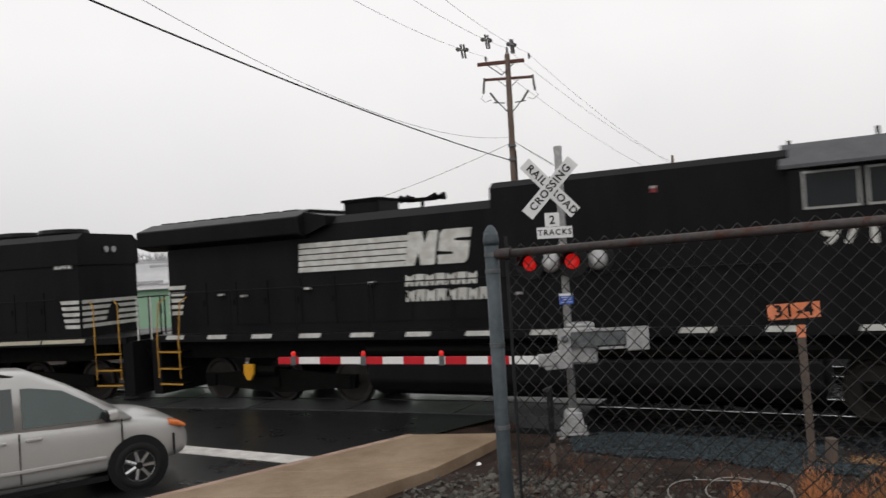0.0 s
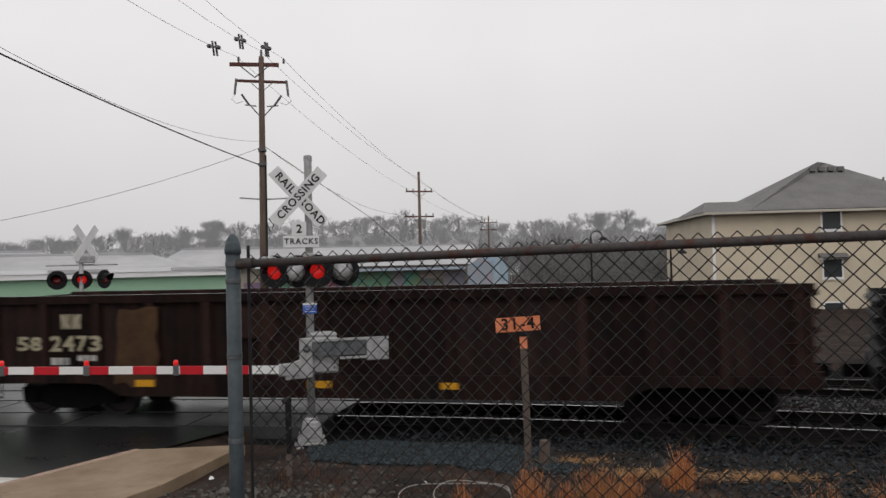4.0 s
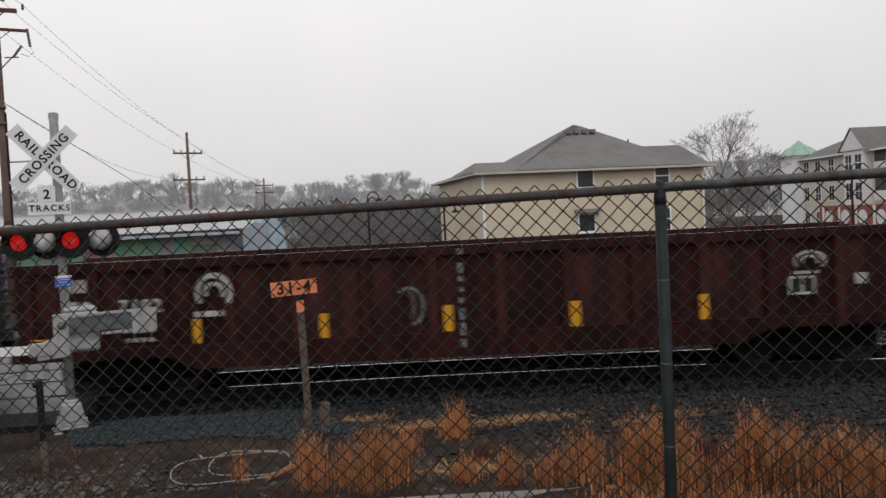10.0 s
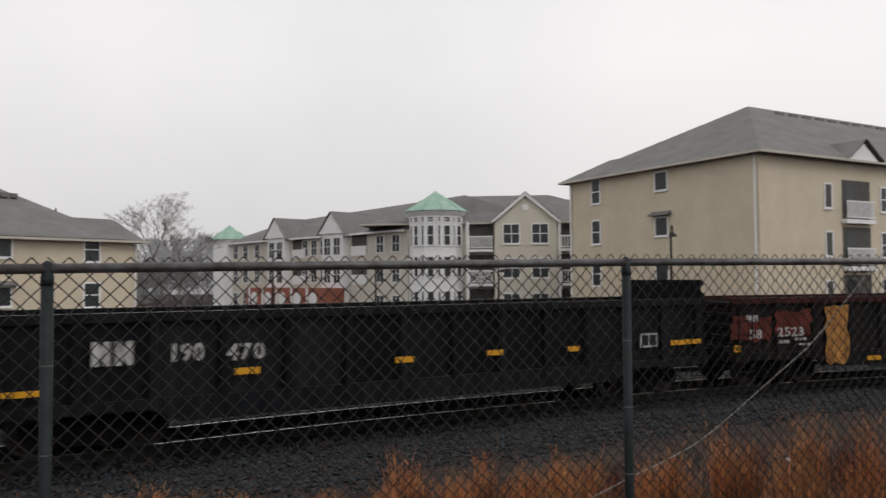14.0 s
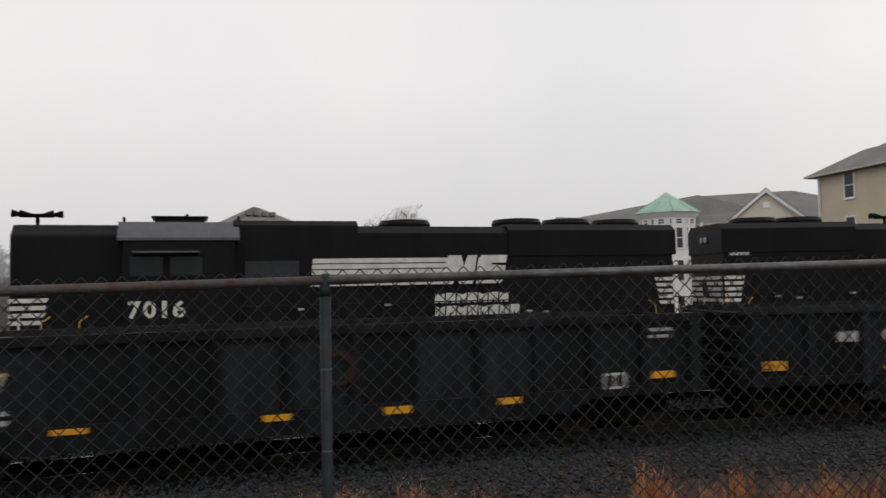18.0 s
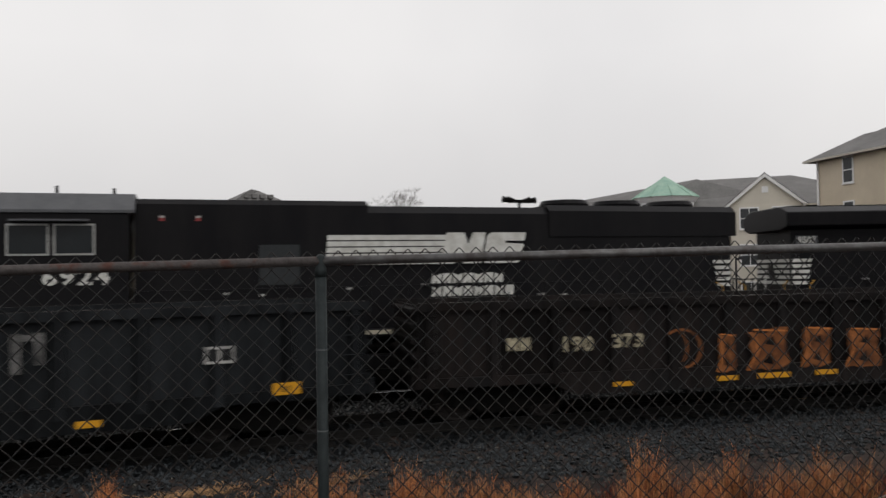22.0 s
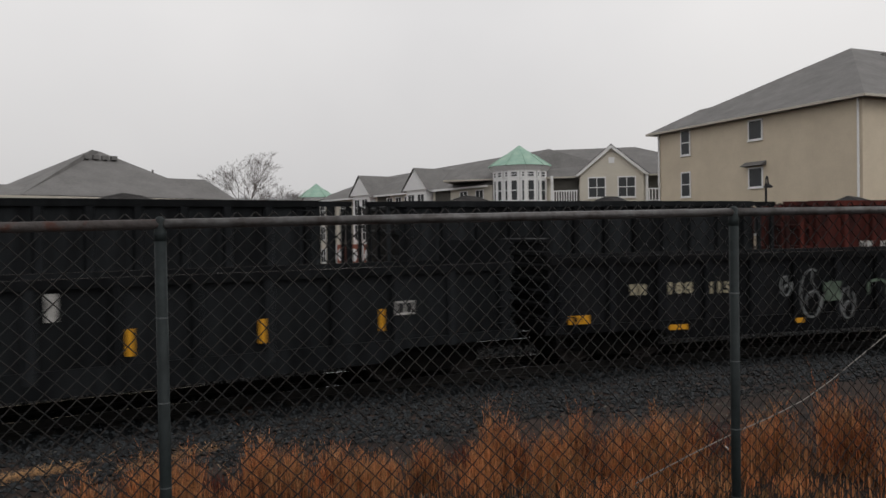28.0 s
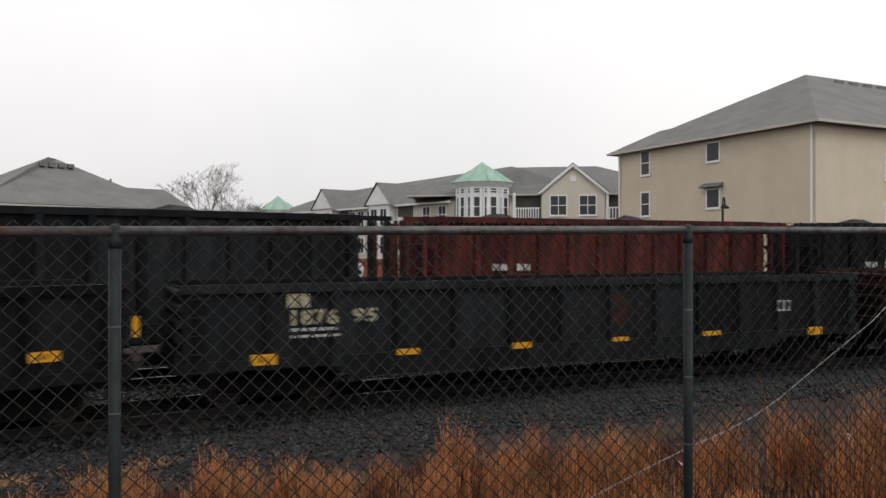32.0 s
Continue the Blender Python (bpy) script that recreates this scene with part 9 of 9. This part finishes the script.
    couple_near(lambda n: G("black gondola wagon with white number and raised ends", n, 2.4, m_tar, [("I3", -6.43, 1.52, -5.72, 1.93, 2), ("T", -5.2, 1.53, -4.57, 1.85, "190"), ("T", -4.2, 1.5, -3.47, 1.8, "470"), ("Y", -4.04, 1.24, -3.58, 1.36), ("Y", -0.81, 1.26, -0.39, 1.38), ("Y", 1.38, 1.29, 1.79, 1.4), ("Y", 3.58, 1.26, 3.91, 1.38), ("Y", 6.84, 1.25, 7.9, 1.37), ("Y", -7.72, 1.1, -7.1, 1.2), ("P", 5.81, 1.24, 6.38, 1.58)], high_end=2), -270.44, -287.9)
    couple_near(lambda n: G("plain black gondola wagon with yellow reflectors", n, 2.5, m_tar2, [("P", 5.07, 1.1, 5.71, 1.41), ("Y", 6.38, 1.11, 6.87, 1.27), ("Y", 3.35, 1.1, 3.82, 1.21), ("B", 3.45, 0.93, 3.75, 0.98), ("B", 4.23, 1.2, 4.65, 1.26), ("B", 6.19, 0.83, 6.43, 0.88), ("B", 6.72, 0.85, 7.04, 0.91)]), -287.9, -304.9)
    couple_near(lambda n: G("bright rust-red gondola wagon with yellow graffiti", n, 2.45, m_oxide2, [("Y", -7.32, 1.18, -6.85, 1.41), ("I3", -7.25, 1.51, -6.76, 1.8, 2), ("loopo", -6.47, 1.45, -5.89, 2.22), ("loopo", -4.91, 1.43, -4.27, 2.13), ("loopw", -3.81, 1.37, -3.13, 1.82), ("Y", -3.71, 0.89, -3.23, 1.03), ("Y", -1.48, 0.9, -0.94, 1.01), ("Y", 0.74, 0.87, 0.97, 1.02), ("Y", 2.98, 0.91, 3.57, 1.03), ("Y", 6.73, 1.19, 7.3, 1.36), ("B", -6.54, 1.39, -6.14, 1.46)]), -304.9, -321.89)
    couple_near(lambda n: G("dark grey gondola wagon with faint white number", n, 2.4, m_tar2, [("Y", 6.73, 0.95, 7.32, 1.19), ("P", 5.61, 1.21, 6.13, 1.51), ("I3", -6.23, 1.62, -5.73, 1.85, 2), ("T", -5.23, 1.63, -4.73, 1.87, "168"), ("T", -4.21, 1.62, -3.61, 1.86, "772"), ("Y", -7.88, 1.06, -7.38, 1.26), ("Y", -5.16, 1.03, -4.93, 1.09)], high_end=1), -321.89, -339.74)
    couple_near(lambda n: G("grey-black gondola wagon with a rusty ring mark", n, 2.33, m_tar2, [("P", 5.54, 0.89, 6.05, 1.2), ("Y", 6.65, 1.04, 7.18, 1.18), ("Y", 3.29, 0.75, 3.75, 0.87), ("Y", 1.09, 0.73, 1.59, 0.86), ("Y", -1.02, 0.76, -0.55, 0.87), ("Y", -4.24, 0.79, -3.72, 0.88), ("ringo", 0.04, 1.32, 0.54, 1.85), ("B", 6.62, 1.98, 7.18, 2.05), ("B", 6.61, 1.85, 7.17, 1.91), ("orange", -6.3, 1.97, -5.93, 2.26), ("T", -6.35, 1.51, -5.79, 1.77, "39"), ("T", -5.49, 1.51, -4.83, 1.79, "517"), ("B", -5.27, 1.14, -4.81, 1.21), ("B", -5.27, 0.99, -4.81, 1.07), ("Y", -7.84, 1.04, -7.49, 1.25)], m_cream), -339.74, -356.9)
    couple_near(lambda n: G("grey-black gondola wagon with white number", n, 2.36, m_tar2, [("P", 4.24, 1.26, 4.75, 1.54), ("W", 5.36, 1.12, 5.6, 1.24), ("Y", 6.6, 0.85, 7.07, 1.06), ("Y", 3.15, 0.78, 3.62, 0.9), ("Y", -0.02, 0.76, 0.43, 0.88), ("Y", -1.08, 0.76, -0.63, 0.88), ("I", -6.49, 1.64, -6.05, 1.89, 2), ("T", -5.5, 1.66, -4.79, 1.91, "188"), ("T", -4.48, 1.65, -3.73, 1.92, "784"), ("B", -5.51, 1.38, -5.17, 1.46), ("B", -5.51, 1.24, -5.17, 1.31), ("B", -4.09, 1.38, -3.72, 1.44), ("B", -4.09, 1.22, -3.72, 1.28), ("loopw", -7.26, 1.27, -6.97, 1.81), ("Y", -7.9, 0.82, -7.47, 0.93), ("Y", -4.32, 0.8, -4.15, 0.9)], high_end=1), -356.9, -374.84)
    couple_near(lambda n: G("grey-black gondola wagon with upright yellow bars and white scrawl", n, 2.16, m_tar2, [("Y", -7.88, 0.65, -7.75, 1.69), ("I3", -6.5, 1.66, -5.91, 1.87, 3), ("T", -6.41, 1.32, -5.96, 1.56, "40"), ("T", -5.47, 1.31, -4.98, 1.56, "69"), ("Y", -4.56, 0.66, -4.08, 0.78), ("Y", -1.87, 0.66, -1.39, 0.79), ("Y", 0.8, 0.66, 1.27, 0.79), ("Y", 3.55, 0.66, 4.06, 0.79), ("yu", 4.58, 1.16, 5.12, 1.88), ("loopw", 5.45, 0.72, 6.01, 1.37), ("Y", 7.45, 0.92, 7.63, 1.82), ("B", -7.9, 1.18, -7.51, 1.22), ("B", -7.9, 1.1, -7.51, 1.13)]), -374.84, -392.0)
    couple_near(lambda n: G("brown-black gondola wagon with orange block graffiti", n, 2.34, m_brown, [("I", -6.53, 1.39, -6.03, 1.64, 2), ("T", -5.46, 1.33, -4.76, 1.63, "190"), ("T", -4.38, 1.37, -3.7, 1.65, "373"), ("moono", -3.34, 0.92, -2.48, 1.69), ("blocko", -2.08, 0.81, -1.73, 1.55), ("blocko", -1.37, 0.81, -0.54, 1.61), ("blocko", -0.16, 0.84, 0.49, 1.62), ("blocko", 0.89, 0.78, 1.63, 1.57), ("Y", -4.37, 0.62, -3.96, 0.71), ("Y", -2.14, 0.63, -1.69, 0.73), ("Y", -1.23, 0.64, -0.49, 0.75), ("Y", 0.1, 0.66, 0.6, 0.76), ("Y", 3.11, 0.67, 3.35, 0.78), ("Y", 6.58, 0.93, 7.1, 1.13), ("rust", 3.43, 1.31, 3.75, 1.53)], m_cream), -392.0, -409.78)
    couple_near(lambda n: G("grey-black gondola wagon with a row of large faded letter blocks", n, 2.42, m_tar2, [("I", -6.53, 1.85, -6.11, 2.08, 2), ("T", -6.46, 1.46, -5.98, 1.73, "187"), ("T", -5.47, 1.46, -4.91, 1.75, "729"), ("B", -6.42, 1.01, -5.89, 1.07), ("fade", -3.68, 1.52, -3.24, 2.06), ("fade", -2.82, 1.47, -2.35, 2.03), ("fade", -1.96, 1.44, -1.5, 2.05), ("fade", -1.15, 1.51, -0.67, 2.08), ("fade", -0.28, 1.42, 0.21, 2.11), ("fade", 0.58, 1.44, 1.06, 2.08), ("fade", 1.47, 1.51, 1.96, 2.11), ("fade", 2.39, 1.48, 2.85, 2.1), ("fadeT", -2.8, 0.7, -2.46, 1.03, "6"), ("fadeT", -1.94, 0.71, -1.63, 1.1, "2"), ("fadeT", -0.21, 0.7, 0.17, 1.07, "6"), ("fadeT", 0.62, 0.68, 0.89, 1.03, "1"), ("Y", -7.68, 1.12, -7.22, 1.29), ("Y", -4.52, 0.59, -4.15, 0.68), ("Y", -1.97, 0.58, -1.56, 0.71), ("Y", 0.61, 0.58, 1.05, 0.7), ("Y", 3.28, 0.58, 3.65, 0.69), ("W", -3.54, 0.58, -3.27, 0.69), ("P", 5.24, 1.45, 5.73, 1.74), ("Y", 6.38, 0.84, 6.87, 1.05)]), -409.78, -427.37)
    couple_near(lambda n: G("grey-black gondola wagon with white number and scrawl", n, 2.35, m_tar2, [("I", -6.28, 1.6, -5.85, 1.82, 2), ("T", -5.25, 1.6, -4.57, 1.84, "189"), ("T", -4.26, 1.59, -3.5, 1.85, "676"), ("B", -5.24, 1.42, -4.9, 1.48), ("B", -5.21, 1.24, -4.93, 1.32), ("B", -3.86, 1.35, -3.54, 1.41), ("B", -3.83, 1.22, -3.57, 1.28), ("Y", -7.26, 0.99, -6.8, 1.17), ("Y", -4.1, 0.79, -3.64, 0.9), ("Y", -0.89, 0.78, -0.44, 0.9), ("Y", 0.18, 0.78, 0.62, 0.89), ("Y", 3.53, 0.77, 3.96, 0.89), ("loopw", 3.4, 1.22, 3.98, 1.87), ("P", 5.85, 1.23, 6.32, 1.44), ("rust", 4.57, 1.34, 5.16, 1.71)], m_cream), -427.37, -446.13)
    couple_near(lambda n: G("brown-black gondola wagon with cream stencils", n, 2.35, m_brown, [("I", -6.3, 1.68, -5.89, 1.91, 2), ("T", -6.3, 1.36, -5.76, 1.56, "134"), ("T", -5.21, 1.38, -4.59, 1.58, "526"), ("B", -6.14, 1.2, -5.72, 1.26), ("B", -6.1, 1.06, -5.77, 1.13), ("B", -5.12, 1.17, -4.59, 1.23), ("B", -5.08, 1.04, -4.59, 1.1), ("P", 6.87, 1.19, 7.46, 1.53), ("Y", 6.66, 1.17, 6.79, 1.61), ("W", 2.93, 0.67, 3.06, 0.87), ("rust", 5.74, 0.74, 7.46, 0.99), ("rust", -7.73, 0.64, -6.74, 0.86)], m_cream, high_end=1), -446.13, -464.06)
    couple_near(lambda n: G("black gondola wagon with a green reflector", n, 2.5, m_tar, [("Y", 4.48, 1.03, 4.93, 1.16), ("W", 4.72, 0.83, 4.9, 0.91), ("B", 3.61, 0.84, 4.15, 0.92), ("P", 5.89, 1.04, 6.21, 1.24), ("Y", 7.7, 1.19, 8, 1.32), ("green", 7.6, 0.8, 7.99, 0.92)], high_end=1), -464.06, -481.8)
    couple_near(lambda n: G("black gondola wagon with green and white graffiti", n, 2.4, m_tar, [("Y", -7.82, 0.94, -7.32, 1.13), ("I", -6.33, 1.52, -5.89, 1.77, 2), ("T", -5.42, 1.51, -4.7, 1.78, "188"), ("T", -4.32, 1.49, -3.68, 1.76, "115"), ("Y", -5.33, 0.7, -4.86, 0.82), ("Y", -1.88, 0.7, -1.65, 0.82), ("Y", 1.29, 0.71, 1.59, 0.82), ("Y", 7.58, 1.28, 7.9, 1.48), ("loopw", -2.31, 1.37, -1.99, 1.83), ("loopw", -1.74, 0.82, -1.09, 1.97), ("green", -1.06, 1.19, -0.55, 1.66), ("loopw", -0.55, 0.75, -0.14, 1.52), ("arch", 0.28, 1.3, 0.86, 1.66), ("loopw", 2.21, 1.53, 2.83, 1.97), ("rustp", 3.3, 0.64, 3.95, 1.42), ("rustp", 4.54, 0.97, 5.06, 1.63), ("rustp", 6.77, 1.41, 7.33, 1.83), ("P", 5.68, 1.25, 6.09, 1.59)], m_cream, high_end=-1), -481.8, -499.54)
    couple_near(lambda n: G("grey-black gondola wagon with upright yellow reflectors", n, 2.34, m_tar2, [("Y", -8.17, 0.99, -8.04, 1.64), ("Y", -5.7, 1.11, -5.57, 1.48), ("Y", -1.43, 1.06, -1.3, 1.49), ("Y", 0.76, 1.05, 0.88, 1.5), ("Y", 2.96, 1.08, 3.08, 1.51), ("Y", 5.31, 1.12, 5.41, 1.54), ("fadeI", -6.41, 1.6, -6.03, 1.79, 2), ("fadeT", -5.36, 1.58, -4.85, 1.84, "188"), ("fadeT", -4.31, 1.59, -3.74, 1.83, "536"), ("W", -0.4, 1.68, -0.23, 2.12), ("P", 5.66, 1.4, 6.07, 1.67)], m_cream, high_end=2), -499.54, -517.76)
    couple_near(lambda n: G("smooth-sided black gondola wagon with white number", n, 2.6, m_tar, [("I3", -6.29, 1.77, -5.45, 2.04, 4), ("T", -6.26, 1.26, -5.52, 1.53, "3211"), ("T", -5.15, 1.28, -4.72, 1.55, "45"), ("B", -6.28, 0.99, -5.49, 1.06), ("B", -6.26, 0.84, -5.49, 0.9), ("B", -7.41, 0.86, -7.05, 0.94), ("B", -6.78, 0.87, -6.56, 0.94), ("P", 5.44, 1.13, 6.04, 1.46), ("B", 4.58, 1.21, 4.94, 1.25), ("B", 4.56, 1.14, 4.94, 1.17), ("B", 3.69, 0.86, 4.04, 0.92), ("B", 6.47, 0.88, 6.71, 0.93), ("B", 7.03, 0.82, 7.4, 0.93)], high_end=1, smooth=True), -517.76, -535.55)
    couple_near(lambda n: G("rusted red-brown gondola wagon with cream number", n, 2.38, m_rustcar, [("I", -6.41, 1.61, -5.87, 1.89, 2), ("T", -6.53, 1.31, -5.75, 1.53, "3211"), ("redp", -8.04, 0.72, -7.44, 2.01), ("Y", -7.19, 0.68, -6.73, 0.9), ("Y", -4.46, 0.77, -4.02, 0.89), ("Y", -1.6, 0.8, -1.13, 0.91), ("Y", 0.32, 0.83, 0.77, 0.94), ("Y", 3.29, 0.82, 3.66, 0.92), ("B", -6.11, 0.91, -5.75, 1.02), ("B", -6.11, 0.74, -5.75, 0.85), ("B", -5.47, 0.87, -4.94, 0.99), ("B", -5.47, 0.7, -4.94, 0.82), ("P", 6.59, 1.16, 7.13, 1.4), ("Y", 6.51, 0.71, 7, 0.94), ("Y", 3.6, 0.8, 4.08, 0.92), ("rust", -4.31, 1.24, -4.11, 1.36)], m_cream), -535.55, -553.11)
    couple_near(lambda n: G("black gondola wagon with cream number", n, 2.3, m_tar2, [("I", -6.71, 1.85, -6.26, 2.11, 2), ("T", -6.71, 1.52, -5.71, 1.81, "1876"), ("T", -5.45, 1.54, -4.92, 1.81, "95"), ("B", -6.64, 1.41, -5.71, 1.47), ("B", -6.64, 1.29, -5.66, 1.34), ("Y", -7.36, 0.82, -6.9, 1.02), ("Y", -4.53, 0.86, -4.06, 0.98), ("Y", -1.93, 0.85, -1.48, 0.98), ("Y", 0.64, 0.88, 1.06, 0.98), ("Y", 3.26, 0.89, 3.79, 1), ("rust", 0.64, 1.25, 1.03, 1.95), ("P", 5.66, 1.4, 6.09, 1.67), ("Y", 6.73, 0.76, 7.21, 0.96)], m_cream), -553.11, -571.53)
    couple_near(lambda n: G("black gondola wagon with yellow reflectors", n, 2.35, m_tar, [("Y", 6.75, 1.14, 7.21, 1.31), ("Y", 8.35, 1.44, 8.45, 1.8)]), -571.53, -589.3)


def build_far_train():
    grp = "far freight train"
    couple_far(lambda n: locomotive("black high-hooded diesel locomotive with lit headlights", n, -1, "7016", 2, "gphigh", (4.47, 4.58, 4.54), (-3.7, 7.7), (-8.3, -5.9, 4.5), (-6.05, -3.75), (-3.75, -0.9), (-5.95, -4.4, 3.3, 3.78), (-5.97, 2.43, -4.77, 2.8), (-2.04, 1.22, 2.82, 3.04, 0.67), (0.94, 2.58, 2.24), (2.95, 7.8), (0.55, 3.65, 5.1, 6.6), -7.9, None, grp, True, (-3.5, -2.3, 3.2, 3.64)), 75.77, 92.6, 0.0)
    couple_far(lambda n: locomotive("black diesel locomotive running cab last with roof fans", n, 1, "5308", 2, "gp", (4.5, 4.64, 4.45), (-7.7, 4.12), (6.2, 8.0, 3.1), (4.1, 6.3), (1.15, 4.1), (4.5, 5.9, 3.24, 3.74), (4.51, 2.49, 5.84, 2.81), (-2.81, 0.02, 2.13, 2.9, 0.7), (0.0, 2.48, 1.9), (-7.75, -3.9), (-6.3, -4.95, -0.7), -2.4, None, grp, board="5308"), 92.6, 110.05, 0.0)
    couple_far(lambda n: locomotive("black six-axle diesel locomotive with wide cab", n, -1, "6924", 3, "sd", (4.52, 4.62, 4.72), (-5.2, 10.05), (-9.4, -8.0, 3.2), (-8.2, -5.3), (-5.2, -0.1), (-7.6, -5.95, 3.4, 4.05), (-6.97, 2.78, -5.65, 3.13), (-1.12, 1.72, 3.85, 3.12, 0.72), (1.42, 2.65, 2.15), (4.6, 10.25), (5.6, 7.2, 8.9), 4.2, None, grp, panel=(-2.6, -1.7, 2.7, 3.6)), 110.05, 132.08, 0.0)
    couple_far(lambda n: locomotive("black diesel locomotive with flared radiators running cab last", n, 1, "9507", 3, "ge", (4.37, 4.6, 4.75), (-10.1, 6.3), (8.6, 10.2, 3.2), (6.3, 8.75), (-0.85, 6.3), (6.5, 8.2, 3.6, 4.25), (6.82, 3.02, 8.25, 3.39), (-5.1, -1.86, -0.29, 3.02, 0.69), (-2.16, 2.56, 2.2), (-10.35, -5.2), (), -2.0, -3.85, grp, board="9507"), 132.08, 154.66, 0.0)
    edges = [154.66, 168.24, 181.83, 195.4, 209.01, 222.95, 236.5, 250.1]
    paints = [m_olive, m_tar2, m_tar2, m_oxide2, m_tar2, m_oxide2, m_tar2]
    labs = ["weathered olive-grey high-sided coal wagon", "black high-sided coal wagon", "grey-black high-sided coal wagon", "bright red high-sided coal wagon", "grey-black high-sided coal wagon", "bright red high-sided coal wagon", "grey-black high-sided coal wagon"]
    for i in range(7):
        couple_far(lambda n, i=i: gondola(labs[i] + " with a dark load", n, 3.82, paints[i], [("I3", -3.95, 2.36, -3.45, 2.55, 2), ("I3", -3.2, 2.36, -2.75, 2.55, 2), ("B", -3.6, 2.1, -3.0, 2.16)], posts=12, sill=1.0, group=grp, load=0.22, slatted=True), edges[i], edges[i + 1], 2.4)


build_near_train()
build_far_train()


def ride(entry, r, progress):
    car, s0, half = entry
    rows = []
    t = 0.0
    while t < 32.01:
        s = s0 + progress(t)
        ax, ay, _ = along(s - half, r)
        bx, by, _ = along(s + half, r)
        rows.append((t, pose((ax + bx) / 2, (ay + by) / 2, 0, 0, 0, math.degrees(math.atan2(by - ay, bx - ax)))))
        t += 0.5
    walk(car, rows)


def motions():
    for entry in NEAR_TRAIN:
        ride(entry, R_NEAR, near_progress)
    for entry in FAR_TRAIN:
        ride(entry, R_FAR, far_progress)


motions()
